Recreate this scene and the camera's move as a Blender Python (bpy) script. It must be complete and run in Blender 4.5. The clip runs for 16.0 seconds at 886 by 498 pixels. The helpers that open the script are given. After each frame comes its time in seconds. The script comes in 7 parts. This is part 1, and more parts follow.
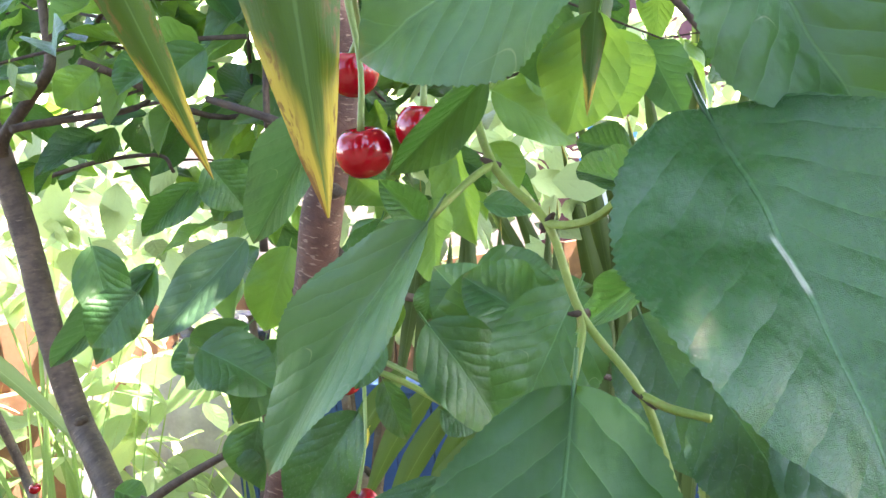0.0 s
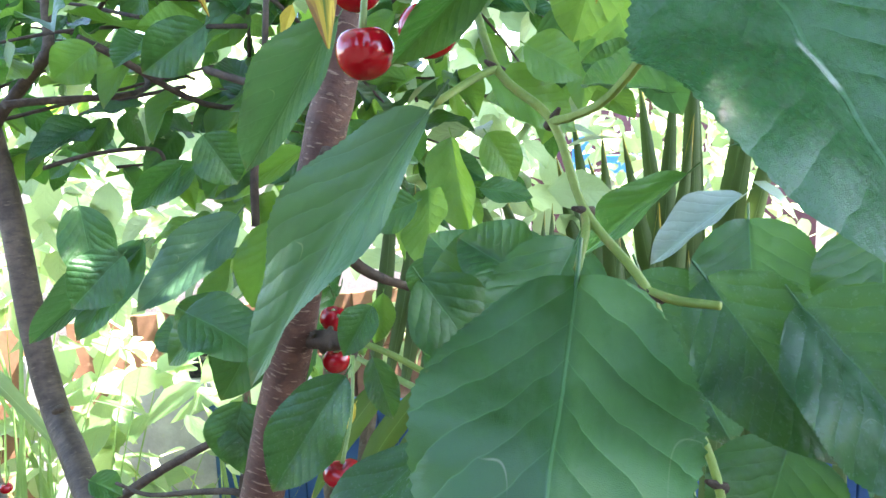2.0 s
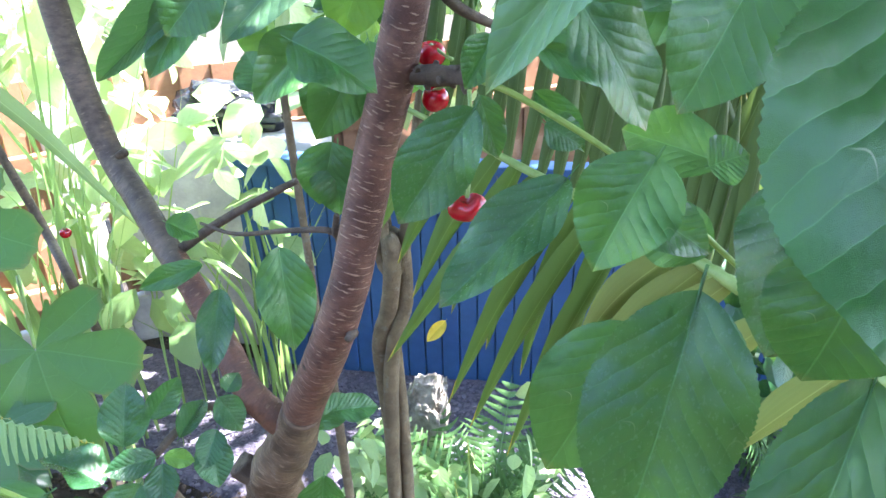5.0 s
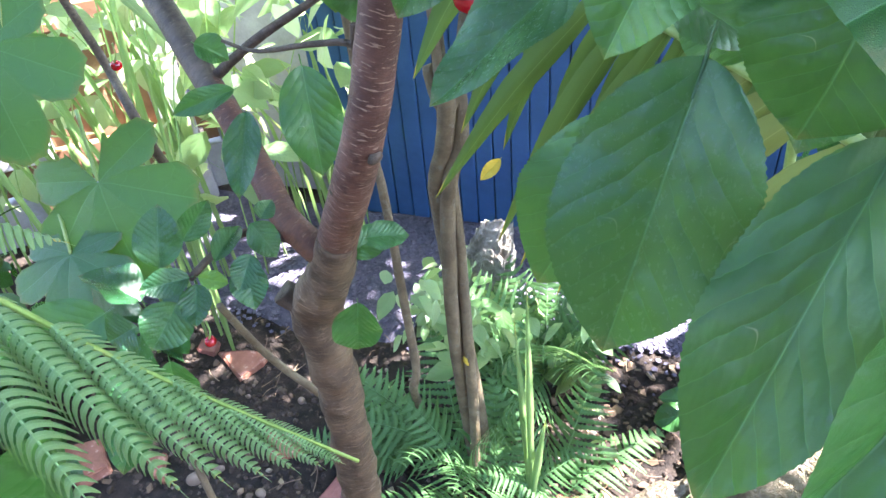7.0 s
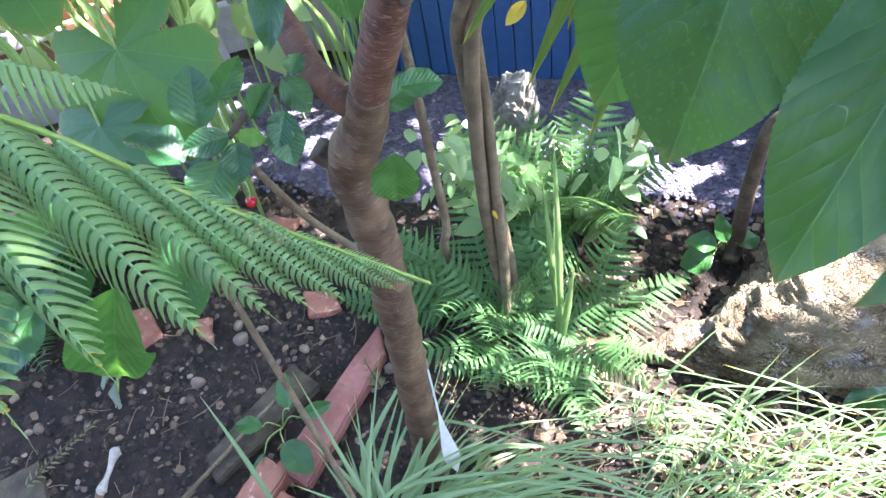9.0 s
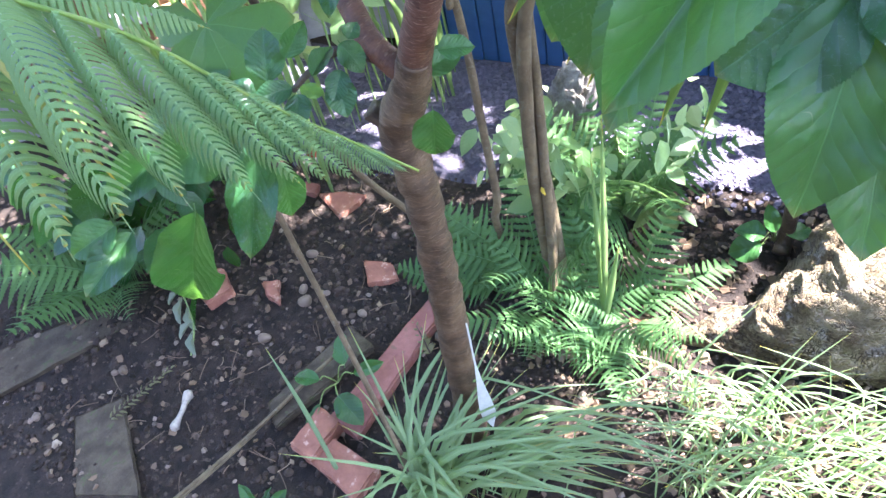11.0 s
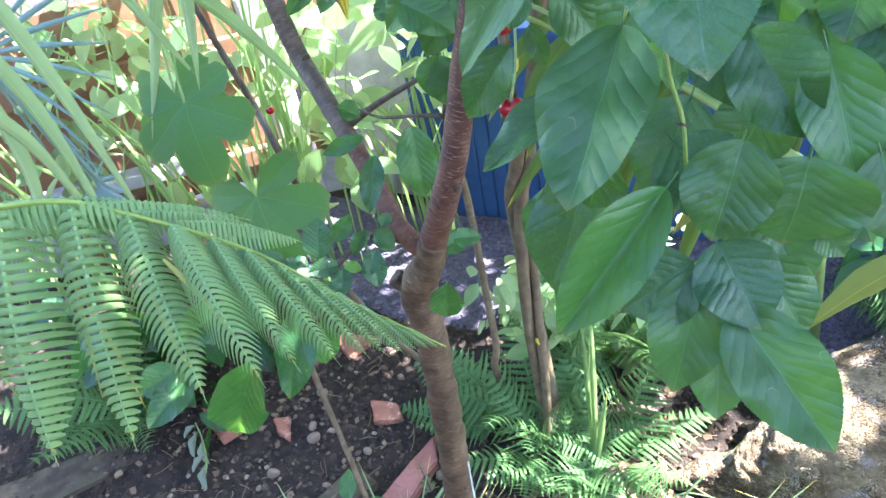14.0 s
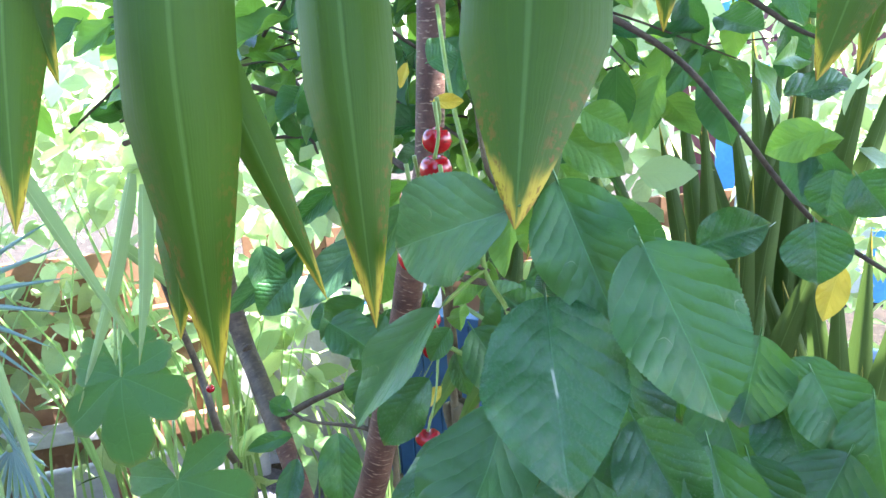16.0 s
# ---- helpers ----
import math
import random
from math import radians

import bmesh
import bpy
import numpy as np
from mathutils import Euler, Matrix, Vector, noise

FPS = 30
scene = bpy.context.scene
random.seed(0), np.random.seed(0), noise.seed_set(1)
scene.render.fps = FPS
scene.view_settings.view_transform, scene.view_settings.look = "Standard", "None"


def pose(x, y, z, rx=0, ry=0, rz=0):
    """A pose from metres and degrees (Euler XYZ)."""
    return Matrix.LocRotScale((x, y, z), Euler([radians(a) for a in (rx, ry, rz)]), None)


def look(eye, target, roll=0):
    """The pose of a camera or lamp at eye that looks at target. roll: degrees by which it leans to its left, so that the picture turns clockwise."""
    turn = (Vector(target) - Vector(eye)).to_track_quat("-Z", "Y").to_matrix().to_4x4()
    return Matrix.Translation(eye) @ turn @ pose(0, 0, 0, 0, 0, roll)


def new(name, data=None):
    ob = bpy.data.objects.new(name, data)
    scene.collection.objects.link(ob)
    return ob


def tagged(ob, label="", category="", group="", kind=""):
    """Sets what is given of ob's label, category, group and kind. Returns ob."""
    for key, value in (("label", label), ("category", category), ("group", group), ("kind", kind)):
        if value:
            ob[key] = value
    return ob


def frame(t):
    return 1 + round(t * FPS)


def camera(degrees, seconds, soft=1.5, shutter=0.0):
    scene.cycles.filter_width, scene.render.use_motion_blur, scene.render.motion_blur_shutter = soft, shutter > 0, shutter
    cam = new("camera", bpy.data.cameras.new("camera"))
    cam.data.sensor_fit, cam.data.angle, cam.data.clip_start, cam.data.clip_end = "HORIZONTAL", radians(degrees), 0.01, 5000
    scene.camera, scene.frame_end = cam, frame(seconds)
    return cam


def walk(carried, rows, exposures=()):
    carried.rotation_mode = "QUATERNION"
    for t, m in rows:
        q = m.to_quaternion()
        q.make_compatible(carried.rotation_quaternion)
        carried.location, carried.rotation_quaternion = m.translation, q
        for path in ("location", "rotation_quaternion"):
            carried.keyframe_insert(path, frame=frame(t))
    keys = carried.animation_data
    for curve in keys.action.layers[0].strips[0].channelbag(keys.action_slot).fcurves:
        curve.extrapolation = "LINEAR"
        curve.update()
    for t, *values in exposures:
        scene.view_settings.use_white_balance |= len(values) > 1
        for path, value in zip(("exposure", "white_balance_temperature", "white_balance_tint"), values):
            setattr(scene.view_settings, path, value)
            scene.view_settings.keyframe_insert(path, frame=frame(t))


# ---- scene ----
cam = camera(64.0, 16.0)
PATH = [
    (0, (0.276, 0.191, 1.337), (-0.122, 2.110, 0.941), -4.2),
    (0.5, (0.280, 0.199, 1.311), (-0.159, 2.124, 0.993), -6.2),
    (1, (0.268, 0.181, 1.299), (-0.163, 2.127, 1.126), -5.4),
    (1.5, (0.273, 0.171, 1.289), (-0.152, 2.120, 1.149), -2.4),
    (2, (0.272, 0.191, 1.301), (-0.100, 2.133, 1.001), -2.2),
    (2.5, (0.247, 0.188, 1.282), (0.006, 2.158, 1.032), -1.4),
    (3, (0.212, 0.197, 1.284), (-0.001, 2.128, 0.811), -1.0),
    (3.2, (0.201, 0.196, 1.289), (0.011, 2.107, 0.732), -0.9),
    (5.3, (0.210, 0.185, 1.283), (-0.209, 1.885, 0.316), -2.3),
    (5.5, (0.215, 0.183, 1.281), (-0.268, 1.847, 0.282), -2.9),
    (6, (0.219, 0.199, 1.269), (-0.406, 1.749, 0.170), -4.9),
    (6.5, (0.224, 0.192, 1.265), (-0.431, 1.669, 0.086), -6.1),
    (7, (0.237, 0.211, 1.249), (-0.293, 1.677, -0.004), -5.9),
    (7.5, (0.227, 0.207, 1.243), (-0.311, 1.587, -0.101), -8.2),
    (8, (0.226, 0.197, 1.248), (-0.310, 1.498, -0.173), -9.5),
    (8.5, (0.228, 0.195, 1.251), (-0.308, 1.412, -0.242), -11.2),
    (9, (0.226, 0.195, 1.246), (-0.310, 1.379, -0.274), -12.0),
    (9.2, (0.223, 0.192, 1.244), (-0.301, 1.366, -0.289), -11.9),
    (11.3, (0.307, 0.107, 1.287), (-0.446, 1.208, -0.202), -15.9),
    (11.5, (0.316, 0.095, 1.298), (-0.451, 1.187, -0.191), -16.2),
    (12, (0.337, 0.058, 1.340), (-0.438, 1.134, -0.158), -17.3),
    (12.5, (0.344, 0.030, 1.379), (-0.359, 1.261, -0.032), -13.3),
    (13, (0.333, 0.024, 1.384), (-0.320, 1.292, -0.018), -11.5),
    (13.5, (0.321, 0.033, 1.383), (-0.338, 1.311, -0.008), -10.5),
    (14, (0.334, 0.037, 1.400), (-0.438, 1.419, 0.177), -11.5),
    (14.5, (0.332, 0.044, 1.415), (-0.466, 1.508, 0.310), -10.3),
    (15, (0.340, 0.038, 1.435), (-0.489, 1.631, 0.557), -8.4),
    (15.5, (0.345, 0.053, 1.437), (-0.357, 1.790, 0.738), -4.2),
    (16, (0.362, 0.080, 1.431), (-0.394, 1.838, 0.852), -3.7),
]
walk(cam, [(t, look(eye, target, roll)) for t, eye, target, roll in PATH], ((0, 4.34, 7200, 25), (1.2, 4.24, 7300, 24), (2, 4.24, 6450, 18), (3, 4.34, 6200, 19), (5.5, 4.53, 6150, 21), (9, 4.26, 6050, 24), (12.5, 4.29, 6000, 26), (13.5, 4.30, 6000, 22), (14.5, 4.38, 6050, 20), (15.5, 4.18, 6050, 15), (16, 4.18, 6100, 15)))

# world and sun
world = bpy.data.worlds.new("world")
scene.world = world
world.use_nodes = True
wn = world.node_tree.nodes
sky = wn.new("ShaderNodeTexSky")
sky.sky_type = "NISHITA"
sky.sun_disc = False
SUN_EL, SUN_AZ = 58.0, 65.0
sky.sun_elevation = radians(SUN_EL)
sky.sun_rotation = radians(SUN_AZ)
wn["Background"].inputs[1].default_value = 0.115
world.node_tree.links.new(sky.outputs[0], wn["Background"].inputs[0])
sun = new("sun", bpy.data.lights.new("sun", "SUN"))
sun.data.energy, sun.data.angle, sun.data.color = 5.0, radians(0.5), (1.0, 0.96, 0.90)
sun_from = Vector((math.sin(radians(SUN_AZ)) * math.cos(radians(SUN_EL)), math.cos(radians(SUN_AZ)) * math.cos(radians(SUN_EL)), math.sin(radians(SUN_EL))))
sun.matrix_world = look(sun_from * 8, (0, 0, 0))


# ---------------------------------------------------------------- materials
class Mat:
    """A small builder of node materials."""

    def __init__(self, name):
        self.m = bpy.data.materials.new(name)
        self.m.use_nodes = True
        self.t = self.m.node_tree
        self.b = self.t.nodes["Principled BSDF"]
        self.o = self.t.nodes["Material Output"]

    def n(self, idname, **props):
        node = self.t.nodes.new(idname)
        for key, value in props.items():
            if key == "op":
                node.operation = value
            elif key == "blend":
                node.blend_type = value
            elif key == "kind":
                node.data_type = value
        return node

    def link(self, a, b):
        self.t.links.new(a, b)

    def val(self, sock, v):
        if hasattr(v, "links"):
            self.link(v, sock)
        else:
            sock.default_value = v

    def math(self, op, a, b=0.0, c=0.0):
        node = self.n("ShaderNodeMath", op=op)
        for sock, v in zip(node.inputs, (a, b, c)):
            self.val(sock, v)
        return node.outputs[0]

    def mix(self, f, a, b, blend="MIX"):
        node = self.n("ShaderNodeMix", kind="RGBA", blend=blend)
        self.val(node.inputs[0], f)
        for sock, v in ((node.inputs[6], a), (node.inputs[7], b)):
            self.val(sock, (*v, 1) if isinstance(v, tuple) and len(v) == 3 else v)
        return node.outputs[2]

    def noise(self, vec, scale, detail=4.0, rough=0.6):
        node = self.n("ShaderNodeTexNoise")
        if vec is not None:
            self.link(vec, node.inputs["Vector"])
        node.inputs["Scale"].default_value = scale
        node.inputs["Detail"].default_value = detail
        node.inputs["Roughness"].default_value = rough
        return node.outputs["Fac"]

    def ramp(self, f, *stops):
        node = self.n("ShaderNodeValToRGB")
        self.link(f, node.inputs[0])
        el = node.color_ramp.elements
        while len(el) < len(stops):
            el.new(0.5)
        for e, (p, c) in zip(el, stops):
            e.position = p
            e.color = (*c, 1) if isinstance(c, tuple) else (c, c, c, 1)
        return node.outputs[0]

    def step(self, f, lo, hi):
        node = self.n("ShaderNodeMapRange")
        node.interpolation_type = "SMOOTHSTEP"
        self.link(f, node.inputs[0])
        node.inputs[1].default_value, node.inputs[2].default_value = lo, hi
        return node.outputs[0]

    def coords(self, which="Object"):
        return self.n("ShaderNodeTexCoord").outputs[which]

    def uv(self):
        s = self.n("ShaderNodeSeparateXYZ")
        self.link(self.coords("UV"), s.inputs[0])
        return s.outputs[0], s.outputs[1]

    def stretch(self, vec, x, y, z):
        node = self.n("ShaderNodeMapping")
        self.link(vec, node.inputs[0])
        node.inputs["Scale"].default_value = (x, y, z)
        return node.outputs[0]

    def random(self):
        return self.n("ShaderNodeObjectInfo").outputs["Random"]

    def island(self):
        return self.n("ShaderNodeNewGeometry").outputs["Random Per Island"]

    def bump(self, height, strength=0.5, dist=0.002):
        node = self.n("ShaderNodeBump")
        node.inputs["Strength"].default_value = strength
        node.inputs["Distance"].default_value = dist
        self.link(height, node.inputs["Height"])
        self.link(node.outputs[0], self.b.inputs["Normal"])
        return node.outputs[0]

    def set(self, colour, rough=0.6, spec=0.5):
        self.val(self.b.inputs["Base Color"], (*colour, 1) if isinstance(colour, tuple) else colour)
        self.val(self.b.inputs["Roughness"], rough)
        self.b.inputs["Specular IOR Level"].default_value = spec
        return self

    def thin(self, colour, share, normal=None):
        """Lets part of the light through, as a leaf does."""
        tr = self.n("ShaderNodeBsdfTranslucent")
        self.val(tr.inputs[0], (*colour, 1) if isinstance(colour, tuple) else colour)
        if normal is not None:
            self.link(normal, tr.inputs["Normal"])
        mx = self.n("ShaderNodeMixShader")
        self.val(mx.inputs[0], share)
        self.link(self.b.outputs[0], mx.inputs[1])
        self.link(tr.outputs[0], mx.inputs[2])
        self.link(mx.outputs[0], self.o.inputs[0])
        return self


def leaf_material(name, dark, light, through_light, veins=9.0, gloss=0.38, share=0.42, per="object", trails=0.0, scar=False):
    """Leaf with a sunken midrib, slanting side veins and a soft quilted face; u runs 0 to 1 across, v along."""
    k = Mat(name)
    u, v = k.uv()
    across = k.math("ABSOLUTE", k.math("SUBTRACT", u, 0.5))
    rnd = k.random() if per == "object" else k.island()
    wob = k.noise(k.coords("UV"), 4.0, 2.0)
    slant = k.math("ADD", k.math("MULTIPLY", k.math("SUBTRACT", v, k.math("MULTIPLY", k.math("POWER", across, 0.85), 0.62)), veins), k.math("MULTIPLY", wob, 0.7))
    wave = k.math("ABSOLUTE", k.math("SUBTRACT", k.math("FRACT", slant), 0.5))
    side = k.step(wave, 0.034, 0.008)
    mid = k.step(across, 0.010, 0.003)
    line = k.math("MAXIMUM", k.math("MULTIPLY", side, 0.45), mid)
    cells = k.n("ShaderNodeTexVoronoi")
    k.link(k.stretch(k.coords("UV"), 34.0, 60.0, 1.0), cells.inputs["Vector"])
    cells.feature = "DISTANCE_TO_EDGE"
    net = k.step(cells.outputs["Distance"], 0.0, 0.35)
    fine = k.noise(k.coords("UV"), 30.0, 4.0, 0.7)
    patch = k.noise(k.coords("UV"), 2.1, 3.0)
    base = k.mix(k.math("MULTIPLY_ADD", patch, 0.9, k.math("MULTIPLY_ADD", rnd, 0.8, -0.35)), dark, light)
    base = k.mix(k.math("MULTIPLY", fine, 0.10), base, tuple(0.6 * c for c in dark))
    # Darker towards the side veins: shade in the quilting's creases, put into the colour.
    base = k.mix(k.math("MULTIPLY", k.math("SUBTRACT", 0.5, wave), 0.32), base, tuple(0.55 * c for c in dark))
    base = k.mix(k.math("MULTIPLY", k.math("SUBTRACT", 1.0, net), 0.06), base, light)
    base = k.mix(k.math("MULTIPLY", side, 0.40), base, tuple(1.4 * c + 0.010 for c in light))
    base = k.mix(k.math("MULTIPLY", mid, 0.42), base, tuple(min(1, 1.7 * c + 0.03) for c in light))
    if trails:
        vor = k.noise(k.coords("UV"), 2.6, 1.0)
        band = k.math("MULTIPLY", k.step(k.math("ABSOLUTE", k.math("SUBTRACT", vor, 0.56)), 0.006, 0.001), k.step(k.noise(k.coords("UV"), 1.7, 1.0), 0.5, 0.6))
        base = k.mix(k.math("MULTIPLY", band, trails), base, (0.32, 0.33, 0.19))
    if scar:
        streak = k.math("MULTIPLY", k.step(k.math("ABSOLUTE", k.math("SUBTRACT", v, 0.47)), 0.085, 0.055), k.step(k.math("ABSOLUTE", k.math("ADD", k.math("SUBTRACT", u, 0.505), k.math("MULTIPLY", k.math("SUBTRACT", v, 0.47), 0.12))), 0.013, 0.005))
        base = k.mix(k.math("MULTIPLY", streak, 0.8), base, (0.36, 0.38, 0.28))
    spots = k.step(k.noise(k.coords("UV"), 17.0, 2.0), 0.75, 0.79)
    base = k.mix(k.math("MULTIPLY", spots, 0.45), base, (0.13, 0.10, 0.03))
    edge = k.math("MULTIPLY", k.step(k.math("ADD", v, k.math("MULTIPLY", fine, 0.2)), 1.02, 1.12), 0.6)
    base = k.mix(edge, base, (0.16, 0.10, 0.03))
    k.set(base, k.math("MULTIPLY_ADD", fine, 0.16, gloss - 0.07), 0.38)
    slope = k.math("SUBTRACT", 1.0, k.math("MULTIPLY", wave, 2.0))
    pillow = k.math("SUBTRACT", 1.0, k.math("MULTIPLY", slope, slope))
    relief = k.math("ADD", k.math("MULTIPLY_ADD", net, 0.05, k.math("MULTIPLY", fine, 0.06)), k.math("SUBTRACT", k.math("MULTIPLY", pillow, k.math("MULTIPLY", k.step(across, 0.0, 0.12), 0.6)), k.math("MULTIPLY", mid, 0.4)))
    crinkle = k.noise(k.coords("UV"), 8.0, 2.5, 0.55)
    nrm = k.bump(k.math("MULTIPLY_ADD", crinkle, 1.3, relief), 0.40, 0.0017)
    tint = k.mix(k.math("MULTIPLY", line, 0.30), k.mix(k.math("MULTIPLY", k.math("ADD", rnd, patch), 0.55), through_light, tuple(0.6 * c for c in through_light)), tuple(0.6 * c for c in through_light))
    k.thin(tint, share, nrm)
    return k.m


def strap_material(name, dark, light, tip_share=0.09, per="object", share=0.35, gloss=0.42, glow=(0.22, 0.37, 0.09)):
    """Long ribbed blade with a dried yellow and brown tip."""
    k = Mat(name)
    u, v = k.uv()
    fine = k.noise(k.stretch(k.coords("UV"), 42.0, 1.2, 1.0), 1.0, 3.0)
    broad = k.noise(k.stretch(k.coords("UV"), 3.0, 5.0, 1.0), 1.0, 3.0)
    rnd = k.random() if per == "object" else k.island()
    base = k.mix(fine, dark, light)
    base = k.mix(k.math("MULTIPLY", broad, 0.5), base, light)
    edge = k.math("ABSOLUTE", k.math("SUBTRACT", u, 0.5))
    base = k.mix(k.math("MULTIPLY", k.step(edge, 0.030, 0.008), 0.5), base, tuple(min(1, 1.5 * c + 0.03) for c in light))
    dry = k.math("ADD", k.math("ADD", v, k.math("MULTIPLY", broad, 0.22)), k.math("MULTIPLY", edge, 0.25))
    base = k.mix(k.step(dry, 1.12 - tip_share, 1.2 - tip_share), base, (0.42, 0.30, 0.03))
    base = k.mix(k.step(dry, 1.2 - 0.6 * tip_share, 1.27 - 0.6 * tip_share), base, (0.20, 0.07, 0.015))
    base = k.mix(k.step(dry, 1.275, 1.33), base, (0.04, 0.018, 0.008))
    if tip_share > 0.05:
        fleck = k.step(k.noise(k.stretch(k.coords("UV"), 9.0, 34.0, 1.0), 1.0, 4.0, 0.7), 0.50, 0.60)
        rust = k.math("MULTIPLY", k.math("MULTIPLY", fleck, k.step(v, 0.55, 0.86)), k.step(edge, 0.18, 0.42))
        base = k.mix(k.math("MULTIPLY", rust, 0.85), base, (0.15, 0.055, 0.014))
    k.set(base, k.math("MULTIPLY_ADD", fine, 0.2, gloss), 0.20)
    nrm = k.bump(fine, 0.35, 0.0008)
    k.thin(k.mix(0.45, base, glow), share, nrm)
    return k.m


def bark_material(name, dark, light, dash, dash_colour, relief=1.0, rings=0.72, fineness=1.0):
    """Bark with short pale dashes across the stem; u runs round, v along in decimetres."""
    k = Mat(name)
    uv = k.coords("UV")
    bend = k.n("ShaderNodeTexNoise")
    k.link(k.stretch(uv, 3.0, 1.2, 1), bend.inputs["Vector"])
    bend.inputs["Scale"].default_value = 1.0
    bend.inputs["Detail"].default_value = 3.0
    uv = k.mix(0.06, uv, bend.outputs["Color"], "ADD")
    big = k.noise(k.stretch(uv, 2.0, 2.4, 1), 1.0, 5.0)
    ring = k.noise(k.stretch(uv, 5.0, 17.0, 1), 1.0, 6.0, 0.75)
    dashes = k.step(k.noise(k.stretch(uv, 7.5 * fineness, 46.0 * fineness, 1), 1.0, 2.0, 0.45), dash, dash + 0.05)
    fine = k.noise(k.coords("Object"), 190.0, 5.0, 0.75)
    col = k.mix(k.step(big, 0.32, 0.68), dark, light)
    col = k.mix(k.math("MULTIPLY", k.step(ring, 0.40, 0.70), rings), col, tuple(0.5 * c for c in dark))
    col = k.mix(k.math("MULTIPLY", dashes, 0.5), col, dash_colour)
    blotch = k.step(k.noise(k.stretch(uv, 4.0, 3.2, 1), 1.0, 4.0, 0.7), 0.56, 0.68)
    col = k.mix(k.math("MULTIPLY", blotch, 0.5), col, tuple(0.35 * c for c in dark))
    col = k.mix(k.math("MULTIPLY", fine, 0.3), col, tuple(0.4 * c for c in light))
    k.set(col, k.math("MULTIPLY_ADD", fine, 0.3, 0.45), 0.3)
    k.bump(k.math("ADD", k.math("MULTIPLY", ring, 0.8), k.math("MULTIPLY_ADD", dashes, 0.35, k.math("MULTIPLY", fine, 0.4))), 0.7 * relief, 0.003)
    return k.m


def rough_material(name, dark, light, scale, rough=0.85, relief=0.6, third=None, dist=0.003):
    k = Mat(name)
    pos = k.coords("Object")
    a = k.noise(pos, scale, 6.0, 0.62)
    b = k.noise(pos, scale * 9, 5.0, 0.7)
    col = k.mix(k.step(a, 0.3, 0.7), dark, light)
    col = k.mix(k.math("MULTIPLY", b, 0.55), col, tuple(0.45 * c for c in dark))
    if third:
        col = k.mix(k.step(k.noise(pos, scale * 2.3, 4.0), 0.58, 0.68), col, third)
    k.set(col, rough, 0.35)
    k.bump(k.math("ADD", k.math("MULTIPLY", a, 0.6), k.math("MULTIPLY", b, 0.7)), relief, dist)
    return k.m


def pieces_material(name, *colours, rough=0.7, scale=60.0):
    """Colour differs from piece to piece of one mesh."""
    k = Mat(name)
    r = k.island()
    col = k.ramp(r, *[(n / max(1, len(colours) - 1), c) for n, c in enumerate(colours)])
    f = k.noise(k.coords("Object"), scale, 4.0)
    col = k.mix(k.math("MULTIPLY", f, 0.5), col, tuple(0.4 * c for c in colours[0]))
    k.set(col, rough, 0.4)
    k.bump(f, 0.4, 0.002)
    return k.m


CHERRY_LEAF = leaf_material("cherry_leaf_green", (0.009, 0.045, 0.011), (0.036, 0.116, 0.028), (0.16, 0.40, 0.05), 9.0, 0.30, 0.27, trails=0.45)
GLOSSY_LEAF = leaf_material("glossy_dark_leaf", (0.006, 0.034, 0.013), (0.025, 0.088, 0.030), (0.14, 0.36, 0.05), 9.0, 0.25, 0.28, trails=0.25)
SCAR_LEAF = leaf_material("scarred_glossy_leaf", (0.006, 0.033, 0.010), (0.019, 0.076, 0.021), (0.11, 0.32, 0.05), 9.0, 0.26, 0.24, scar=True)
# Cherry leaf as if lit from behind: that brightness is in its colours.
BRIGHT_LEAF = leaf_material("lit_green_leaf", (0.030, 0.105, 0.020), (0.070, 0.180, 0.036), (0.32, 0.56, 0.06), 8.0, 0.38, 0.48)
# Paled towards white-green: glare of the sun is put into these leaf colours.
FAR_LEAF = leaf_material("sunlit_pale_leaf", (0.045, 0.110, 0.036), (0.135, 0.235, 0.095), (0.66, 0.80, 0.40), 6.0, 0.32, 0.54, per="island")
FIG_LEAF = leaf_material("fig_leaf_green", (0.018, 0.078, 0.020), (0.036, 0.115, 0.028), (0.17, 0.36, 0.05), 5.0, 0.50, 0.34)
WILTED = leaf_material("wilted_leaf", (0.11, 0.14, 0.09), (0.20, 0.23, 0.16), (0.25, 0.3, 0.12), 7.0, 0.6, 0.25)
SILVER = leaf_material("silvery_leaf_underside", (0.20, 0.25, 0.22), (0.36, 0.42, 0.38), (0.25, 0.4, 0.16), 8.0, 0.30, 0.2)
PALE_LEAF = leaf_material("pale_matte_leaf", (0.028, 0.072, 0.034), (0.060, 0.130, 0.064), (0.16, 0.36, 0.07), 9.0, 0.42, 0.27, trails=0.45)
YELLOW_LEAF = leaf_material("yellowed_leaf", (0.45, 0.33, 0.03), (0.58, 0.44, 0.05), (0.7, 0.5, 0.05), 7.0, 0.5, 0.4)
PALM = strap_material("palm_blade", (0.014, 0.042, 0.003), (0.042, 0.086, 0.005), 0.072, glow=(0.16, 0.27, 0.02))
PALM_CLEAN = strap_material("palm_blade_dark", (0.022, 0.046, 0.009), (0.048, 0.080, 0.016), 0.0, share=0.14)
# Lighter copy of the dark blade; the light on it is put into the colour.
PALM_LIT = strap_material("palm_blade_lit", (0.030, 0.064, 0.008), (0.070, 0.120, 0.016), 0.0, share=0.25)
PALM_OLIVE = strap_material("palm_blade_olive", (0.075, 0.095, 0.016), (0.15, 0.17, 0.035), 0.0, share=0.25)
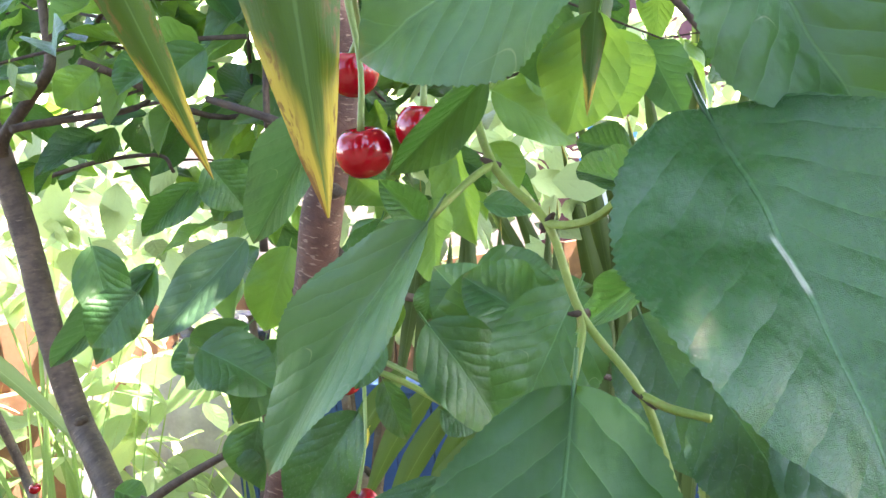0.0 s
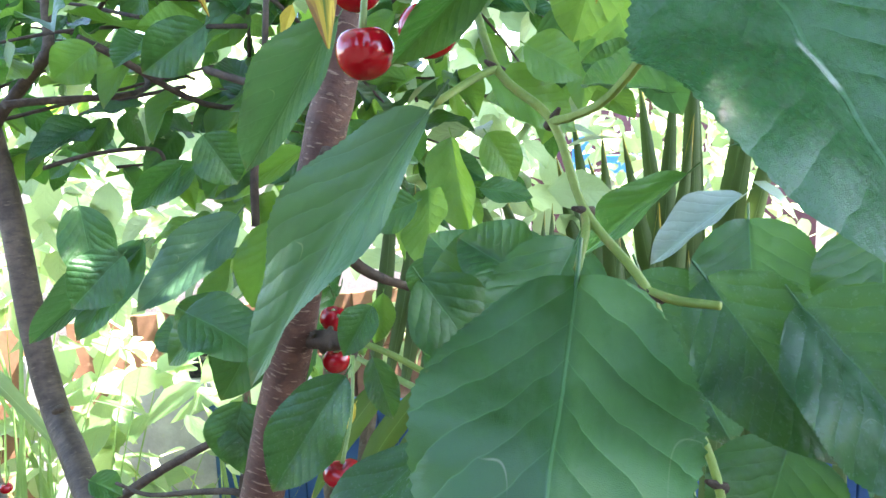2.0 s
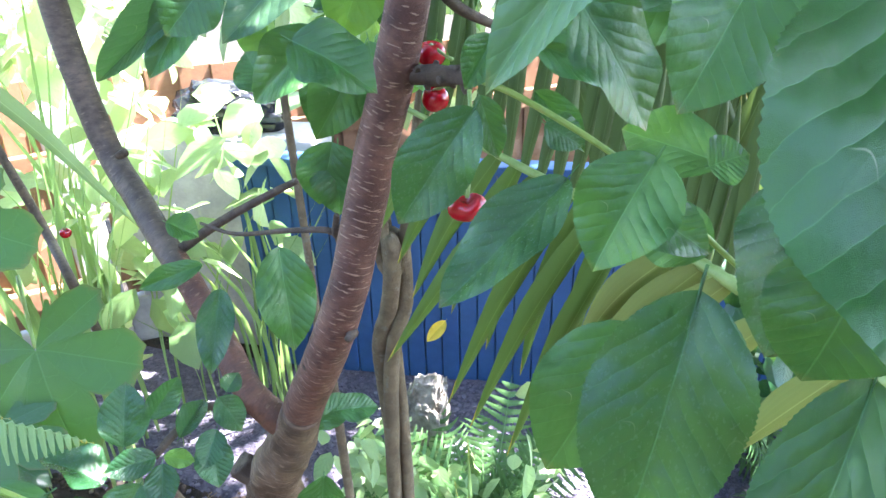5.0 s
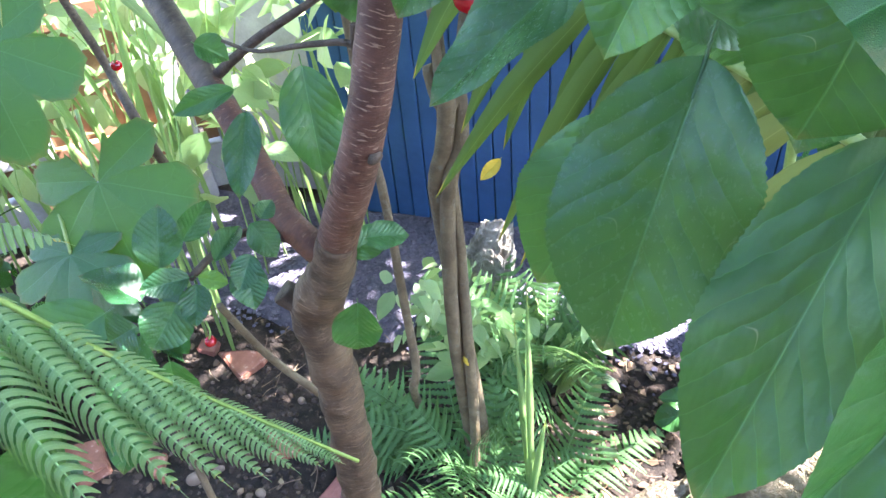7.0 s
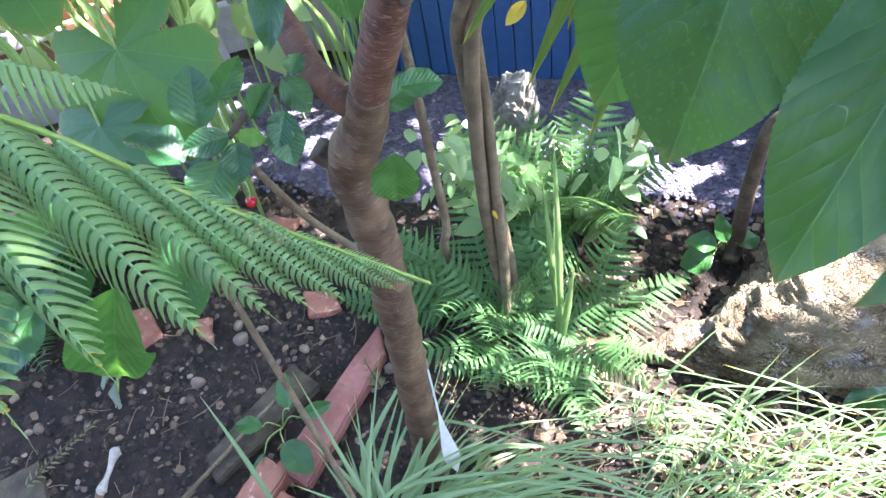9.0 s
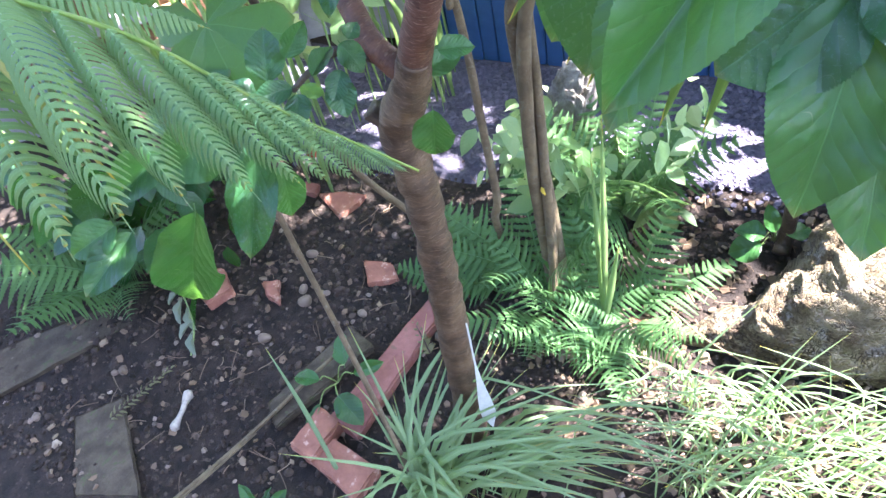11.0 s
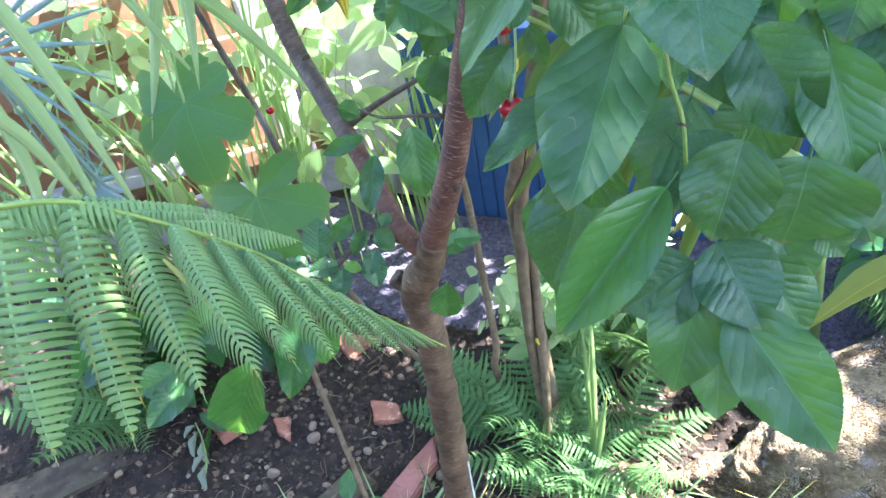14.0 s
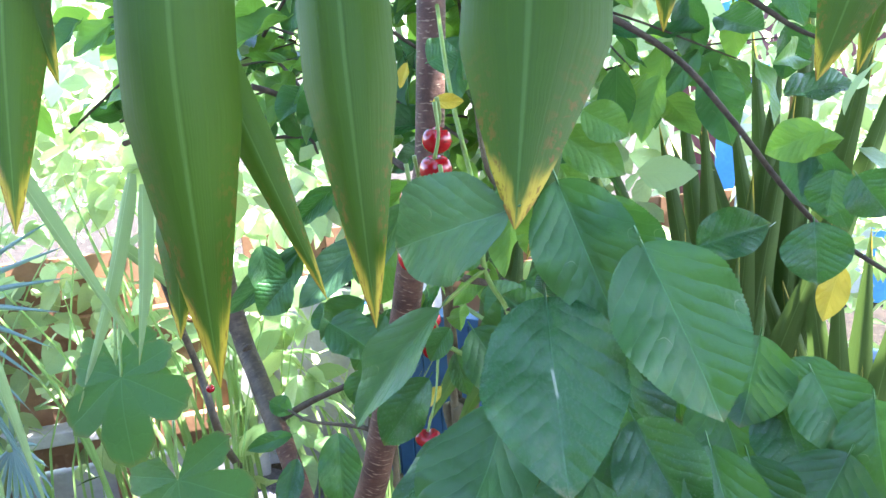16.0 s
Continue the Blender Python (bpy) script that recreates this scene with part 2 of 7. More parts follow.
DRY_PINNA = strap_material("yellowed_pinna", (0.20, 0.20, 0.04), (0.36, 0.33, 0.09), 0.16)
DEAD_FROND = strap_material("dead_frond_brown", (0.055, 0.06, 0.025), (0.12, 0.11, 0.05), 0.0, share=0.15)
BLADE = strap_material("grass_blade", (0.085, 0.165, 0.060), (0.23, 0.32, 0.16), 0.02, per="island", share=0.4, gloss=0.5)
REED = strap_material("reed_blade", (0.095, 0.18, 0.050), (0.22, 0.32, 0.120), 0.02, per="island", share=0.45)
FLAX = strap_material("pale_flax_blade", (0.12, 0.20, 0.07), (0.27, 0.34, 0.15), 0.0, share=0.3)
BLUE_PALM = strap_material("blue_palm_blade", (0.065, 0.12, 0.125), (0.13, 0.20, 0.20), 0.0, per="island", share=0.25)
FERN = strap_material("fern_green", (0.090, 0.180, 0.055), (0.200, 0.320, 0.130), 0.040, per="object", share=0.4, gloss=0.32)
FERN_LOW = strap_material("low_fern_green", (0.034, 0.098, 0.032), (0.082, 0.172, 0.060), 0.0, per="island", share=0.40, gloss=0.38)
BARK = bark_material("cherry_bark", (0.052, 0.022, 0.014), (0.140, 0.070, 0.044), 0.60, (0.34, 0.25, 0.17), 0.8, 0.60, 1.25)
RED_BARK = bark_material("red_cherry_bark", (0.060, 0.022, 0.011), (0.150, 0.066, 0.034), 0.63, (0.26, 0.17, 0.10))
OLD_BARK = bark_material("old_cherry_bark", (0.044, 0.026, 0.013), (0.150, 0.098, 0.052), 0.60, (0.27, 0.20, 0.12), 1.3, 0.55, 1.5)
YOUNG_BARK = bark_material("dark_smooth_bark", (0.036, 0.025, 0.015), (0.115, 0.083, 0.052), 0.66, (0.20, 0.15, 0.10), 0.6)
STEM_BARK = rough_material("tan_stem_bark", (0.085, 0.062, 0.032), (0.18, 0.140, 0.075), 34.0, 0.8, 1.0, (0.13, 0.115, 0.075), 0.004)
TWIG_GREEN = rough_material("green_shoot", (0.13, 0.21, 0.030), (0.22, 0.30, 0.055), 60.0, 0.5, 0.3, (0.19, 0.20, 0.045))
TWIG_BROWN = rough_material("brown_twig", (0.035, 0.024, 0.014), (0.10, 0.070, 0.044), 90.0, 0.8, 0.8)
STALK = rough_material("pale_green_stalk", (0.16, 0.25, 0.06), (0.24, 0.33, 0.10), 50.0, 0.45, 0.2)


def cherry_material():
    k = Mat("ripe_cherry_skin")
    f = k.noise(k.coords("Object"), 55.0, 3.0)
    speck = k.step(k.noise(k.coords("Object"), 420.0, 2.0), 0.66, 0.72)
    col = k.mix(f, (0.17, 0.001, 0.004), (0.42, 0.003, 0.010))
    col = k.mix(k.math("MULTIPLY", speck, 0.3), col, (0.62, 0.12, 0.06))
    k.set(col, 0.085, 0.45)
    k.b.inputs["Coat Weight"].default_value = 0.12
    k.b.inputs["Coat Roughness"].default_value = 0.06
    k.b.inputs["Subsurface Weight"].default_value = 0.105
    k.b.inputs["Subsurface Radius"].default_value = (0.006, 0.001, 0.001)
    return k.m


def log_material():
    """Crumbling bark: ochre and grey plates with dark cracks."""
    k = Mat("rotting_log")
    pos = k.coords("Object")
    wave = k.n("ShaderNodeTexNoise")
    wave.inputs["Scale"].default_value = 16.0
    k.link(pos, wave.inputs["Vector"])
    warp = k.mix(0.10, pos, wave.outputs["Color"])
    cells = k.n("ShaderNodeTexVoronoi")
    cells.feature = "DISTANCE_TO_EDGE"
    k.link(k.stretch(warp, 15.0, 30.0, 52.0), cells.inputs["Vector"])
    cells.inputs["Randomness"].default_value = 1.0
    crack = k.step(cells.outputs["Distance"], 0.16, 0.0)
    big = k.noise(pos, 9.0, 5.0, 0.65)
    fine = k.noise(pos, 130.0, 5.0, 0.75)
    col = k.mix(k.step(big, 0.35, 0.62), (0.15, 0.112, 0.060), (0.36, 0.30, 0.18))
    col = k.mix(k.step(k.noise(pos, 21.0, 4.0), 0.55, 0.66), col, (0.36, 0.33, 0.29))
    col = k.mix(k.math("MULTIPLY", crack, k.step(k.noise(pos, 14.0, 3.0), 0.42, 0.6)), col, (0.03, 0.02, 0.012))
    col = k.mix(k.math("MULTIPLY", k.step(k.noise(pos, 7.0, 5.0, 0.7), 0.52, 0.62), 0.7), col, (0.055, 0.036, 0.022))
    col = k.mix(k.math("MULTIPLY", fine, 0.6), col, (0.05, 0.034, 0.018))
    k.set(col, 0.93, 0.25)
    k.bump(k.math("SUBTRACT", k.math("MULTIPLY_ADD", fine, 0.7, big), crack), 1.0, 0.012)
    return k.m


CHERRY_SKIN = cherry_material()
SOIL = rough_material("damp_dark_soil", (0.009, 0.006, 0.004), (0.042, 0.029, 0.019), 26.0, 0.95, 1.0, (0.075, 0.054, 0.037), 0.014)
SLATE_BED = rough_material("fine_slate_gravel", (0.040, 0.037, 0.056), (0.090, 0.085, 0.115), 70.0, 0.8, 1.0, (0.12, 0.112, 0.145), 0.006)
SLATE = pieces_material("blue_grey_slate", (0.055, 0.050, 0.075), (0.090, 0.084, 0.115), (0.070, 0.064, 0.090), (0.12, 0.113, 0.145), rough=0.7)
PEBBLE = pieces_material("garden_pebbles", (0.06, 0.046, 0.034), (0.19, 0.14, 0.095), (0.105, 0.082, 0.062), (0.33, 0.26, 0.185), rough=0.75)
LITTER = pieces_material("dry_litter", (0.07, 0.044, 0.025), (0.17, 0.115, 0.065), (0.105, 0.070, 0.043), (0.25, 0.19, 0.115), rough=0.8)
CLOD = pieces_material("soil_crumbs", (0.009, 0.006, 0.004), (0.046, 0.031, 0.020), (0.028, 0.019, 0.013), (0.085, 0.060, 0.040), rough=0.95)
TERRACOTTA = rough_material("terracotta", (0.20, 0.080, 0.050), (0.31, 0.135, 0.085), 22.0, 0.8, 0.4, (0.36, 0.22, 0.16))
RED_PAINT = rough_material("weathered_red_tile", (0.17, 0.062, 0.046), (0.26, 0.110, 0.085), 18.0, 0.7, 0.5, (0.14, 0.075, 0.050))
CONCRETE = rough_material("mossy_concrete", (0.036, 0.028, 0.017), (0.095, 0.075, 0.047), 22.0, 0.95, 0.9, (0.052, 0.058, 0.024), 0.006)
GREY_STONE = rough_material("pale_grey_concrete", (0.28, 0.27, 0.29), (0.42, 0.41, 0.43), 9.0, 0.85, 0.4, (0.30, 0.31, 0.26))
LOG = log_material()
ROCK = rough_material("pale_rough_rock", (0.13, 0.115, 0.09), (0.36, 0.34, 0.29), 38.0, 0.9, 1.0, (0.20, 0.17, 0.12), 0.010)
OLD_BONE = rough_material("old_bone", (0.24, 0.21, 0.17), (0.40, 0.36, 0.29), 60.0, 0.75, 0.6, (0.16, 0.13, 0.10))
LABEL_PLASTIC = rough_material("faded_label_plastic", (0.36, 0.40, 0.35), (0.52, 0.56, 0.50), 30.0, 0.45, 0.1)
BLUE_PAINT = rough_material("blue_paint", (0.018, 0.064, 0.165), (0.030, 0.090, 0.22), 6.0, 0.6, 0.2)
LIGHT_BLUE = rough_material("light_blue_paint", (0.06, 0.25, 0.70), (0.09, 0.32, 0.80), 5.0, 0.5, 0.1)
FENCE = rough_material("brown_stained_boards", (0.17, 0.082, 0.045), (0.28, 0.15, 0.085), 7.0, 0.8, 0.4, (0.28, 0.16, 0.10))
BAG = Mat("black_plastic").set((0.012, 0.012, 0.015), 0.22, 0.6).m
ROOF = rough_material("dark_red_metal", (0.10, 0.03, 0.035), (0.16, 0.06, 0.06), 8.0, 0.5, 0.2)
WHITE_PAINT = rough_material("white_paint", (0.72, 0.72, 0.72), (0.82, 0.82, 0.82), 5.0, 0.6, 0.1)
# For the unseen wall; dark so that it bounces little light.
DARK_WALL = rough_material("dark_unseen_wall", (0.075, 0.060, 0.050), (0.12, 0.098, 0.080), 5.0, 0.85, 0.4)


# ---------------------------------------------------------------- geometry helpers
def mesh_from(name, verts, faces, uvs=None, smooth=True):
    me = bpy.data.meshes.new(name)
    me.from_pydata([tuple(v) for v in verts], [], faces)
    if uvs is not None:
        layer = me.uv_layers.new(name="UVMap")
        loops = np.empty(len(me.loops), dtype=np.int32)
        me.loops.foreach_get("vertex_index", loops)
        layer.data.foreach_set("uv", np.asarray(uvs, dtype=np.float32)[loops].ravel())
    me.polygons.foreach_set("use_smooth", [smooth] * len(me.polygons))
    me.update()
    return me


def thing(name, label, category, group="", kind="", at=(0, 0, 0)):
    ob = tagged(new(name), label, category, group, kind)
    ob.location = at
    return ob


def piece(name, me, material, parent=None, label="", kind="", m=None):
    """One mesh object, under its thing or part; m is its pose in the world."""
    ob = new(name, me)
    if material is not None and not me.materials:
        me.materials.append(material)
    if label:
        ob["label"] = label
    if kind:
        ob["kind"] = kind
    if parent is not None:
        ob.parent = parent
        base = Matrix.Identity(4)
        up = parent
        while up is not None:
            base = up.matrix_basis @ base
            up = up.parent
        ob.matrix_basis = base.inverted() @ (m if m is not None else Matrix.Identity(4))
    elif m is not None:
        ob.matrix_basis = m
    return ob


def smooth_path(points, n):
    """A smooth line of n points through the given ones (Catmull-Rom)."""
    p = [Vector(q) for q in points]
    p = [2 * p[0] - p[1]] + p + [2 * p[-1] - p[-2]]
    out = []
    for i in range(n):
        s = i / (n - 1) * (len(p) - 3)
        j = min(int(s), len(p) - 4)
        f = s - j
        a, b, c, d = p[j : j + 4]
        out.append(0.5 * (2 * b + (c - a) * f + (2 * a - 5 * b + 4 * c - d) * f * f + (3 * b - a - 3 * c + d) * f ** 3))
    return out


def tube_mesh(name, points, radii, n=18, sides=12, wob=0.0, seed=0.0, cap=True):
    """A round stem along a smooth line; radii are spread along it; uv: round, and decimetres along."""
    line = smooth_path(points, n)
    rr = np.interp(np.linspace(0, 1, n), np.linspace(0, 1, len(radii)), radii)
    verts, uvs, faces = [], [], []
    side, along = None, 0.0
    for i, q in enumerate(line):
        d = (line[min(i + 1, n - 1)] - line[max(i - 1, 0)]).normalized()
        if side is None:
            side = d.orthogonal().normalized()
        side = (side - d * side.dot(d)).normalized()
        third = d.cross(side)
        if i:
            along += (q - line[i - 1]).length
        for j in range(sides + 1):
            a = 2 * math.pi * j / sides
            w = 1 + wob * noise.noise((q * 45 + Vector((math.cos(a) * 1.3, math.sin(a) * 1.3, seed))))
            verts.append(q + (side * math.cos(a) + third * math.sin(a)) * rr[i] * w)
            uvs.append((j / sides, along * 10))
    for i in range(n - 1):
        for j in range(sides):
            a = i * (sides + 1) + j
            faces.append((a, a + 1, a + sides + 2, a + sides + 1))
    if cap:
        for i in (0, n - 1):
            c = len(verts)
            verts.append(line[i])
            uvs.append((0.5, 0))
            for j in range(sides):
                a = i * (sides + 1) + j
                faces.append((a, a + 1, c) if i else (a + 1, a, c))
    return mesh_from(name, verts, faces, uvs)


def tube(name, points, radii, material, parent, label="", n=18, sides=12, wob=0.0, seed=0.0):
    return piece(name, tube_mesh(name, points, radii, n, sides, wob, seed), material, parent, label)


def blade_shape(v, kind):
    if kind == "cherry":
        return float(np.interp(v, (0, 0.02, 0.06, 0.12, 0.20, 0.30, 0.42, 0.54, 0.65, 0.75, 0.83, 0.89, 0.94, 0.97, 1.0), (0.0, 0.20, 0.40, 0.60, 0.79, 0.93, 1.0, 0.985, 0.89, 0.735, 0.56, 0.39, 0.22, 0.11, 0.0)))
    return max(0.0, math.sin(math.pi * v ** 0.75)) ** 0.9


def leaf_mesh(name, kind="cherry", fold=0.25, curl=0.25, ripple=0.02, twist=0.0, teeth=26, stalk=0.09, seed=0, rows=84, cols=12, veins=9.0):
    """A leaf of length 1 along y and width 1 along x, with stalk, toothed rim, folded along its midrib."""
    rng = random.Random(seed)
    verts, uvs, faces = [], [], []
    ph = rng.uniform(0, 6)
    for i in range(rows + 1):
        v = i / rows
        w = 0.5 * blade_shape(v, kind)
        for j in range(cols + 1):
            u = j / cols * 2 - 1
            ww = w
            if abs(u) == 1 and 0 < i < rows and teeth:
                ww = w * (1.010 if i % 2 else 0.986)
            x = u * ww
            quilt = abs(((v - 0.62 * (abs(u) * w) ** 0.85) * veins) % 1 - 0.5) * 2
            z = fold * abs(x) * (1 - 0.55 * abs(u) * w) - curl * v * v + (0.0026 if rows > 40 else 0.0) * (1 - quilt ** 2) * min(1, abs(u) * 5) * (1 - abs(u) ** 4) * (w * 2) - 0.02
            z += ripple * math.sin(v * 11 + ph + (2 if u > 0 else 0)) * abs(u) ** 2 * (w * 2)
            a = twist * v
            z += 0.026 * noise.noise(Vector((x * 4 + seed * 7.1, v * 5, seed * 3.3))) + 0.006 * noise.noise(Vector((x * 16, v * 16, seed * 5.3)))
            verts.append((x * math.cos(a) - z * math.sin(a) * 0.6, v * (1 - 0.18 * curl), z * math.cos(a) + x * math.sin(a)))
            uvs.append((0.5 + 0.5 * u * max(0.12, w * 2), v))
    for i in range(rows):
        for j in range(cols):
            a = i * (cols + 1) + j
            faces.append((a, a + 1, a + cols + 2, a + cols + 1))
    if stalk:
        for i in range(4):
            s = i / 3
            for j in range(4):
                b = math.pi / 2 * j
                verts.append((math.cos(b) * 0.011, -stalk * (1 - s) + s * 0.12, -0.028 + math.sin(b) * 0.010 + 0.05 * (1 - s) ** 2))
                uvs.append((0.5, 0.02))
        o = (rows + 1) * (cols + 1)
        for i in range(3):
            for j in range(4):
                a, b = o + i * 4 + j, o + i * 4 + (j + 1) % 4
                faces.append((a, b, b + 4, a + 4))
    return mesh_from(name, verts, faces, uvs)


LEAVES = [leaf_mesh("cherry_leaf", "cherry", f, c, r, t, seed=n) for n, (f, c, r, t) in enumerate(((0.28, 0.18, 0.06, 0.25), (0.50, 0.32, 0.07, -0.35), (0.22, 0.32, 0.07, 0.35), (0.34, -0.08, 0.06, -0.25), (0.75, 0.20, 0.06, 0.3)))]
FAR_LEAVES = [leaf_mesh("cherry_leaf", "cherry", f, c, r, t, seed=20 + n, rows=22, cols=6) for n, (f, c, r, t) in enumerate(((0.28, 0.18, 0.06, 0.25), (0.50, 0.32, 0.07, -0.35), (0.22, 0.32, 0.07, 0.35), (0.34, -0.08, 0.06, -0.25), (0.75, 0.20, 0.06, 0.3)))]
LEAF_SETS = {}


def leaf_data(shape, material):
    """The shared leaf mesh of that shape in that material."""
    key = (shape, material.name)
    if key not in LEAF_SETS:
        me = (LEAVES + FAR_LEAVES)[shape].copy()
        me.materials.clear()
        me.materials.append(material)
        LEAF_SETS[key] = me
    return LEAF_SETS[key]


def frame_of(base, tip, facing, roll=0.0):
    """Axes of a blade from base to tip whose upper face looks towards facing, turned by roll."""
    base, tip = Vector(base), Vector(tip)
    d = (tip - base).normalized()
    z = Vector(facing)
    z = (z - d * z.dot(d)).normalized()
    z = Matrix.Rotation(radians(roll), 3, d) @ z
    return base, d, d.cross(z).normalized(), z, (tip - base).length


def leaf(parent, base, tip, width, facing=(0, -0.6, 0.8), roll=0.0, shape=0, material=None, label="", name="leaf"):
    b, d, x, z, size = frame_of(base, tip, facing, roll)
    m = Matrix.Translation(b) @ Matrix((x, d, z)).transposed().to_4x4() @ Matrix.Diagonal((width, size, (width + size) * 0.5, 1))
    return piece(name, leaf_data(shape, material or CHERRY_LEAF), None, parent, label, m=m)


def strap_mesh(name, points, width, fold=0.5, n=20, facing=(0, -1, 0.3), shoulder=0.25, taper=0.55):
    """A long blade along a smooth line, folded along its middle, that narrows to a point."""
    line = smooth_path(points, n)
    verts, uvs, faces = [], [], []
    f = Vector(facing)
    for i, q in enumerate(line):
        v = i / (n - 1)
        d = (line[min(i + 1, n - 1)] - line[max(i - 1, 0)]).normalized()
        z = (f - d * f.dot(d)).normalized()
        x = d.cross(z)
        w = width * 0.5 * min(1.0, 0.55 + v / max(0.01, shoulder) * 0.45) * min(1.0, ((1 - v) / taper) ** 0.85 + 0.012)
        for j in range(5):
            u = j / 2 - 1
            verts.append(q + x * u * w - z * (abs(u) * w * fold - (0.25 * w * fold if abs(u) == 0.5 else 0)))
            uvs.append((j / 4, v))
    for i in range(n - 1):
        for j in range(4):
            a = i * 5 + j
            faces.append((a, a + 1, a + 6, a + 5))
    return mesh_from(name, verts, faces, uvs)


def join_meshes(name, parts):
    """One mesh of several (verts, faces, uvs)."""
    verts, faces, uvs, o = [], [], [], 0
    for v, f, t in parts:
        verts.extend(v)
        uvs.extend(t)
        faces.extend([tuple(i + o for i in q) for q in f])
        o += len(v)
    return mesh_from(name, verts, faces, uvs)


def bits_of(me):
    co = [v.co.copy() for v in me.vertices]
    fc = [tuple(p.vertices) for p in me.polygons]
    uv = [(0.0, 0.0)] * len(co)
    lay = me.uv_layers[0].data if me.uv_layers else None
    if lay:
        for p in me.polygons:
            for vi, li in zip(p.vertices, p.loop_indices):
                uv[vi] = tuple(lay[li].uv)
    return co, fc, uv


def moved(bits, m):
    return [m @ v for v in bits[0]], bits[1], bits[2]


def box_mesh(name, size, bevel=0.003, wob=0.0, seed=0, cuts=0):
    bm = bmesh.new()
    bmesh.ops.create_cube(bm, size=1.0)
    bmesh.ops.scale(bm, vec=size, verts=bm.verts)
    if cuts:
        bmesh.ops.subdivide_edges(bm, edges=bm.edges[:], cuts=cuts, use_grid_fill=True)
    if bevel:
        bmesh.ops.bevel(bm, geom=[e for e in bm.edges if e.calc_face_angle(0) > 0.5], offset=bevel, segments=2, affect="EDGES", profile=0.6)
    if wob:
        for v in bm.verts:
            v.co += Vector(noise.noise_vector(v.co * 14 + Vector((seed, seed * 2, 0)))) * wob
    me = bpy.data.meshes.new(name)
    bm.to_mesh(me)
    bm.free()
    for p in me.polygons:
        p.use_smooth = bool(wob)
    return me


def stone_bits(rng, r, flat=0.6):
    """A small uneven stone as verts, faces, uvs."""
    verts = []
    ring = 6
    verts.append(Vector((0, 0, r * flat)))
    for lev, rad in ((0.55, 0.75), (-0.1, 1.0), (-0.7, 0.7)):
        for j in range(ring):
            a = 2 * math.pi * (j + rng.uniform(-0.25, 0.25)) / ring
            q = rad * rng.uniform(0.8, 1.15)
            verts.append(Vector((math.cos(a) * r * q, math.sin(a) * r * q * 0.8, r * flat * lev * rng.uniform(0.8, 1.1))))
    verts.append(Vector((0, 0, -r * flat)))
    faces = [(0, 1 + j, 1 + (j + 1) % ring) for j in range(ring)]
    for k in range(2):
        for j in range(ring):
            a, b = 1 + k * ring + j, 1 + k * ring + (j + 1) % ring
            faces.append((a, a + ring, b + ring, b))
    faces += [(1 + 2 * ring + j, len(verts) - 1, 1 + 2 * ring + (j + 1) % ring) for j in range(ring)]
    return verts, faces, [(0, 0)] * len(verts)


def chip_bits(rng, r):
    """A flat angular flake."""
    n = rng.choice((4, 5))
    rim = [(math.cos(2 * math.pi * j / n + rng.uniform(-0.3, 0.3)) * r * rng.uniform(0.6, 1.1), math.sin(2 * math.pi * j / n) * r * rng.uniform(0.5, 1.0)) for j in range(n)]
    h = r * rng.uniform(0.12, 0.25)
    verts = [Vector((x, y, h)) for x, y in rim] + [Vector((x * 1.08, y * 1.08, -h)) for x, y in rim]
    faces = [tuple(range(n)), tuple(range(2 * n - 1, n - 1, -1))] + [(j, n + j, n + (j + 1) % n, (j + 1) % n) for j in range(n)]
    return verts, faces, [(0, 0)] * len(verts)


def ground_z(x, y):
    """Height of the soil: nearly level, uneven by a few centimetres."""
    fade = 1.0 / (1.0 + max(0, abs(x) + abs(y) - 3) ** 2)
    return 0.022 * noise.noise(Vector((x * 3.1, y * 3.1, 0.3))) * fade + 0.008 * noise.noise(Vector((x * 13, y * 13, 4.0))) * fade - 0.012


def scatter(name, label, category, material, count, area, make, seed, lift=0.0, tilt=0.5, dense=None):
    rng = random.Random(seed)
    parts = []
    while len(parts) < count:
        x, y = rng.uniform(area[0], area[1]), rng.uniform(area[2], area[3])
        if dense and rng.random() > dense(x, y):
            continue
        m = Matrix.Translation((x, y, ground_z(x, y) + lift)) @ Euler((rng.uniform(-tilt, tilt), rng.uniform(-tilt, tilt), rng.uniform(0, 6.3))).to_matrix().to_4x4()
        parts.append(moved(make(rng), m))
    me = join_meshes(name, parts)
    for p in me.polygons:
        p.use_smooth = False
    return tagged(piece(name, me, material), label, category, kind="stuff")


# ---------------------------------------------------------------- ground
def build_ground():
    near = np.concatenate([np.linspace(-60, -3, 10)[:-1], np.linspace(-3, 3, 181), np.linspace(3, 60, 10)[1:]])
    far = np.concatenate([np.linspace(-40, -1, 8)[:-1], np.linspace(-1, 4, 151), np.linspace(4, 90, 12)[1:]])
    verts = [(x, y, ground_z(x, y)) for y in far for x in near]
    w = len(near)
    faces = [(j * w + i, j * w + i + 1, (j + 1) * w + i + 1, (j + 1) * w + i) for j in range(len(far) - 1) for i in range(w - 1)]
    return tagged(piece("ground", mesh_from("ground", verts, faces), SOIL), "dark damp garden soil, uneven and crumbly", "ground", kind="structure")


build_ground()

# Added out of view behind the camera to cut sky reflections on leaves.
tagged(piece("wall_south", box_mesh("wall_south", (9.0, 0.22, 2.1), 0.01), DARK_WALL, m=pose(0, -1.7, 1.03)), "unseen plain dark wall added behind to cut sky light", "wall", kind="structure")

# ---------------------------------------------------------------- blue wall and fences
SHED_Y, SHED_X0, SHED_X1, SHED_H = 1.81, -0.67, 3.4, 0.64


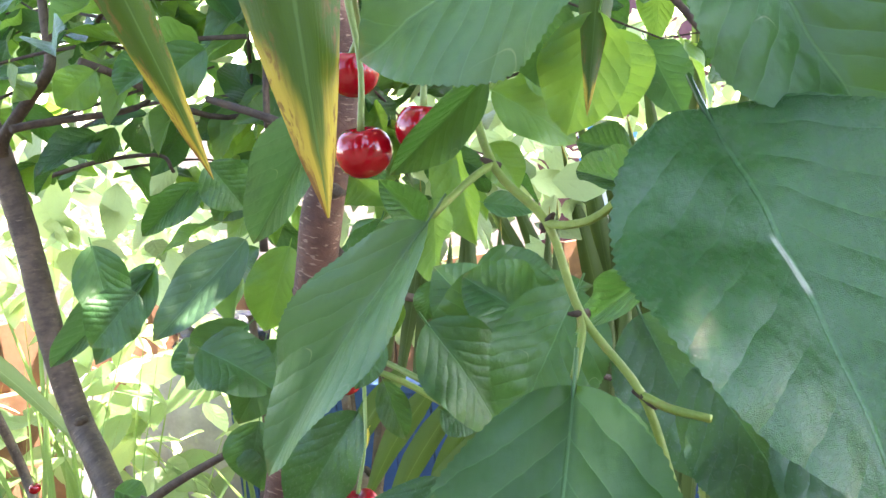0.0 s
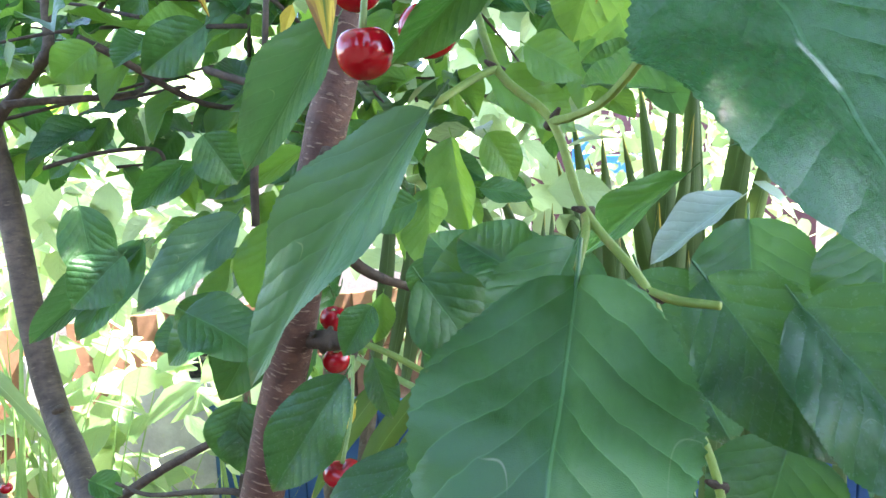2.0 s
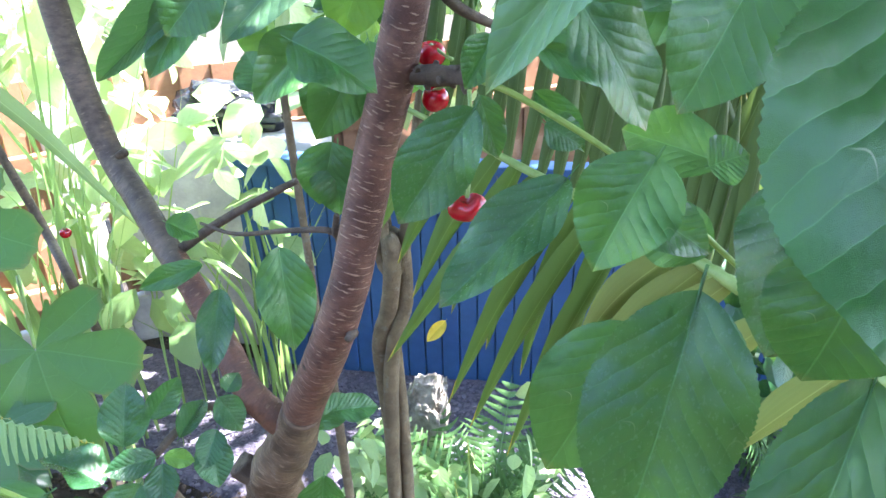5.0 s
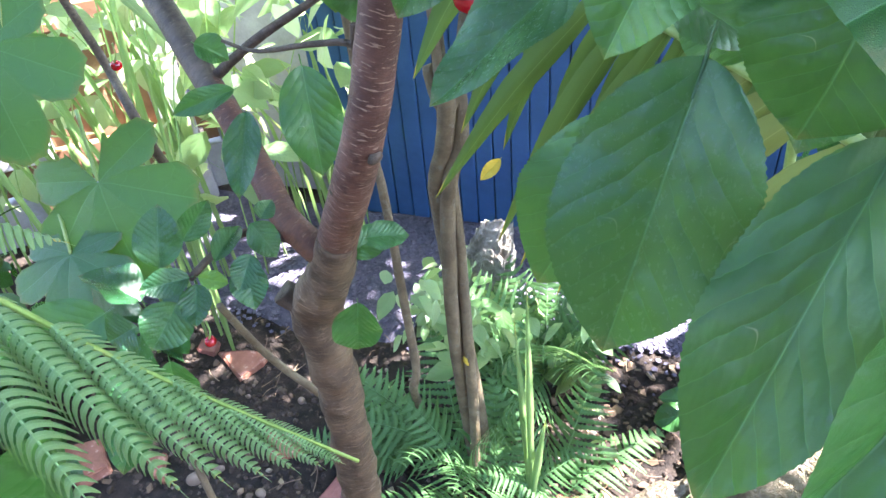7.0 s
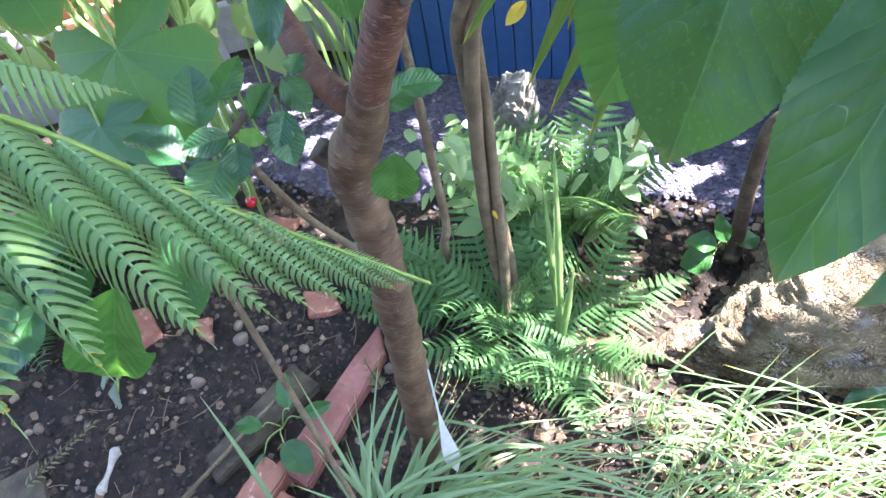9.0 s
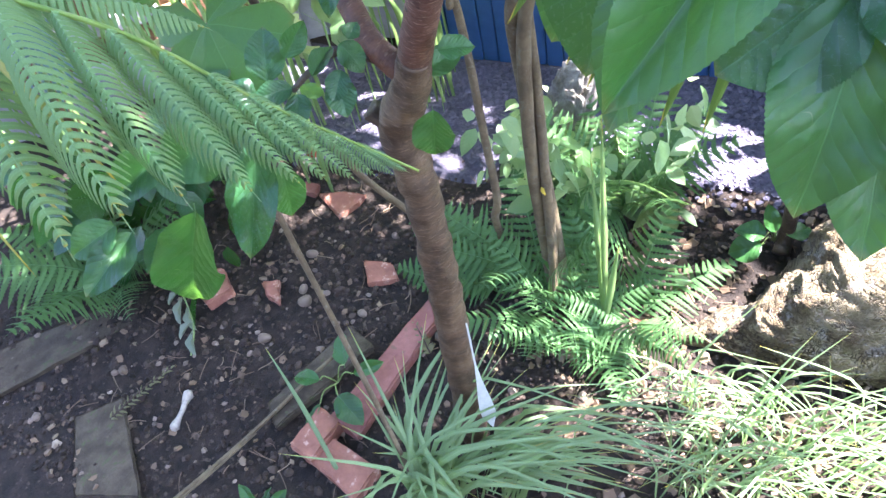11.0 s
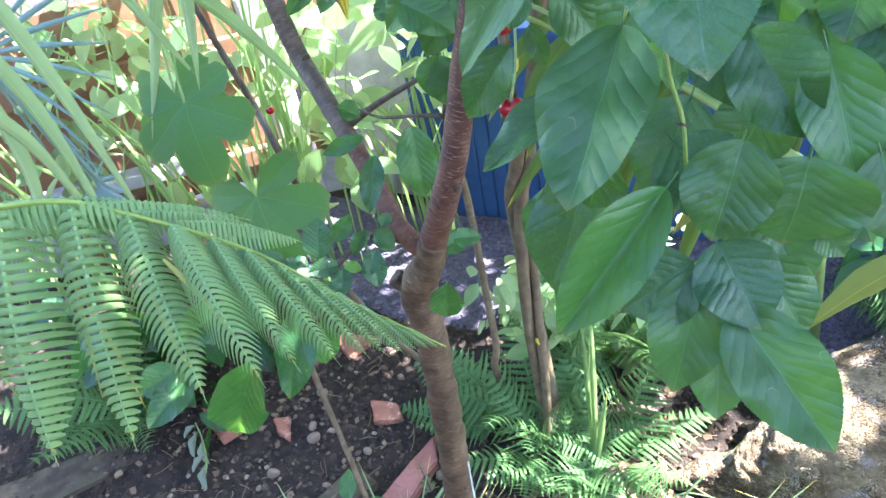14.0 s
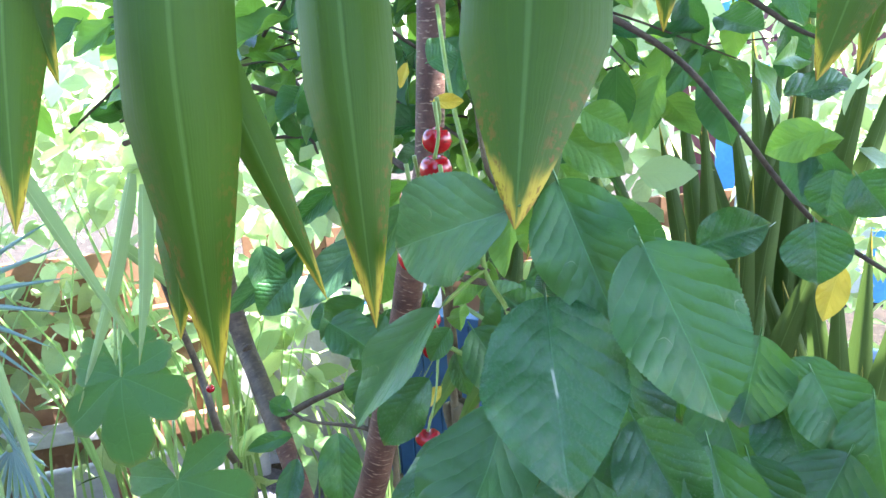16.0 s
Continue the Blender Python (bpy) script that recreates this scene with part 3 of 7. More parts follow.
def build_blue_fence():
    fence = thing("blue_fence", "low blue-painted timber wall of narrow upright boards", "fence", at=(SHED_X0, SHED_Y, 0))
    board = box_mesh("board", (0.0475, 0.016, SHED_H), 0.004)
    board.materials.append(BLUE_PAINT)
    n = int((SHED_X1 - SHED_X0) / 0.05)
    for i in range(n):
        piece("board", board, None, fence, m=pose(SHED_X0 + 0.025 + i * 0.05, SHED_Y + 0.006 + 0.002 * math.sin(i * 2.1), SHED_H / 2))
    for h in (0.12, SHED_H - 0.12):
        piece("rail", box_mesh("rail", (SHED_X1 - SHED_X0, 0.03, 0.06), 0.003), BLUE_PAINT, fence, m=pose((SHED_X0 + SHED_X1) / 2, SHED_Y + 0.034, h))
    piece("backing", box_mesh("backing", (SHED_X1 - SHED_X0, 0.012, SHED_H - 0.02), 0.0), BLUE_PAINT, fence, m=pose((SHED_X0 + SHED_X1) / 2, SHED_Y + 0.019, SHED_H / 2 - 0.01))
    piece("cap", box_mesh("cap", (SHED_X1 - SHED_X0, 0.06, 0.025), 0.004), BLUE_PAINT, fence, m=pose((SHED_X0 + SHED_X1) / 2, SHED_Y + 0.016, SHED_H + 0.012))


build_blue_fence()


def build_fence(name, a, b, height, label, board=0.09, z0=0.0, gravel=0.16):
    """Upright overlapping boards above a concrete gravel board, from a to b."""
    a, b = Vector((*a, 0)), Vector((*b, 0))
    d = (b - a).normalized()
    yaw = math.degrees(math.atan2(d.y, d.x))
    fence = thing(name, label, "fence", at=a)
    size = (b - a).length
    me = box_mesh("board", (board * 1.12, 0.014, height - gravel), 0.003)
    me.materials.append(FENCE)
    for i in range(int(size / board)):
        q = a + d * (i + 0.5) * board
        piece("board", me, None, fence, m=pose(q.x, q.y, z0 + gravel + (height - gravel) / 2, 0, 0, yaw + 5))
    mid = (a + b) / 2
    piece("gravel_board", box_mesh("gravel_board", (size, 0.05, gravel), 0.006), GREY_STONE, fence, "pale grey concrete base board", m=pose(mid.x, mid.y, z0 + gravel / 2 - 0.01, 0, 0, yaw))
    back = Vector((-d.y, d.x, 0)) * 0.03
    for h in (0.3, 0.75):
        piece("rail", box_mesh("rail", (size, 0.03, 0.06), 0.003), FENCE, fence, m=pose(mid.x + back.x, mid.y + back.y, z0 + height * h, 0, 0, yaw))
    return fence


build_fence("fence", (-1.17, 1.77), (-3.57, -0.03), 0.86, "brown stained board fence with concrete base and a grey ledge")
build_fence("fence", (0.35, 2.75), (-1.17, 1.87), 0.84, "brown stained board fence with concrete base")


def build_post(x, y, h, w=0.1):
    post = thing("fence_post", "pale grey concrete fence post", "post", at=(x, y, 0))
    piece("shaft", box_mesh("shaft", (w, w, h), 0.012), GREY_STONE, post, m=pose(x, y, h / 2 - 0.02, 0, 0, 37))


build_post(-1.16, 1.82, 0.80)


def build_ledge():
    """A weathered plank along the fence, on short brackets."""
    ledge = thing("garden_ledge", "weathered pale grey plank ledge along the fence", "plank", at=(-1.75, 1.32, 0))
    d = Vector((0.8, 0.6, 0))
    for f in (-0.9, 0.0, 0.36):
        q = Vector((-1.72, 1.29, 0)) + d * f
        piece("bracket", box_mesh("bracket", (0.04, 0.05, 0.30), 0.004), FENCE, ledge, m=pose(q.x, q.y, 0.14, 0, 0, 36.9))
    q = Vector((-1.72, 1.29, 0)) - d * 0.25
    piece("plank", box_mesh("plank", (1.35, 0.07, 0.045), 0.004, 0.001), GREY_STONE, ledge, m=pose(q.x, q.y, 0.305, 0, 0, 36.9))


build_ledge()

# ---------------------------------------------------------------- the cherry tree
cherry = thing("cherry_tree", "young cherry tree with shiny banded bark and ripe red cherries", "tree", at=(-0.085, 0.652, 0.0))
TRUNK = [(-0.095, 0.653, -0.050), (-0.093, 0.652, -0.010), (-0.083, 0.647, 0.139), (-0.068, 0.640, 0.316), (-0.056, 0.635, 0.462), (-0.047, 0.630, 0.584), (-0.042, 0.627, 0.688), (-0.042, 0.624, 0.770), (-0.038, 0.622, 0.815), (-0.020, 0.619, 0.850), (0.004, 0.611, 0.906), (0.037, 0.589, 0.975), (0.062, 0.579, 1.035), (0.077, 0.578, 1.087), (0.093, 0.576, 1.146), (0.107, 0.575, 1.192), (0.120, 0.569, 1.240), (0.130, 0.564, 1.278), (0.139, 0.562, 1.310), (0.150, 0.562, 1.360), (0.16, 0.57, 1.56), (0.15, 0.60, 1.85)]
tube("trunk", TRUNK[:11], (0.036, 0.029, 0.0255, 0.0245, 0.0235, 0.0228, 0.0225, 0.0238, 0.0245, 0.021, 0.016), OLD_BARK, cherry, "brown flaking bark with fine rings", 110, 28, 0.20)
tube("stem", TRUNK[8:], (0.0205, 0.0185, 0.0166, 0.0152, 0.0140, 0.0133, 0.0128, 0.0124, 0.0120, 0.0117, 0.0114, 0.0108, 0.0095, 0.007), BARK, cherry, "shiny red-brown bark with pale dashes", 70, 20, 0.05, 3.0)
BRANCH = [(-0.008, 0.615, 0.878), (-0.030, 0.620, 0.890), (-0.055, 0.632, 0.905), (-0.085, 0.660, 0.928), (-0.130, 0.697, 0.967), (-0.155, 0.715, 0.986), (-0.196, 0.747, 1.020), (-0.235, 0.776, 1.053), (-0.255, 0.787, 1.107), (-0.268, 0.795, 1.170), (-0.278, 0.800, 1.245), (-0.290, 0.800, 1.319), (-0.304, 0.800, 1.384), (-0.315, 0.800, 1.440), (-0.34, 0.81, 1.60), (-0.36, 0.83, 1.90)]
tube("branch", BRANCH[:6], (0.0135, 0.0130, 0.0124, 0.0122, 0.0120, 0.0120), RED_BARK, cherry, "red-brown lower side branch", 30, 16, 0.06, 7.0)
tube("branch", BRANCH[4:], (0.0123, 0.0124, 0.0126, 0.0128, 0.0128, 0.0127, 0.0125, 0.0120, 0.0110, 0.0100, 0.008, 0.005), YOUNG_BARK, cherry, "dark smooth side branch", 56, 16, 0.05, 7.0)
tube("branch", [(-0.289, 0.800, 1.315), (-0.273, 0.790, 1.336), (-0.233, 0.790, 1.373), (-0.208, 0.790, 1.399), (-0.205, 0.790, 1.437), (-0.20, 0.79, 1.55)], (0.0080, 0.006, 0.0055, 0.005, 0.003), YOUNG_BARK, cherry, "", 20, 10, 0.08)
# sawn stub and knots
tube("stub", [(-0.034, 0.622, 0.816), (-0.057, 0.620, 0.819), (-0.067, 0.618, 0.829)], (0.017, 0.014, 0.0125), TWIG_BROWN, cherry, "short dead stub with dark broken end", 14, 16, 0.45, 2.0)


def knot(p, r):
    tube("knot", [Vector(p) + Vector((0, 0.012, 0)), Vector(p) + Vector((0, 0.004, 0.001)), Vector(p) + Vector((0, 0.0005, 0.001))], (r * 0.7, r * 0.6, r * 0.25), TWIG_BROWN, cherry, "dark bark knot", 4, 10, 0.3, p[0] * 90)


for p, r in (((-0.038, 0.607, 0.590), 0.009), ((0.066, 0.564, 1.010), 0.006), ((0.028, 0.577, 0.972), 0.009), ((0.142, 0.549, 1.296), 0.008), ((0.108, 0.566, 1.236), 0.005), ((-0.180, 0.708, 1.079), 0.006)):
    knot(p, r)


# twigs
def twig(points, r0, r1, material=TWIG_BROWN, label="", n=18, sides=8, wob=0.06):
    tube("twig", points, (r0, (r0 + r1) / 2, r1), material, cherry, label, n, sides, wob, r0 * 999)


J0, J1, J2 = (0.251, 0.388, 1.320), (0.266, 0.375, 1.305), (0.274, 0.366, 1.283)
twig([(0.165, 0.555, 1.45), (0.205, 0.47, 1.40), (0.238, 0.415, 1.350), J0, J1, J2, (0.288, 0.357, 1.265), (0.295, 0.350, 1.243), (0.302, 0.345, 1.224), (0.306, 0.338, 1.19)], 0.0014, 0.0010, TWIG_GREEN, "green young shoot with brown buds", 60, 8, 0.03)
twig([(0.145, 0.562, 1.193), (0.157, 0.560, 1.190), (0.178, 0.555, 1.183), (0.217, 0.545, 1.164), (0.251, 0.530, 1.144), (0.276, 0.515, 1.125), (0.298, 0.500, 1.110)], 0.0021, 0.0015, TWIG_GREEN, "yellow-green young shoot", 34, 8)
tube("spur", [(0.110, 0.575, 1.189), (0.132, 0.567, 1.191), (0.152, 0.560, 1.193)], (0.0050, 0.0058, 0.0042), TWIG_BROWN, cherry, "knobbly grey fruiting spur", 24, 12, 0.7, 5.0)
for stalk in ([J1, (0.272, 0.366, 1.306), (0.281, 0.356, 1.311), (0.297, 0.329, 1.332)], [J2, (0.274, 0.362, 1.278), (0.272, 0.353, 1.271)], [(0.288, 0.357, 1.265), (0.294, 0.352, 1.264), (0.302, 0.347, 1.264)], [J0, (0.246, 0.380, 1.317), (0.238, 0.364, 1.310)]):
    twig(stalk, 0.0012, 0.0010, TWIG_GREEN, "pale green leaf stalk", 12, 7)
twig([(0.053, 0.600, 1.049), (0.054, 0.595, 1.076), (0.023, 0.600, 1.074), (-0.032, 0.620, 1.058), (-0.065, 0.630, 1.060)], 0.003, 0.0012, n=20)
twig([(0.054, 0.595, 1.076), (0.058, 0.590, 1.092)], 0.003, 0.002, n=6)
twig([(-0.152, 0.720, 0.982), (-0.084, 0.700, 1.030), (-0.017, 0.690, 1.069), (-0.006, 0.680, 1.076)], 0.005, 0.002, n=14)
twig([(0.066, 0.620, 1.251), (0.069, 0.620, 1.292), (0.080, 0.620, 1.331), (0.079, 0.620, 1.336), (0.076, 0.640, 1.397)], 0.003, 0.002, n=20)
twig([(0.040, 0.620, 1.352), (0.085, 0.610, 1.337), (0.109, 0.600, 1.328)], 0.0024, 0.003, n=12)
twig([(-0.372, 0.950, 1.285), (-0.276, 0.930, 1.302), (-0.194, 0.920, 1.305), (-0.166, 0.900, 1.287)], 0.003, 0.002, n=14)
twig([(0.148, 0.720, 1.192), (0.222, 0.740, 1.146), (0.279, 0.760, 1.110), (0.320, 0.780, 1.091)], 0.003, 0.0024, n=14)
twig([(0.122, 0.600, 1.253), (0.126, 0.660, 1.214), (0.161, 0.720, 1.184)], 0.005, 0.003, n=10)
twig([(0.247, 0.621, 1.450), (0.311, 0.641, 1.408), (0.353, 0.649, 1.361), (0.391, 0.650, 1.311), (0.424, 0.649, 1.275), (0.468, 0.645, 1.246)], 0.0026, 0.0018, n=26)
twig([(0.361, 0.884, 1.448), (0.404, 0.883, 1.417), (0.427, 0.881, 1.405)], 0.003, 0.002, n=8)
twig([(-0.076, 0.528, 0.921), (-0.075, 0.560, 0.919), (-0.066, 0.595, 0.914), (-0.036, 0.637, 0.871)], 0.0028, 0.0042, n=12)
twig([(-0.177, 0.653, 0.757), (-0.160, 0.682, 0.650), (-0.109, 0.694, 0.576)], 0.0040, 0.0052, STEM_BARK, n=12)

for p, d in ((J0, (-0.003, -0.002, 0.002)), (J1, (0.002, -0.003, 0.003)), (J2, (-0.003, -0.003, 0.001)), ((0.288, 0.357, 1.265), (0.003, -0.003, -0.002)), ((0.302, 0.345, 1.224), (-0.003, -0.002, 0.002)), ((0.238, 0.415, 1.350), (0.002, -0.003, 0.003))):
    twig([Vector(p) - Vector(d) * 0.5, Vector(p) + Vector(d) * 0.4, Vector(p) + Vector(d)], 0.0014, 0.0005, TWIG_BROWN, "small brown bud", 6, 8, 0.3)
for k in range(9):
    a = k * 2.4
    p = Vector((0.116 + 0.0045 * k, 0.573 - 0.0016 * k, 1.190))
    d = Vector((0.25, 0.8 * math.cos(a) - 0.3, math.sin(a))).normalized()
    twig([p, p + d * 0.006, p + d * 0.0085], 0.0030, 0.0011, TWIG_BROWN, "grey-brown spur bud", 6, 8, 0.4)

# leaves of the tree
leaf(cherry, (0.297, 0.326, 1.334), (0.317, 0.270, 1.287), 0.052, (-0.10, -0.68, 0.73), 0, 0, material=SCAR_LEAF)
leaf(cherry, (0.299, 0.339, 1.376), (0.324, 0.324, 1.326), 0.039, (0.09, -0.75, 0.56), 0, 3)
leaf(cherry, (0.332, 0.326, 1.357), (0.365, 0.293, 1.309), 0.045, (-0.01, -0.73, 0.63), 0, 0)
leaf(cherry, (0.272, 0.351, 1.271), (0.262, 0.288, 1.210), 0.055, (-0.05, -0.66, 0.72), 0, 3)
leaf(cherry, (0.237, 0.362, 1.309), (0.178, 0.344, 1.240), 0.029, (0.25, -0.76, 0.38), 12, 1, material=PALE_LEAF)
leaf(cherry, (0.195, 0.424, 1.343), (0.158, 0.415, 1.292), 0.021, (0.28, -0.75, 0.23), 10, 4, material=PALE_LEAF)
leaf(cherry, (0.290, 0.306, 1.372), (0.227, 0.322, 1.349), 0.042, (0.10, -0.74, 0.40), 0, 0, material=PALE_LEAF)
leaf(cherry, (0.310, 0.346, 1.368), (0.331, 0.332, 1.328), 0.041, (-0.25, -0.76, 0.24), 0, 0)
leaf(cherry, (0.254, 0.362, 1.343), (0.227, 0.363, 1.318), 0.013, (0.11, -0.78, 0.14), -20, 4)
leaf(cherry, (0.266, 0.391, 1.367), (0.264, 0.393, 1.337), 0.021, (0.03, -0.80, 0.24), 20, 2)
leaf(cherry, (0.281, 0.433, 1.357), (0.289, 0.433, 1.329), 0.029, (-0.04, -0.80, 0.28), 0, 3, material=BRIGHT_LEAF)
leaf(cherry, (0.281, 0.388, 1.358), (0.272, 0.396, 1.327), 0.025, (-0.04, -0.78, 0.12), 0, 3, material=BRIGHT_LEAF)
leaf(cherry, (0.290, 0.412, 1.319), (0.273, 0.413, 1.324), 0.014, (-0.03, -0.80, 0.35), 0, 4, material=GLOSSY_LEAF)
leaf(cherry, (0.305, 0.385, 1.263), (0.330, 0.351, 1.227), 0.035, (-0.18, -0.77, 0.44), 10, 2, material=GLOSSY_LEAF)
leaf(cherry, (0.335, 0.411, 1.315), (0.353, 0.420, 1.271), 0.020, (-0.28, -0.75, 0.23), 20, 4, material=BRIGHT_LEAF)
leaf(cherry, (0.294, 0.377, 1.311), (0.271, 0.401, 1.319), 0.012, (-0.15, -0.77, 0.15), 30, 4)
leaf(cherry, (0.301, 0.391, 1.290), (0.260, 0.425, 1.257), 0.015, (-0.25, -0.76, 0.32), 0, 1)
leaf(cherry, (0.216, 0.444, 1.294), (0.205, 0.433, 1.313), 0.014, (0.20, -0.77, 0.40), 0, 4)
leaf(cherry, (0.264, 0.521, 1.246), (0.195, 0.507, 1.231), 0.045, (0.10, -0.76, 0.53), 0, 0)
leaf(cherry, (0.233, 0.532, 1.221), (0.196, 0.537, 1.260), 0.040, (0.13, -0.76, 0.51), 0, 2)
leaf(cherry, (0.162, 0.503, 1.192), (0.125, 0.482, 1.137), 0.036, (0.16, -0.73, 0.57), 0, 0, material=GLOSSY_LEAF)
leaf(cherry, (0.206, 0.488, 1.166), (0.156, 0.442, 1.121), 0.034, (0.02, -0.66, 0.74), 0, 3, material=GLOSSY_LEAF)
leaf(cherry, (0.180, 0.624, 1.205), (0.281, 0.622, 1.227), 0.040, (-0.04, -0.79, 0.42), 0, 0)
leaf(cherry, (0.180, 0.623, 1.198), (0.243, 0.618, 1.177), 0.030, (-0.01, -0.78, 0.47), 0, 2)
leaf(cherry, (0.154, 0.575, 1.178), (0.168, 0.566, 1.143), 0.020, (0.10, -0.76, 0.54), 0, 0)
leaf(cherry, (0.185, 0.578, 1.180), (0.217, 0.570, 1.148), 0.019, (0.02, -0.77, 0.53), 0, 4)
leaf(cherry, (0.279, 0.518, 1.120), (0.238, 0.537, 1.124), 0.036, (-0.11, -0.72, 0.64), 0, 0)
leaf(cherry, (0.286, 0.562, 1.148), (0.226, 0.594, 1.160), 0.039, (-0.09, -0.76, 0.54), 0, 2)
leaf(cherry, (0.052, 0.624, 1.259), (0.007, 0.575, 1.204), 0.038, (0.32, -0.73, 0.38), 0, 3, material=PALE_LEAF)
leaf(cherry, (-0.036, 0.649, 1.239), (-0.071, 0.617, 1.173), 0.035, (0.40, -0.68, 0.41), 0, 3, material=CHERRY_LEAF)
leaf(cherry, (-0.037, 0.648, 1.234), (-0.116, 0.609, 1.168), 0.025, (0.43, -0.66, 0.42), 0, 4, material=PALE_LEAF)
leaf(cherry, (0.059, 0.599, 1.207), (0.007, 0.579, 1.169), 0.039, (0.32, -0.72, 0.46), 0, 1)
leaf(cherry, (0.002, 0.646, 1.292), (-0.032, 0.629, 1.261), 0.020, (0.36, -0.72, 0.30), 0, 4)
leaf(cherry, (0.050, 0.665, 1.306), (0.011, 0.651, 1.266), 0.036, (0.29, -0.75, 0.29), 0, 0)
leaf(cherry, (0.082, 0.675, 1.299), (0.015, 0.652, 1.265), 0.024, (0.26, -0.76, 0.29), 0, 4, material=BRIGHT_LEAF)
leaf(cherry, (0.086, 0.586, 1.201), (0.058, 0.561, 1.149), 0.035, (0.26, -0.73, 0.50), 0, 2)
leaf(cherry, (0.087, 0.614, 1.255), (0.066, 0.600, 1.198), 0.039, (0.24, -0.76, 0.40), 0, 0, material=BRIGHT_LEAF)
leaf(cherry, (0.056, 0.602, 1.138), (0.050, 0.584, 1.098), 0.040, (0.27, -0.70, 0.58), 0, 2)
leaf(cherry, (0.036, 0.616, 1.311), (0.056, 0.625, 1.278), 0.037, (0.28, -0.75, 0.27), 0, 0)
leaf(cherry, (0.137, 0.604, 1.314), (0.159, 0.608, 1.295), 0.017, (0.12, -0.79, 0.25), 0, 4)
leaf(cherry, (0.183, 0.582, 1.268), (0.150, 0.575, 1.257), 0.026, (0.16, -0.78, 0.33), 0, 0)
leaf(cherry, (0.208, 0.603, 1.236), (0.261, 0.604, 1.234), 0.037, (0.02, -0.80, 0.38), 0, 0)
leaf(cherry, (0.185, 0.600, 1.233), (0.176, 0.595, 1.206), 0.020, (0.12, -0.78, 0.41), 0, 2)
leaf(cherry, (0.205, 0.685, 1.268), (0.244, 0.687, 1.262), 0.020, (0.03, -0.80, 0.32), 0, 0)
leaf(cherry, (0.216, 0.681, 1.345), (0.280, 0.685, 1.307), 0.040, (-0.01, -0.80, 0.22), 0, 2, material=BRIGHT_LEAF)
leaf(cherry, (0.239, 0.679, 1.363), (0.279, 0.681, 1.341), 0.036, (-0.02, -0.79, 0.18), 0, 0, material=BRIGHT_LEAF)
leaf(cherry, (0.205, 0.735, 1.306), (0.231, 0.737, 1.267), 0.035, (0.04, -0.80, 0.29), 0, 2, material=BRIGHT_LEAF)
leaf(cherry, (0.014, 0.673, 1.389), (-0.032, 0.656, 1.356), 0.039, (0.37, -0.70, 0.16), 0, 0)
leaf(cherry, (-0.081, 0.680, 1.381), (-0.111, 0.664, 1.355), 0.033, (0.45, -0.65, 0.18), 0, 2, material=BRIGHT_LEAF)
leaf(cherry, (-0.004, 0.677, 1.291), (-0.043, 0.656, 1.263), 0.026, (0.39, -0.70, 0.30), 0, 4)
leaf(cherry, (-0.002, 0.623, 1.048), (0.018, 0.586, 0.979), 0.044, (0.28, -0.64, 0.69), 0, 0)
leaf(cherry, (-0.051, 0.615, 1.013), (-0.042, 0.567, 0.969), 0.028, (0.35, -0.60, 0.70), 0, 3, material=GLOSSY_LEAF)
leaf(cherry, (0.009, 0.618, 1.167), (-0.004, 0.618, 1.192), 0.032, (0.33, -0.71, 0.46), 0, 2)
leaf(cherry, (0.067, 0.603, 1.194), (0.055, 0.585, 1.142), 0.040, (0.26, -0.73, 0.50), 0, 2, material=GLOSSY_LEAF)
leaf(cherry, (0.058, 0.606, 1.135), (0.061, 0.589, 1.090), 0.038, (0.25, -0.71, 0.58), 0, 0)
leaf(cherry, (-0.098, 0.673, 0.999), (-0.142, 0.639, 0.991), 0.021, (0.40, -0.59, 0.65), 0, 0)
leaf(cherry, (-0.125, 0.676, 1.036), (-0.100, 0.684, 1.021), 0.026, (0.39, -0.62, 0.61), 0, 4)
leaf(cherry, (0.247, 0.381, 1.174), (0.229, 0.342, 1.098), 0.050, (-0.10, -0.72, 0.65), 0, 0, material=GLOSSY_LEAF)
leaf(cherry, (0.233, 0.414, 1.139), (0.203, 0.378, 1.089), 0.045, (-0.03, -0.64, 0.78), 0, 2)
leaf(cherry, (0.237, 0.507, 1.146), (0.275, 0.494, 1.130), 0.029, (-0.11, -0.73, 0.62), 0, 0)
leaf(cherry, (0.192, 0.558, 1.168), (0.214, 0.555, 1.158), 0.022, (0.01, -0.76, 0.54), 0, 0)
leaf(cherry, (0.269, 0.510, 1.165), (0.285, 0.509, 1.174), 0.026, (-0.15, -0.74, 0.55), 0, 0)
leaf(cherry, (0.268, 0.329, 1.217), (0.259, 0.316, 1.186), 0.034, (-0.17, -0.70, 0.64), 0, 2)
leaf(cherry, (0.233, 0.528, 1.218), (0.212, 0.565, 1.197), 0.030, (-0.03, -0.78, 0.46), 0, 0)
leaf(cherry, (0.167, 0.537, 1.218), (0.155, 0.520, 1.196), 0.020, (0.10, -0.78, 0.46), 0, 4)
leaf(cherry, (0.034, 0.567, 0.880), (0.026, 0.562, 0.819), 0.040, (0.24, -0.71, 0.66), 0, 0)
leaf(cherry, (0.048, 0.575, 0.940), (0.078, 0.587, 0.942), 0.024, (0.21, -0.59, 0.80), 0, 2)
leaf(cherry, (0.300, 0.310, 1.212), (0.258, 0.257, 1.155), 0.034, (0.17, -0.63, 0.76), 0, 4)
leaf(cherry, (0.313, 0.317, 1.165), (0.282, 0.295, 1.144), 0.043, (0.11, -0.63, 0.79), 0, 0, material=GLOSSY_LEAF)
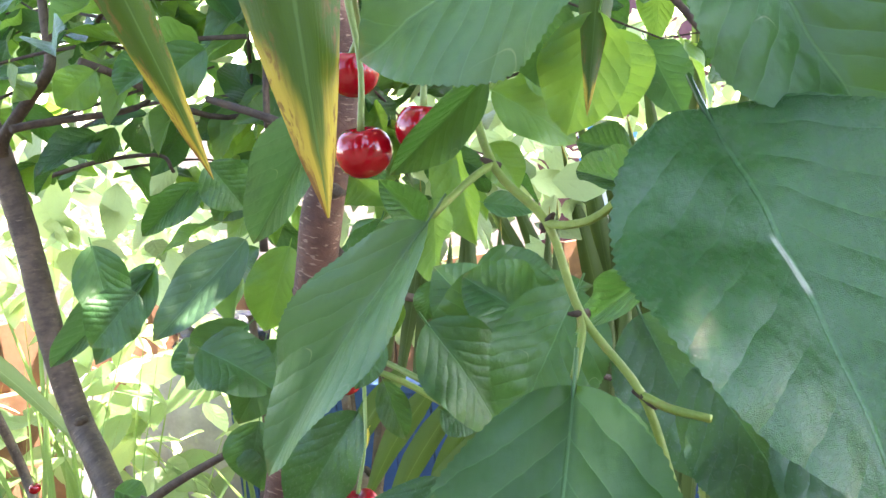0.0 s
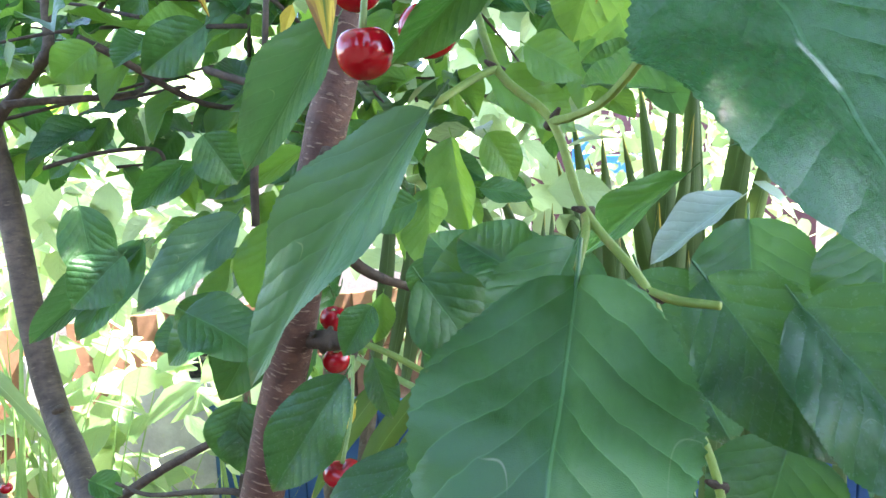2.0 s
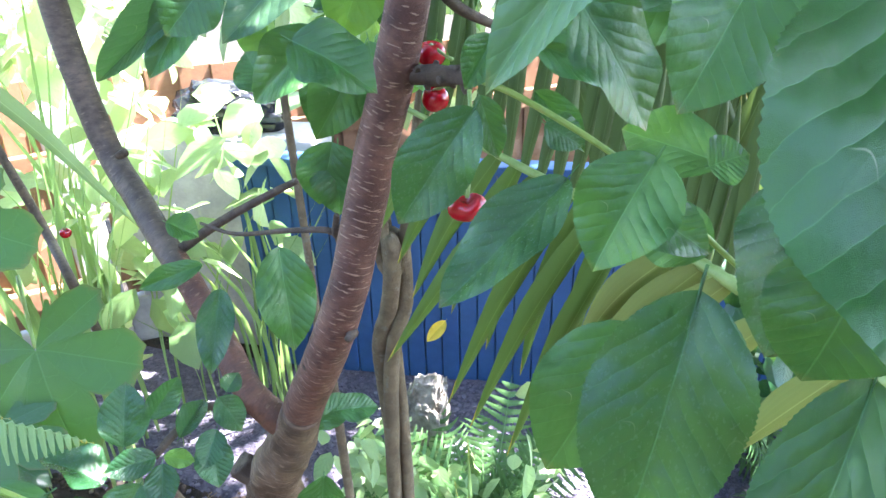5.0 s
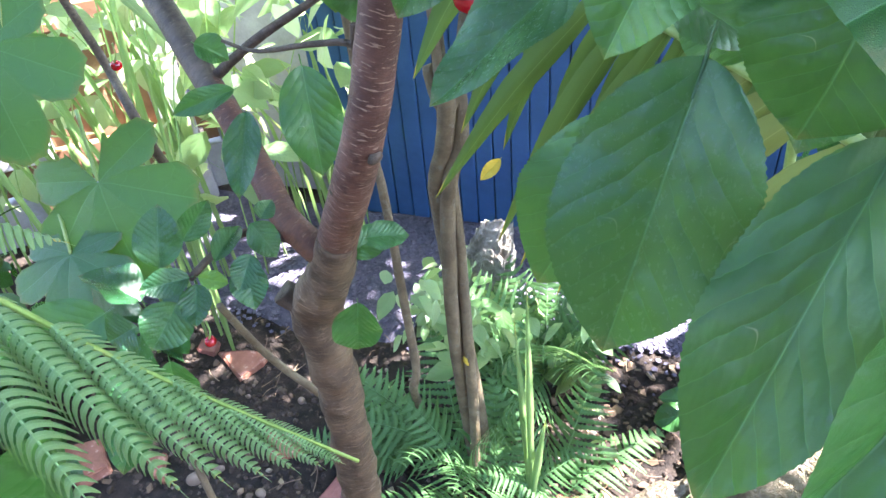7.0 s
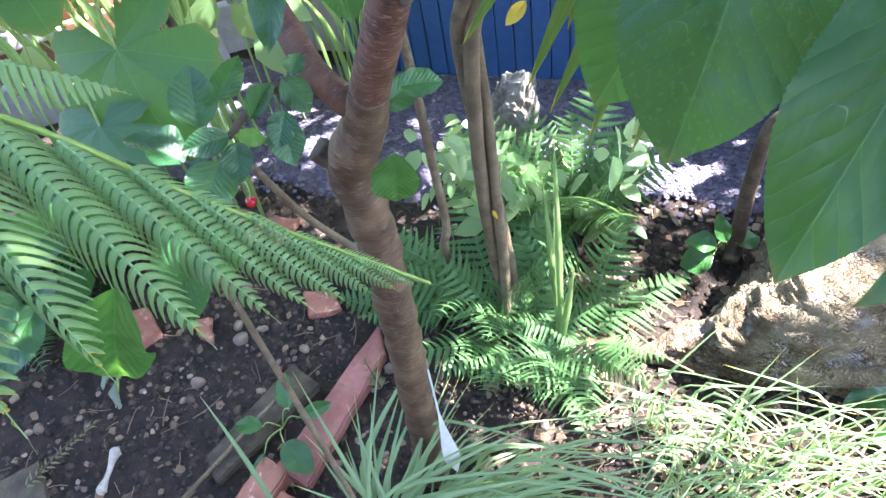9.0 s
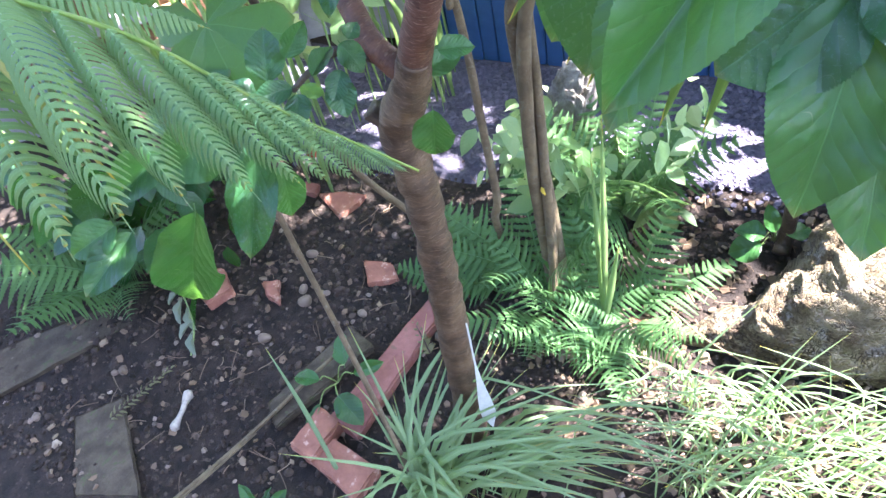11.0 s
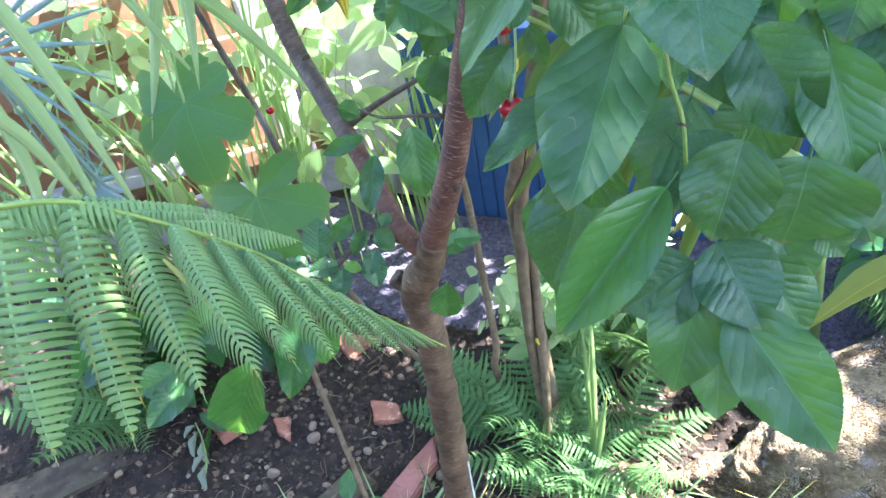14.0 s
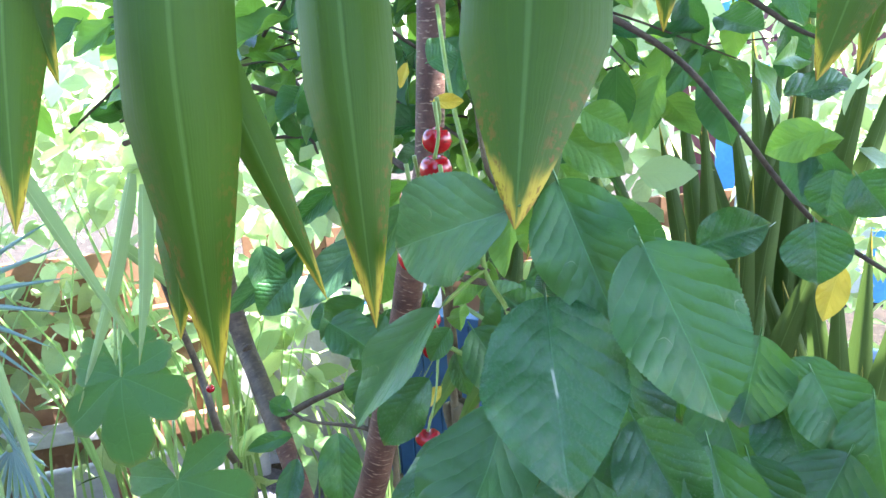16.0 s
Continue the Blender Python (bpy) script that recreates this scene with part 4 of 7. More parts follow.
leaf(cherry, (0.316, 0.315, 1.162), (0.314, 0.270, 1.111), 0.040, (0.07, -0.60, 0.83), 0, 2)
leaf(cherry, (0.333, 0.307, 1.149), (0.382, 0.266, 1.108), 0.043, (-0.02, -0.58, 0.85), 0, 3)
leaf(cherry, (0.322, 0.324, 1.173), (0.349, 0.294, 1.149), 0.042, (0.03, -0.64, 0.78), 0, 0, material=GLOSSY_LEAF)
leaf(cherry, (0.342, 0.337, 1.156), (0.373, 0.313, 1.126), 0.036, (-0.02, -0.63, 0.79), 0, 2)
leaf(cherry, (0.327, 0.323, 1.137), (0.334, 0.279, 1.091), 0.036, (0.04, -0.58, 0.85), 0, 0)
leaf(cherry, (0.356, 0.329, 1.221), (0.354, 0.307, 1.183), 0.062, (-0.02, -0.69, 0.70), 0, 2)
leaf(cherry, (0.329, 0.323, 1.231), (0.322, 0.298, 1.190), 0.042, (0.05, -0.69, 0.70), 0, 0)
leaf(cherry, (0.384, 0.346, 1.215), (0.402, 0.325, 1.180), 0.037, (-0.10, -0.69, 0.69), 0, 0)
leaf(cherry, (0.365, 0.348, 1.172), (0.381, 0.339, 1.161), 0.021, (-0.05, -0.67, 0.73), 0, 4)
leaf(cherry, (0.295, 0.362, 1.206), (0.333, 0.323, 1.186), 0.047, (0.03, -0.63, 0.79), 0, 0, material=GLOSSY_LEAF)
leaf(cherry, (0.325, 0.372, 1.259), (0.357, 0.338, 1.223), 0.042, (-0.03, -0.69, 0.71), 0, 1, material=GLOSSY_LEAF)
leaf(cherry, (0.357, 0.369, 1.254), (0.379, 0.334, 1.204), 0.037, (-0.09, -0.67, 0.73), 0, 0)
leaf(cherry, (0.317, 0.374, 1.186), (0.356, 0.359, 1.167), 0.029, (-0.01, -0.63, 0.79), 0, 4, material=GLOSSY_LEAF)
leaf(cherry, (0.026, 0.538, 1.246), (0.006, 0.515, 1.221), 0.033, (0.42, -0.63, 0.55), 0, 0)
leaf(cherry, (0.067, 0.526, 1.217), (0.115, 0.519, 1.202), 0.041, (0.34, -0.66, 0.60), 0, 2)
leaf(cherry, (0.002, 0.538, 1.274), (0.016, 0.528, 1.226), 0.030, (0.43, -0.62, 0.56), 0, 0)
leaf(cherry, (0.171, 0.519, 1.414), (0.189, 0.527, 1.423), 0.028, (0.26, -0.75, 0.35), 0, 0)
leaf(cherry, (0.205, 0.486, 1.243), (0.247, 0.472, 1.197), 0.044, (0.19, -0.69, 0.67), 0, 2)
leaf(cherry, (0.341, 0.527, 1.295), (0.384, 0.531, 1.314), 0.032, (-0.03, -0.76, 0.53), 0, 1, material=GLOSSY_LEAF)
leaf(cherry, (0.424, 0.633, 1.324), (0.422, 0.625, 1.292), 0.033, (-0.11, -0.77, 0.49), 0, 3, material=GLOSSY_LEAF)
leaf(cherry, (0.412, 0.606, 1.293), (0.418, 0.591, 1.251), 0.046, (-0.10, -0.76, 0.54), 0, 0, material=GLOSSY_LEAF)
leaf(cherry, (0.435, 0.611, 1.325), (0.457, 0.600, 1.299), 0.037, (-0.14, -0.76, 0.49), 0, 1, material=GLOSSY_LEAF)
leaf(cherry, (0.400, 0.638, 1.336), (0.429, 0.637, 1.348), 0.024, (-0.09, -0.78, 0.44), 0, 4, material=BRIGHT_LEAF)
leaf(cherry, (0.428, 0.530, 1.217), (0.386, 0.527, 1.203), 0.032, (-0.07, -0.71, 0.66), 0, 0)
leaf(cherry, (0.399, 0.499, 1.194), (0.434, 0.484, 1.178), 0.034, (-0.08, -0.68, 0.71), 0, 2)
leaf(cherry, (0.415, 0.626, 1.353), (0.377, 0.625, 1.337), 0.031, (-0.04, -0.79, 0.43), 0, 0, material=BRIGHT_LEAF)
leaf(cherry, (-0.291, 0.432, 0.799), (-0.317, 0.383, 0.796), 0.042, (0.55, -0.32, 0.78), 0, 0)
leaf(cherry, (-0.278, 0.435, 0.787), (-0.297, 0.363, 0.762), 0.045, (0.54, -0.31, 0.80), 0, 3)
leaf(cherry, (-0.136, 0.415, 0.869), (-0.222, 0.391, 0.707), 0.066, (0.48, -0.35, 0.84), 0, 0)
leaf(cherry, (-0.131, 0.511, 0.865), (-0.150, 0.456, 0.759), 0.052, (0.45, -0.42, 0.81), 0, 3, material=GLOSSY_LEAF)
leaf(cherry, (-0.110, 0.508, 0.844), (-0.107, 0.488, 0.778), 0.038, (0.42, -0.44, 0.82), 0, 2)
leaf(cherry, (-0.263, 0.513, 0.834), (-0.301, 0.441, 0.817), 0.045, (0.53, -0.38, 0.76), 0, 4)
leaf(cherry, (-0.217, 0.560, 0.828), (-0.270, 0.486, 0.818), 0.068, (0.50, -0.42, 0.76), 0, 2)
leaf(cherry, (0.277, 0.331, 1.183), (0.250, 0.285, 1.126), 0.031, (-0.21, -0.55, 0.84), 0, 0)
leaf(cherry, (0.272, 0.478, 1.260), (0.245, 0.440, 1.211), 0.047, (0.13, -0.72, 0.63), 0, 0)
leaf(cherry, (0.297, 0.486, 1.246), (0.326, 0.448, 1.188), 0.052, (0.03, -0.72, 0.65), 0, 3, material=GLOSSY_LEAF)
leaf(cherry, (0.338, 0.484, 1.267), (0.336, 0.450, 1.213), 0.047, (-0.01, -0.73, 0.62), 0, 1)
leaf(cherry, (0.356, 0.461, 1.237), (0.380, 0.422, 1.190), 0.050, (-0.07, -0.70, 0.67), 10, 0)
leaf(cherry, (0.341, 0.431, 1.199), (0.322, 0.397, 1.166), 0.045, (-0.00, -0.67, 0.74), 0, 2)
leaf(cherry, (0.295, 0.445, 1.187), (0.279, 0.398, 1.139), 0.051, (0.07, -0.65, 0.75), 0, 0, material=GLOSSY_LEAF)
leaf(cherry, (0.371, 0.415, 1.178), (0.396, 0.382, 1.139), 0.046, (-0.10, -0.63, 0.78), 0, 3)
leaf(cherry, (0.240, 0.460, 1.187), (0.215, 0.431, 1.151), 0.042, (0.17, -0.66, 0.72), 0, 1)
leaf(cherry, (0.334, 0.412, 1.153), (0.370, 0.363, 1.114), 0.053, (-0.04, -0.61, 0.82), 0, 0)
leaf(cherry, (0.378, 0.461, 1.268), (0.371, 0.442, 1.223), 0.046, (-0.08, -0.73, 0.62), 0, 3)
leaf(cherry, (0.250, 0.509, 1.237), (0.217, 0.511, 1.260), 0.036, (0.15, -0.74, 0.58), 0, 4)
leaf(cherry, (-0.094, 0.522, 0.933), (-0.096, 0.543, 0.975), 0.035, (0.47, -0.48, 0.74), 0, 0, material=GLOSSY_LEAF)
leaf(cherry, (-0.078, 0.536, 0.949), (-0.061, 0.556, 0.974), 0.022, (0.44, -0.50, 0.74), 20, 3, material=GLOSSY_LEAF)
leaf(cherry, (-0.094, 0.495, 0.925), (-0.126, 0.493, 0.958), 0.041, (0.50, -0.42, 0.76), 30, 1, material=GLOSSY_LEAF)
leaf(cherry, (-0.065, 0.516, 0.934), (-0.085, 0.488, 0.943), 0.021, (0.46, -0.45, 0.78), 0, 0, material=GLOSSY_LEAF)
leaf(cherry, (-0.061, 0.515, 0.929), (-0.050, 0.490, 0.913), 0.023, (0.43, -0.45, 0.81), 0, 3, material=GLOSSY_LEAF)
leaf(cherry, (-0.075, 0.506, 0.917), (-0.082, 0.474, 0.896), 0.038, (0.45, -0.42, 0.81), -10, 0, material=GLOSSY_LEAF)
leaf(cherry, (-0.050, 0.580, 0.936), (-0.027, 0.574, 0.911), 0.026, (0.38, -0.53, 0.77), 0, 2, material=GLOSSY_LEAF)
leaf(cherry, (-0.047, 0.565, 0.918), (-0.045, 0.537, 0.905), 0.023, (0.39, -0.49, 0.79), 0, 0, material=GLOSSY_LEAF)
leaf(cherry, (-0.050, 0.559, 0.914), (-0.034, 0.533, 0.892), 0.029, (0.39, -0.49, 0.80), 10, 0, material=GLOSSY_LEAF)
leaf(cherry, (-0.066, 0.525, 0.926), (-0.048, 0.532, 0.917), 0.014, (0.42, -0.47, 0.79), 0, 3, material=BRIGHT_LEAF)
leaf(cherry, (-0.069, 0.550, 0.920), (-0.067, 0.591, 0.929), 0.020, (0.41, -0.51, 0.76), 0, 4, material=GLOSSY_LEAF)
leaf(cherry, (-0.049, 0.592, 0.932), (-0.044, 0.605, 0.944), 0.018, (0.38, -0.55, 0.74), 0, 2)
leaf(cherry, (-0.107, 0.490, 0.901), (-0.119, 0.473, 0.899), 0.036, (0.48, -0.39, 0.80), 0, 2, material=GLOSSY_LEAF)
leaf(cherry, (0.003, 0.622, 0.879), (0.036, 0.650, 0.893), 0.029, (0.27, -0.57, 0.79), 12.5, 0)
leaf(cherry, (0.403, 0.453, 1.254), (0.426, 0.430, 1.220), 0.043, (-0.13, -0.69, 0.68), 0, 0)
leaf(cherry, (0.419, 0.424, 1.227), (0.398, 0.398, 1.184), 0.046, (-0.12, -0.65, 0.74), 0, 3)
leaf(cherry, (0.388, 0.457, 1.236), (0.408, 0.421, 1.201), 0.044, (-0.10, -0.68, 0.71), 0, 0, material=GLOSSY_LEAF)
leaf(cherry, (0.430, 0.444, 1.247), (0.436, 0.416, 1.202), 0.039, (-0.16, -0.67, 0.70), 0, 1)
leaf(cherry, (0.374, 0.407, 1.228), (0.391, 0.379, 1.191), 0.040, (-0.07, -0.65, 0.76), 0, 0)
leaf(cherry, (0.414, 0.406, 1.199), (0.434, 0.388, 1.181), 0.042, (-0.15, -0.63, 0.77), 0, 2)
leaf(cherry, (0.389, 0.728, 1.255), (0.319, 0.724, 1.209), 0.028, (0.1, -0.7, 0.7), 15, 4, SILVER, "leaf turned over, silvery in the light")
twig([(0.228, 0.440, 1.460), (0.243, 0.415, 1.374), (0.256, 0.410, 1.351)], 0.0016, 0.0012, STEM_BARK)

# ---------------------------------------------------------------- cherries
def cherry_mesh(name, seed, double=False):
    """A cherry of radius 1 with a dimple at the stalk and a faint seam; the stalk end is up."""
    rings, sides = 16, 24
    verts, faces = [], []
    for i in range(rings + 1):
        a = math.pi * i / rings
        for j in range(sides):
            b = 2 * math.pi * j / sides
            r = math.sin(a)
            z = math.cos(a) * 0.93 - 0.30 * math.exp(-((a / 0.42) ** 2))
            seam = 1 - 0.035 * math.exp(-((b - math.pi) / 0.25) ** 2) * r
            wide = 1.0 + (0.28 * abs(math.cos(b)) if double else 0.04 * math.cos(b))
            z -= (0.32 * math.exp(-((math.cos(b) * r / 0.3) ** 2)) * max(0, math.cos(a)) if double else 0)
            verts.append((r * math.cos(b) * seam * wide, r * math.sin(b) * seam, z))
    for i in range(rings):
        for j in range(sides):
            faces.append((i * sides + j, (i + 1) * sides + j, (i + 1) * sides + (j + 1) % sides, i * sides + (j + 1) % sides))
    return mesh_from(name, verts, faces)


ROUND_CHERRY, TWIN_CHERRY = cherry_mesh("cherry", 1), cherry_mesh("cherry", 2, True)
for me in (ROUND_CHERRY, TWIN_CHERRY):
    me.materials.append(CHERRY_SKIN)


def cherry_fruit(at, r, hang, twin=False, turn=0.0, label="ripe glossy red cherry"):
    """A cherry at that centre on a stalk that hangs from the point hang."""
    at, hang = Vector(at), Vector(hang)
    ob = piece("cherry", TWIN_CHERRY if twin else ROUND_CHERRY, None, cherry, label, m=pose(*at, 6, -5, turn) @ Matrix.Scale(r, 4))
    top = at + Vector((0, 0, r * 0.62))
    me = tube_mesh("stalk", [top, top.lerp(hang, 0.5) + Vector((0.002, 0, -0.002)), hang], (0.0011, 0.0008, 0.0012), 12, 7)
    piece("stalk", me, STALK, ob, "thin pale green stalk")


cherry_fruit((0.215, 0.384, 1.326), 0.0084, (0.213, 0.388, 1.372), turn=20)
cherry_fruit((0.223, 0.400, 1.367), 0.0084, (0.224, 0.402, 1.400), turn=50)
cherry_fruit((0.212, 0.430, 1.377), 0.0082, (0.216, 0.424, 1.400), turn=110)
cherry_fruit((0.206, 0.410, 1.349), 0.0084, (0.210, 0.404, 1.373), turn=80)
cherry_fruit((0.233, 0.386, 1.331), 0.0084, (0.229, 0.392, 1.371), turn=140)
cherry_fruit((0.126, 0.590, 1.171), 0.0085, (0.136, 0.570, 1.190), turn=10)
cherry_fruit((0.123, 0.599, 1.195), 0.0088, (0.139, 0.577, 1.197), turn=60)
cherry_fruit((0.158, 0.503, 1.142), 0.0080, (0.154, 0.540, 1.190), True, 15, "twin-lobed ripe red cherry")
cherry_fruit((-0.129, 0.575, 0.794), 0.0055, (-0.130, 0.580, 0.815), turn=30, label="small half-ripe cherry, red and pale")
cherry_fruit((-0.390, 0.863, 0.918), 0.0070, (-0.385, 0.865, 0.945), turn=30)

# ---------------------------------------------------------------- other stems
shrub = thing("shrub", "bare tan stems of a garden shrub, twined together", "shrub", at=(-0.02, 1.0, 0))
SX = [(-0.015, 0.982, 0.000), (-0.021, 1.000, 0.143), (-0.030, 1.000, 0.367), (-0.034, 1.000, 0.553), (-0.034, 1.000, 0.692), (-0.019, 1.000, 0.767), (-0.019, 1.000, 0.848), (-0.031, 1.000, 0.869), (-0.021, 1.000, 0.835)]
for k, (r, ph) in enumerate(((0.0135, 0.0), (0.0115, 2.1), (0.009, 4.2))):
    pts = [Vector(q) + Vector((0.0125 * math.cos(ph + i * 0.8), 0.0125 * math.sin(ph + i * 0.8), 0)) for i, q in enumerate(SX)]
    pts.append(pts[-1] + Vector((0.05 * math.cos(ph), 0.04, 0.35)))
    tube("stem", pts, (r * 1.15, r, r * 0.9, r * 0.6), STEM_BARK, shrub, "", 44, 12, 0.12, ph)
tube("stem", [(-0.176, 1.114, 0.000), (-0.120, 0.970, 0.264), (-0.104, 0.960, 0.339), (-0.108, 0.960, 0.499), (-0.111, 0.960, 0.646), (-0.115, 0.955, 0.749), (-0.121, 0.950, 0.738), (-0.118, 0.950, 0.797), (-0.138, 0.980, 1.097)], (0.0085, 0.0075, 0.0068, 0.006, 0.005), STEM_BARK, shrub, "", 40, 10, 0.12)
sapling = thing("sapling", "small reddish-brown sapling stem with a few leaves", "sapling", at=(0.414, 1.233, 0.000))
tube("stem", [(0.410, 1.222, 0.000), (0.414, 1.250, 0.028), (0.411, 1.250, 0.199), (0.417, 1.250, 0.344), (0.442, 1.250, 0.391)], (0.019, 0.016, 0.014, 0.012), YOUNG_BARK, sapling, "", 16, 12, 0.1)

# ---------------------------------------------------------------- log
def build_log():
    log = thing("log", "thick rotting log with crumbling bark, half in sun", "log", at=(0.5, 1.05, 0))
    pts = [(0.235, 0.957, 0.000), (0.30, 0.970, 0.016), (0.37, 0.990, 0.032), (0.44, 1.010, 0.052), (0.51, 1.040, 0.076), (0.60, 1.090, 0.100), (0.80, 1.17, 0.11), (1.25, 1.28, 0.11)]
    me = tube_mesh("trunk_piece", pts, (0.010, 0.036, 0.064, 0.098, 0.134, 0.172, 0.198, 0.205), 170, 90)
    line = smooth_path(pts, 170)
    for n, v in enumerate(me.vertices):
        core = line[min(169, n // 91)]
        rel = v.co - core
        r = max(rel.length, 0.001)
        if rel.y < 0:
            v.co.y = core.y - abs(rel.y / r) ** 0.5 * r * 0.86
            v.co.z = core.z + math.copysign(abs(rel.z / r) ** 0.8, rel.z) * r * 0.97
        out = rel.normalized()
        p = v.co
        grain = noise.fractal(Vector((p.x * 9, p.y * 42, p.z * 46)), 0.8, 2.1, 6)
        crag = noise.fractal(Vector((p.x * 6, p.y * 9, p.z * 7 + 3)), 0.9, 2.2, 4)
        hollow = -0.09 * max(0, noise.noise(Vector((p.x * 8 + 1, p.y * 6, p.z * 7 + 7))) - 0.22)
        v.co += out * (0.012 * grain + 0.013 * crag + hollow) * min(1, max(0.15, (p.x - 0.2) * 5))
    piece("trunk_piece", me, LOG, log)


build_log()


# ---------------------------------------------------------------- palm blades over the path
def palm_frond(label, blades, material, group="palm fronds", root=None):
    palm = thing("palm_frond", label, "palm", group, at=blades[0][0][0])
    for pts, w, facing in blades:
        piece("blade", strap_mesh("blade", pts, w, 0.9, facing=facing, taper=0.42), material, palm)
    return palm


palm_frond(
    "drooping green palm frond with yellow and brown blade tips",
    [
        ([(0.172, 0.302, 1.511), (0.178, 0.280, 1.425), (0.178, 0.277, 1.303)], 0.0428, (0.166, -0.220, 0.138)),
        ([(0.201, 0.364, 1.516), (0.215, 0.335, 1.434), (0.229, 0.315, 1.318)], 0.0395, (0.120, -0.266, 0.124)),
        ([(0.108, 0.300, 1.520), (0.123, 0.265, 1.458), (0.133, 0.241, 1.374)], 0.0282, (0.210, -0.189, 0.075)),
        ([(0.158, 0.312, 1.461), (0.178, 0.312, 1.407), (0.204, 0.320, 1.326)], 0.0165, (0.149, -0.278, 0.116)),
        ([(0.107, 0.285, 1.522), (0.121, 0.272, 1.481), (0.129, 0.274, 1.422)], 0.0194, (0.214, -0.222, 0.027)),
        ([(0.283, 0.370, 1.509), (0.290, 0.341, 1.449), (0.294, 0.300, 1.367)], 0.0593, (0.053, -0.272, 0.082)),
    ],
    PALM,
)
palm_frond(
    "drooping green palm frond with yellow and brown blade tips",
    [
        ([(0.396, 0.360, 1.474), (0.394, 0.339, 1.449), (0.383, 0.332, 1.410)], 0.0232, (-0.017, -0.248, 0.025)),
        ([(0.283, 0.406, 1.507), (0.288, 0.393, 1.475), (0.286, 0.394, 1.428)], 0.0184, (0.080, -0.310, 0.007)),
        ([(0.326, 0.415, 1.503), (0.332, 0.401, 1.472), (0.330, 0.402, 1.426)], 0.0210, (0.036, -0.318, 0.009)),
        ([(0.405, 0.399, 1.479), (0.407, 0.383, 1.451), (0.400, 0.381, 1.408)], 0.0148, (-0.034, -0.297, 0.027)),
        ([(0.143, 0.322, 1.400), (0.155, 0.294, 1.368), (0.161, 0.278, 1.321)], 0.0188, (0.168, -0.227, 0.100)),
        ([(0.282, 0.408, 1.385), (0.281, 0.394, 1.367), (0.277, 0.371, 1.332)], 0.0090, (0.001, -0.200, 0.002)),
    ],
    PALM,
)

# ---------------------------------------------------------------- ferns
def pinna_mesh(name, pairs=27, droop=0.42, wide=0.140, seed=1, bow=0.34, fill=0.37, slant=0.04):
    """A feather of length 1 along y with rows of separate rounded lobes on both sides, that hang a little."""
    rng = random.Random(seed)
    verts, faces, uvs = [], [], []
    for i in range(pairs):
        v = (i + 0.6) / pairs
        size = wide * math.sin(math.pi * min(1.0, v * 0.9 + 0.14)) ** 0.7 * (1.12 - 0.35 * v)
        half = fill / pairs
        for s in (-1, 1):
            o = len(verts)
            sweep = slant + 0.4 * v + rng.uniform(-0.05, 0.05)
            for k in range(6):
                f = k / 5
                w = half * (0.9, 1.0, 1.02, 0.95, 0.78, 0.30)[k]
                x = s * size * f
                y = v + sweep * size * f * (0.3 + 0.4 * f) + 0.42 * size * f ** 3
                z = -droop * size * 4 * f * f + 0.012
                z0 = bow * v * (1 - v)
                verts += [(x, y - w, z + z0), (x + s * 0.1 * half, y + 0.15 * w, z + z0 + half * 0.85), (x, y + w, z + z0)]
                uvs += [(0.0, v * 0.97), (0.5, v * 0.97), (1.0, v * 0.97)]
            for k in range(5):
                for j in range(2):
                    a = o + k * 3 + j
                    faces.append((a, a + 1, a + 4, a + 3) if s > 0 else (a + 3, a + 4, a + 1, a))
    o = len(verts)
    for i in range(9):
        v = i / 8
        r = 0.012 * (1.1 - v)
        for a in range(4):
            verts.append((r * math.cos(a * 1.571), v * 1.02, r * math.sin(a * 1.571) + 0.006 + bow * v * (1 - v)))
            uvs.append((0.5, 0.3))
    for i in range(8):
        for a in range(4):
            p, q = o + i * 4 + a, o + i * 4 + (a + 1) % 4
            faces.append((p, q, q + 4, p + 4))
    return mesh_from(name, verts, faces, uvs)


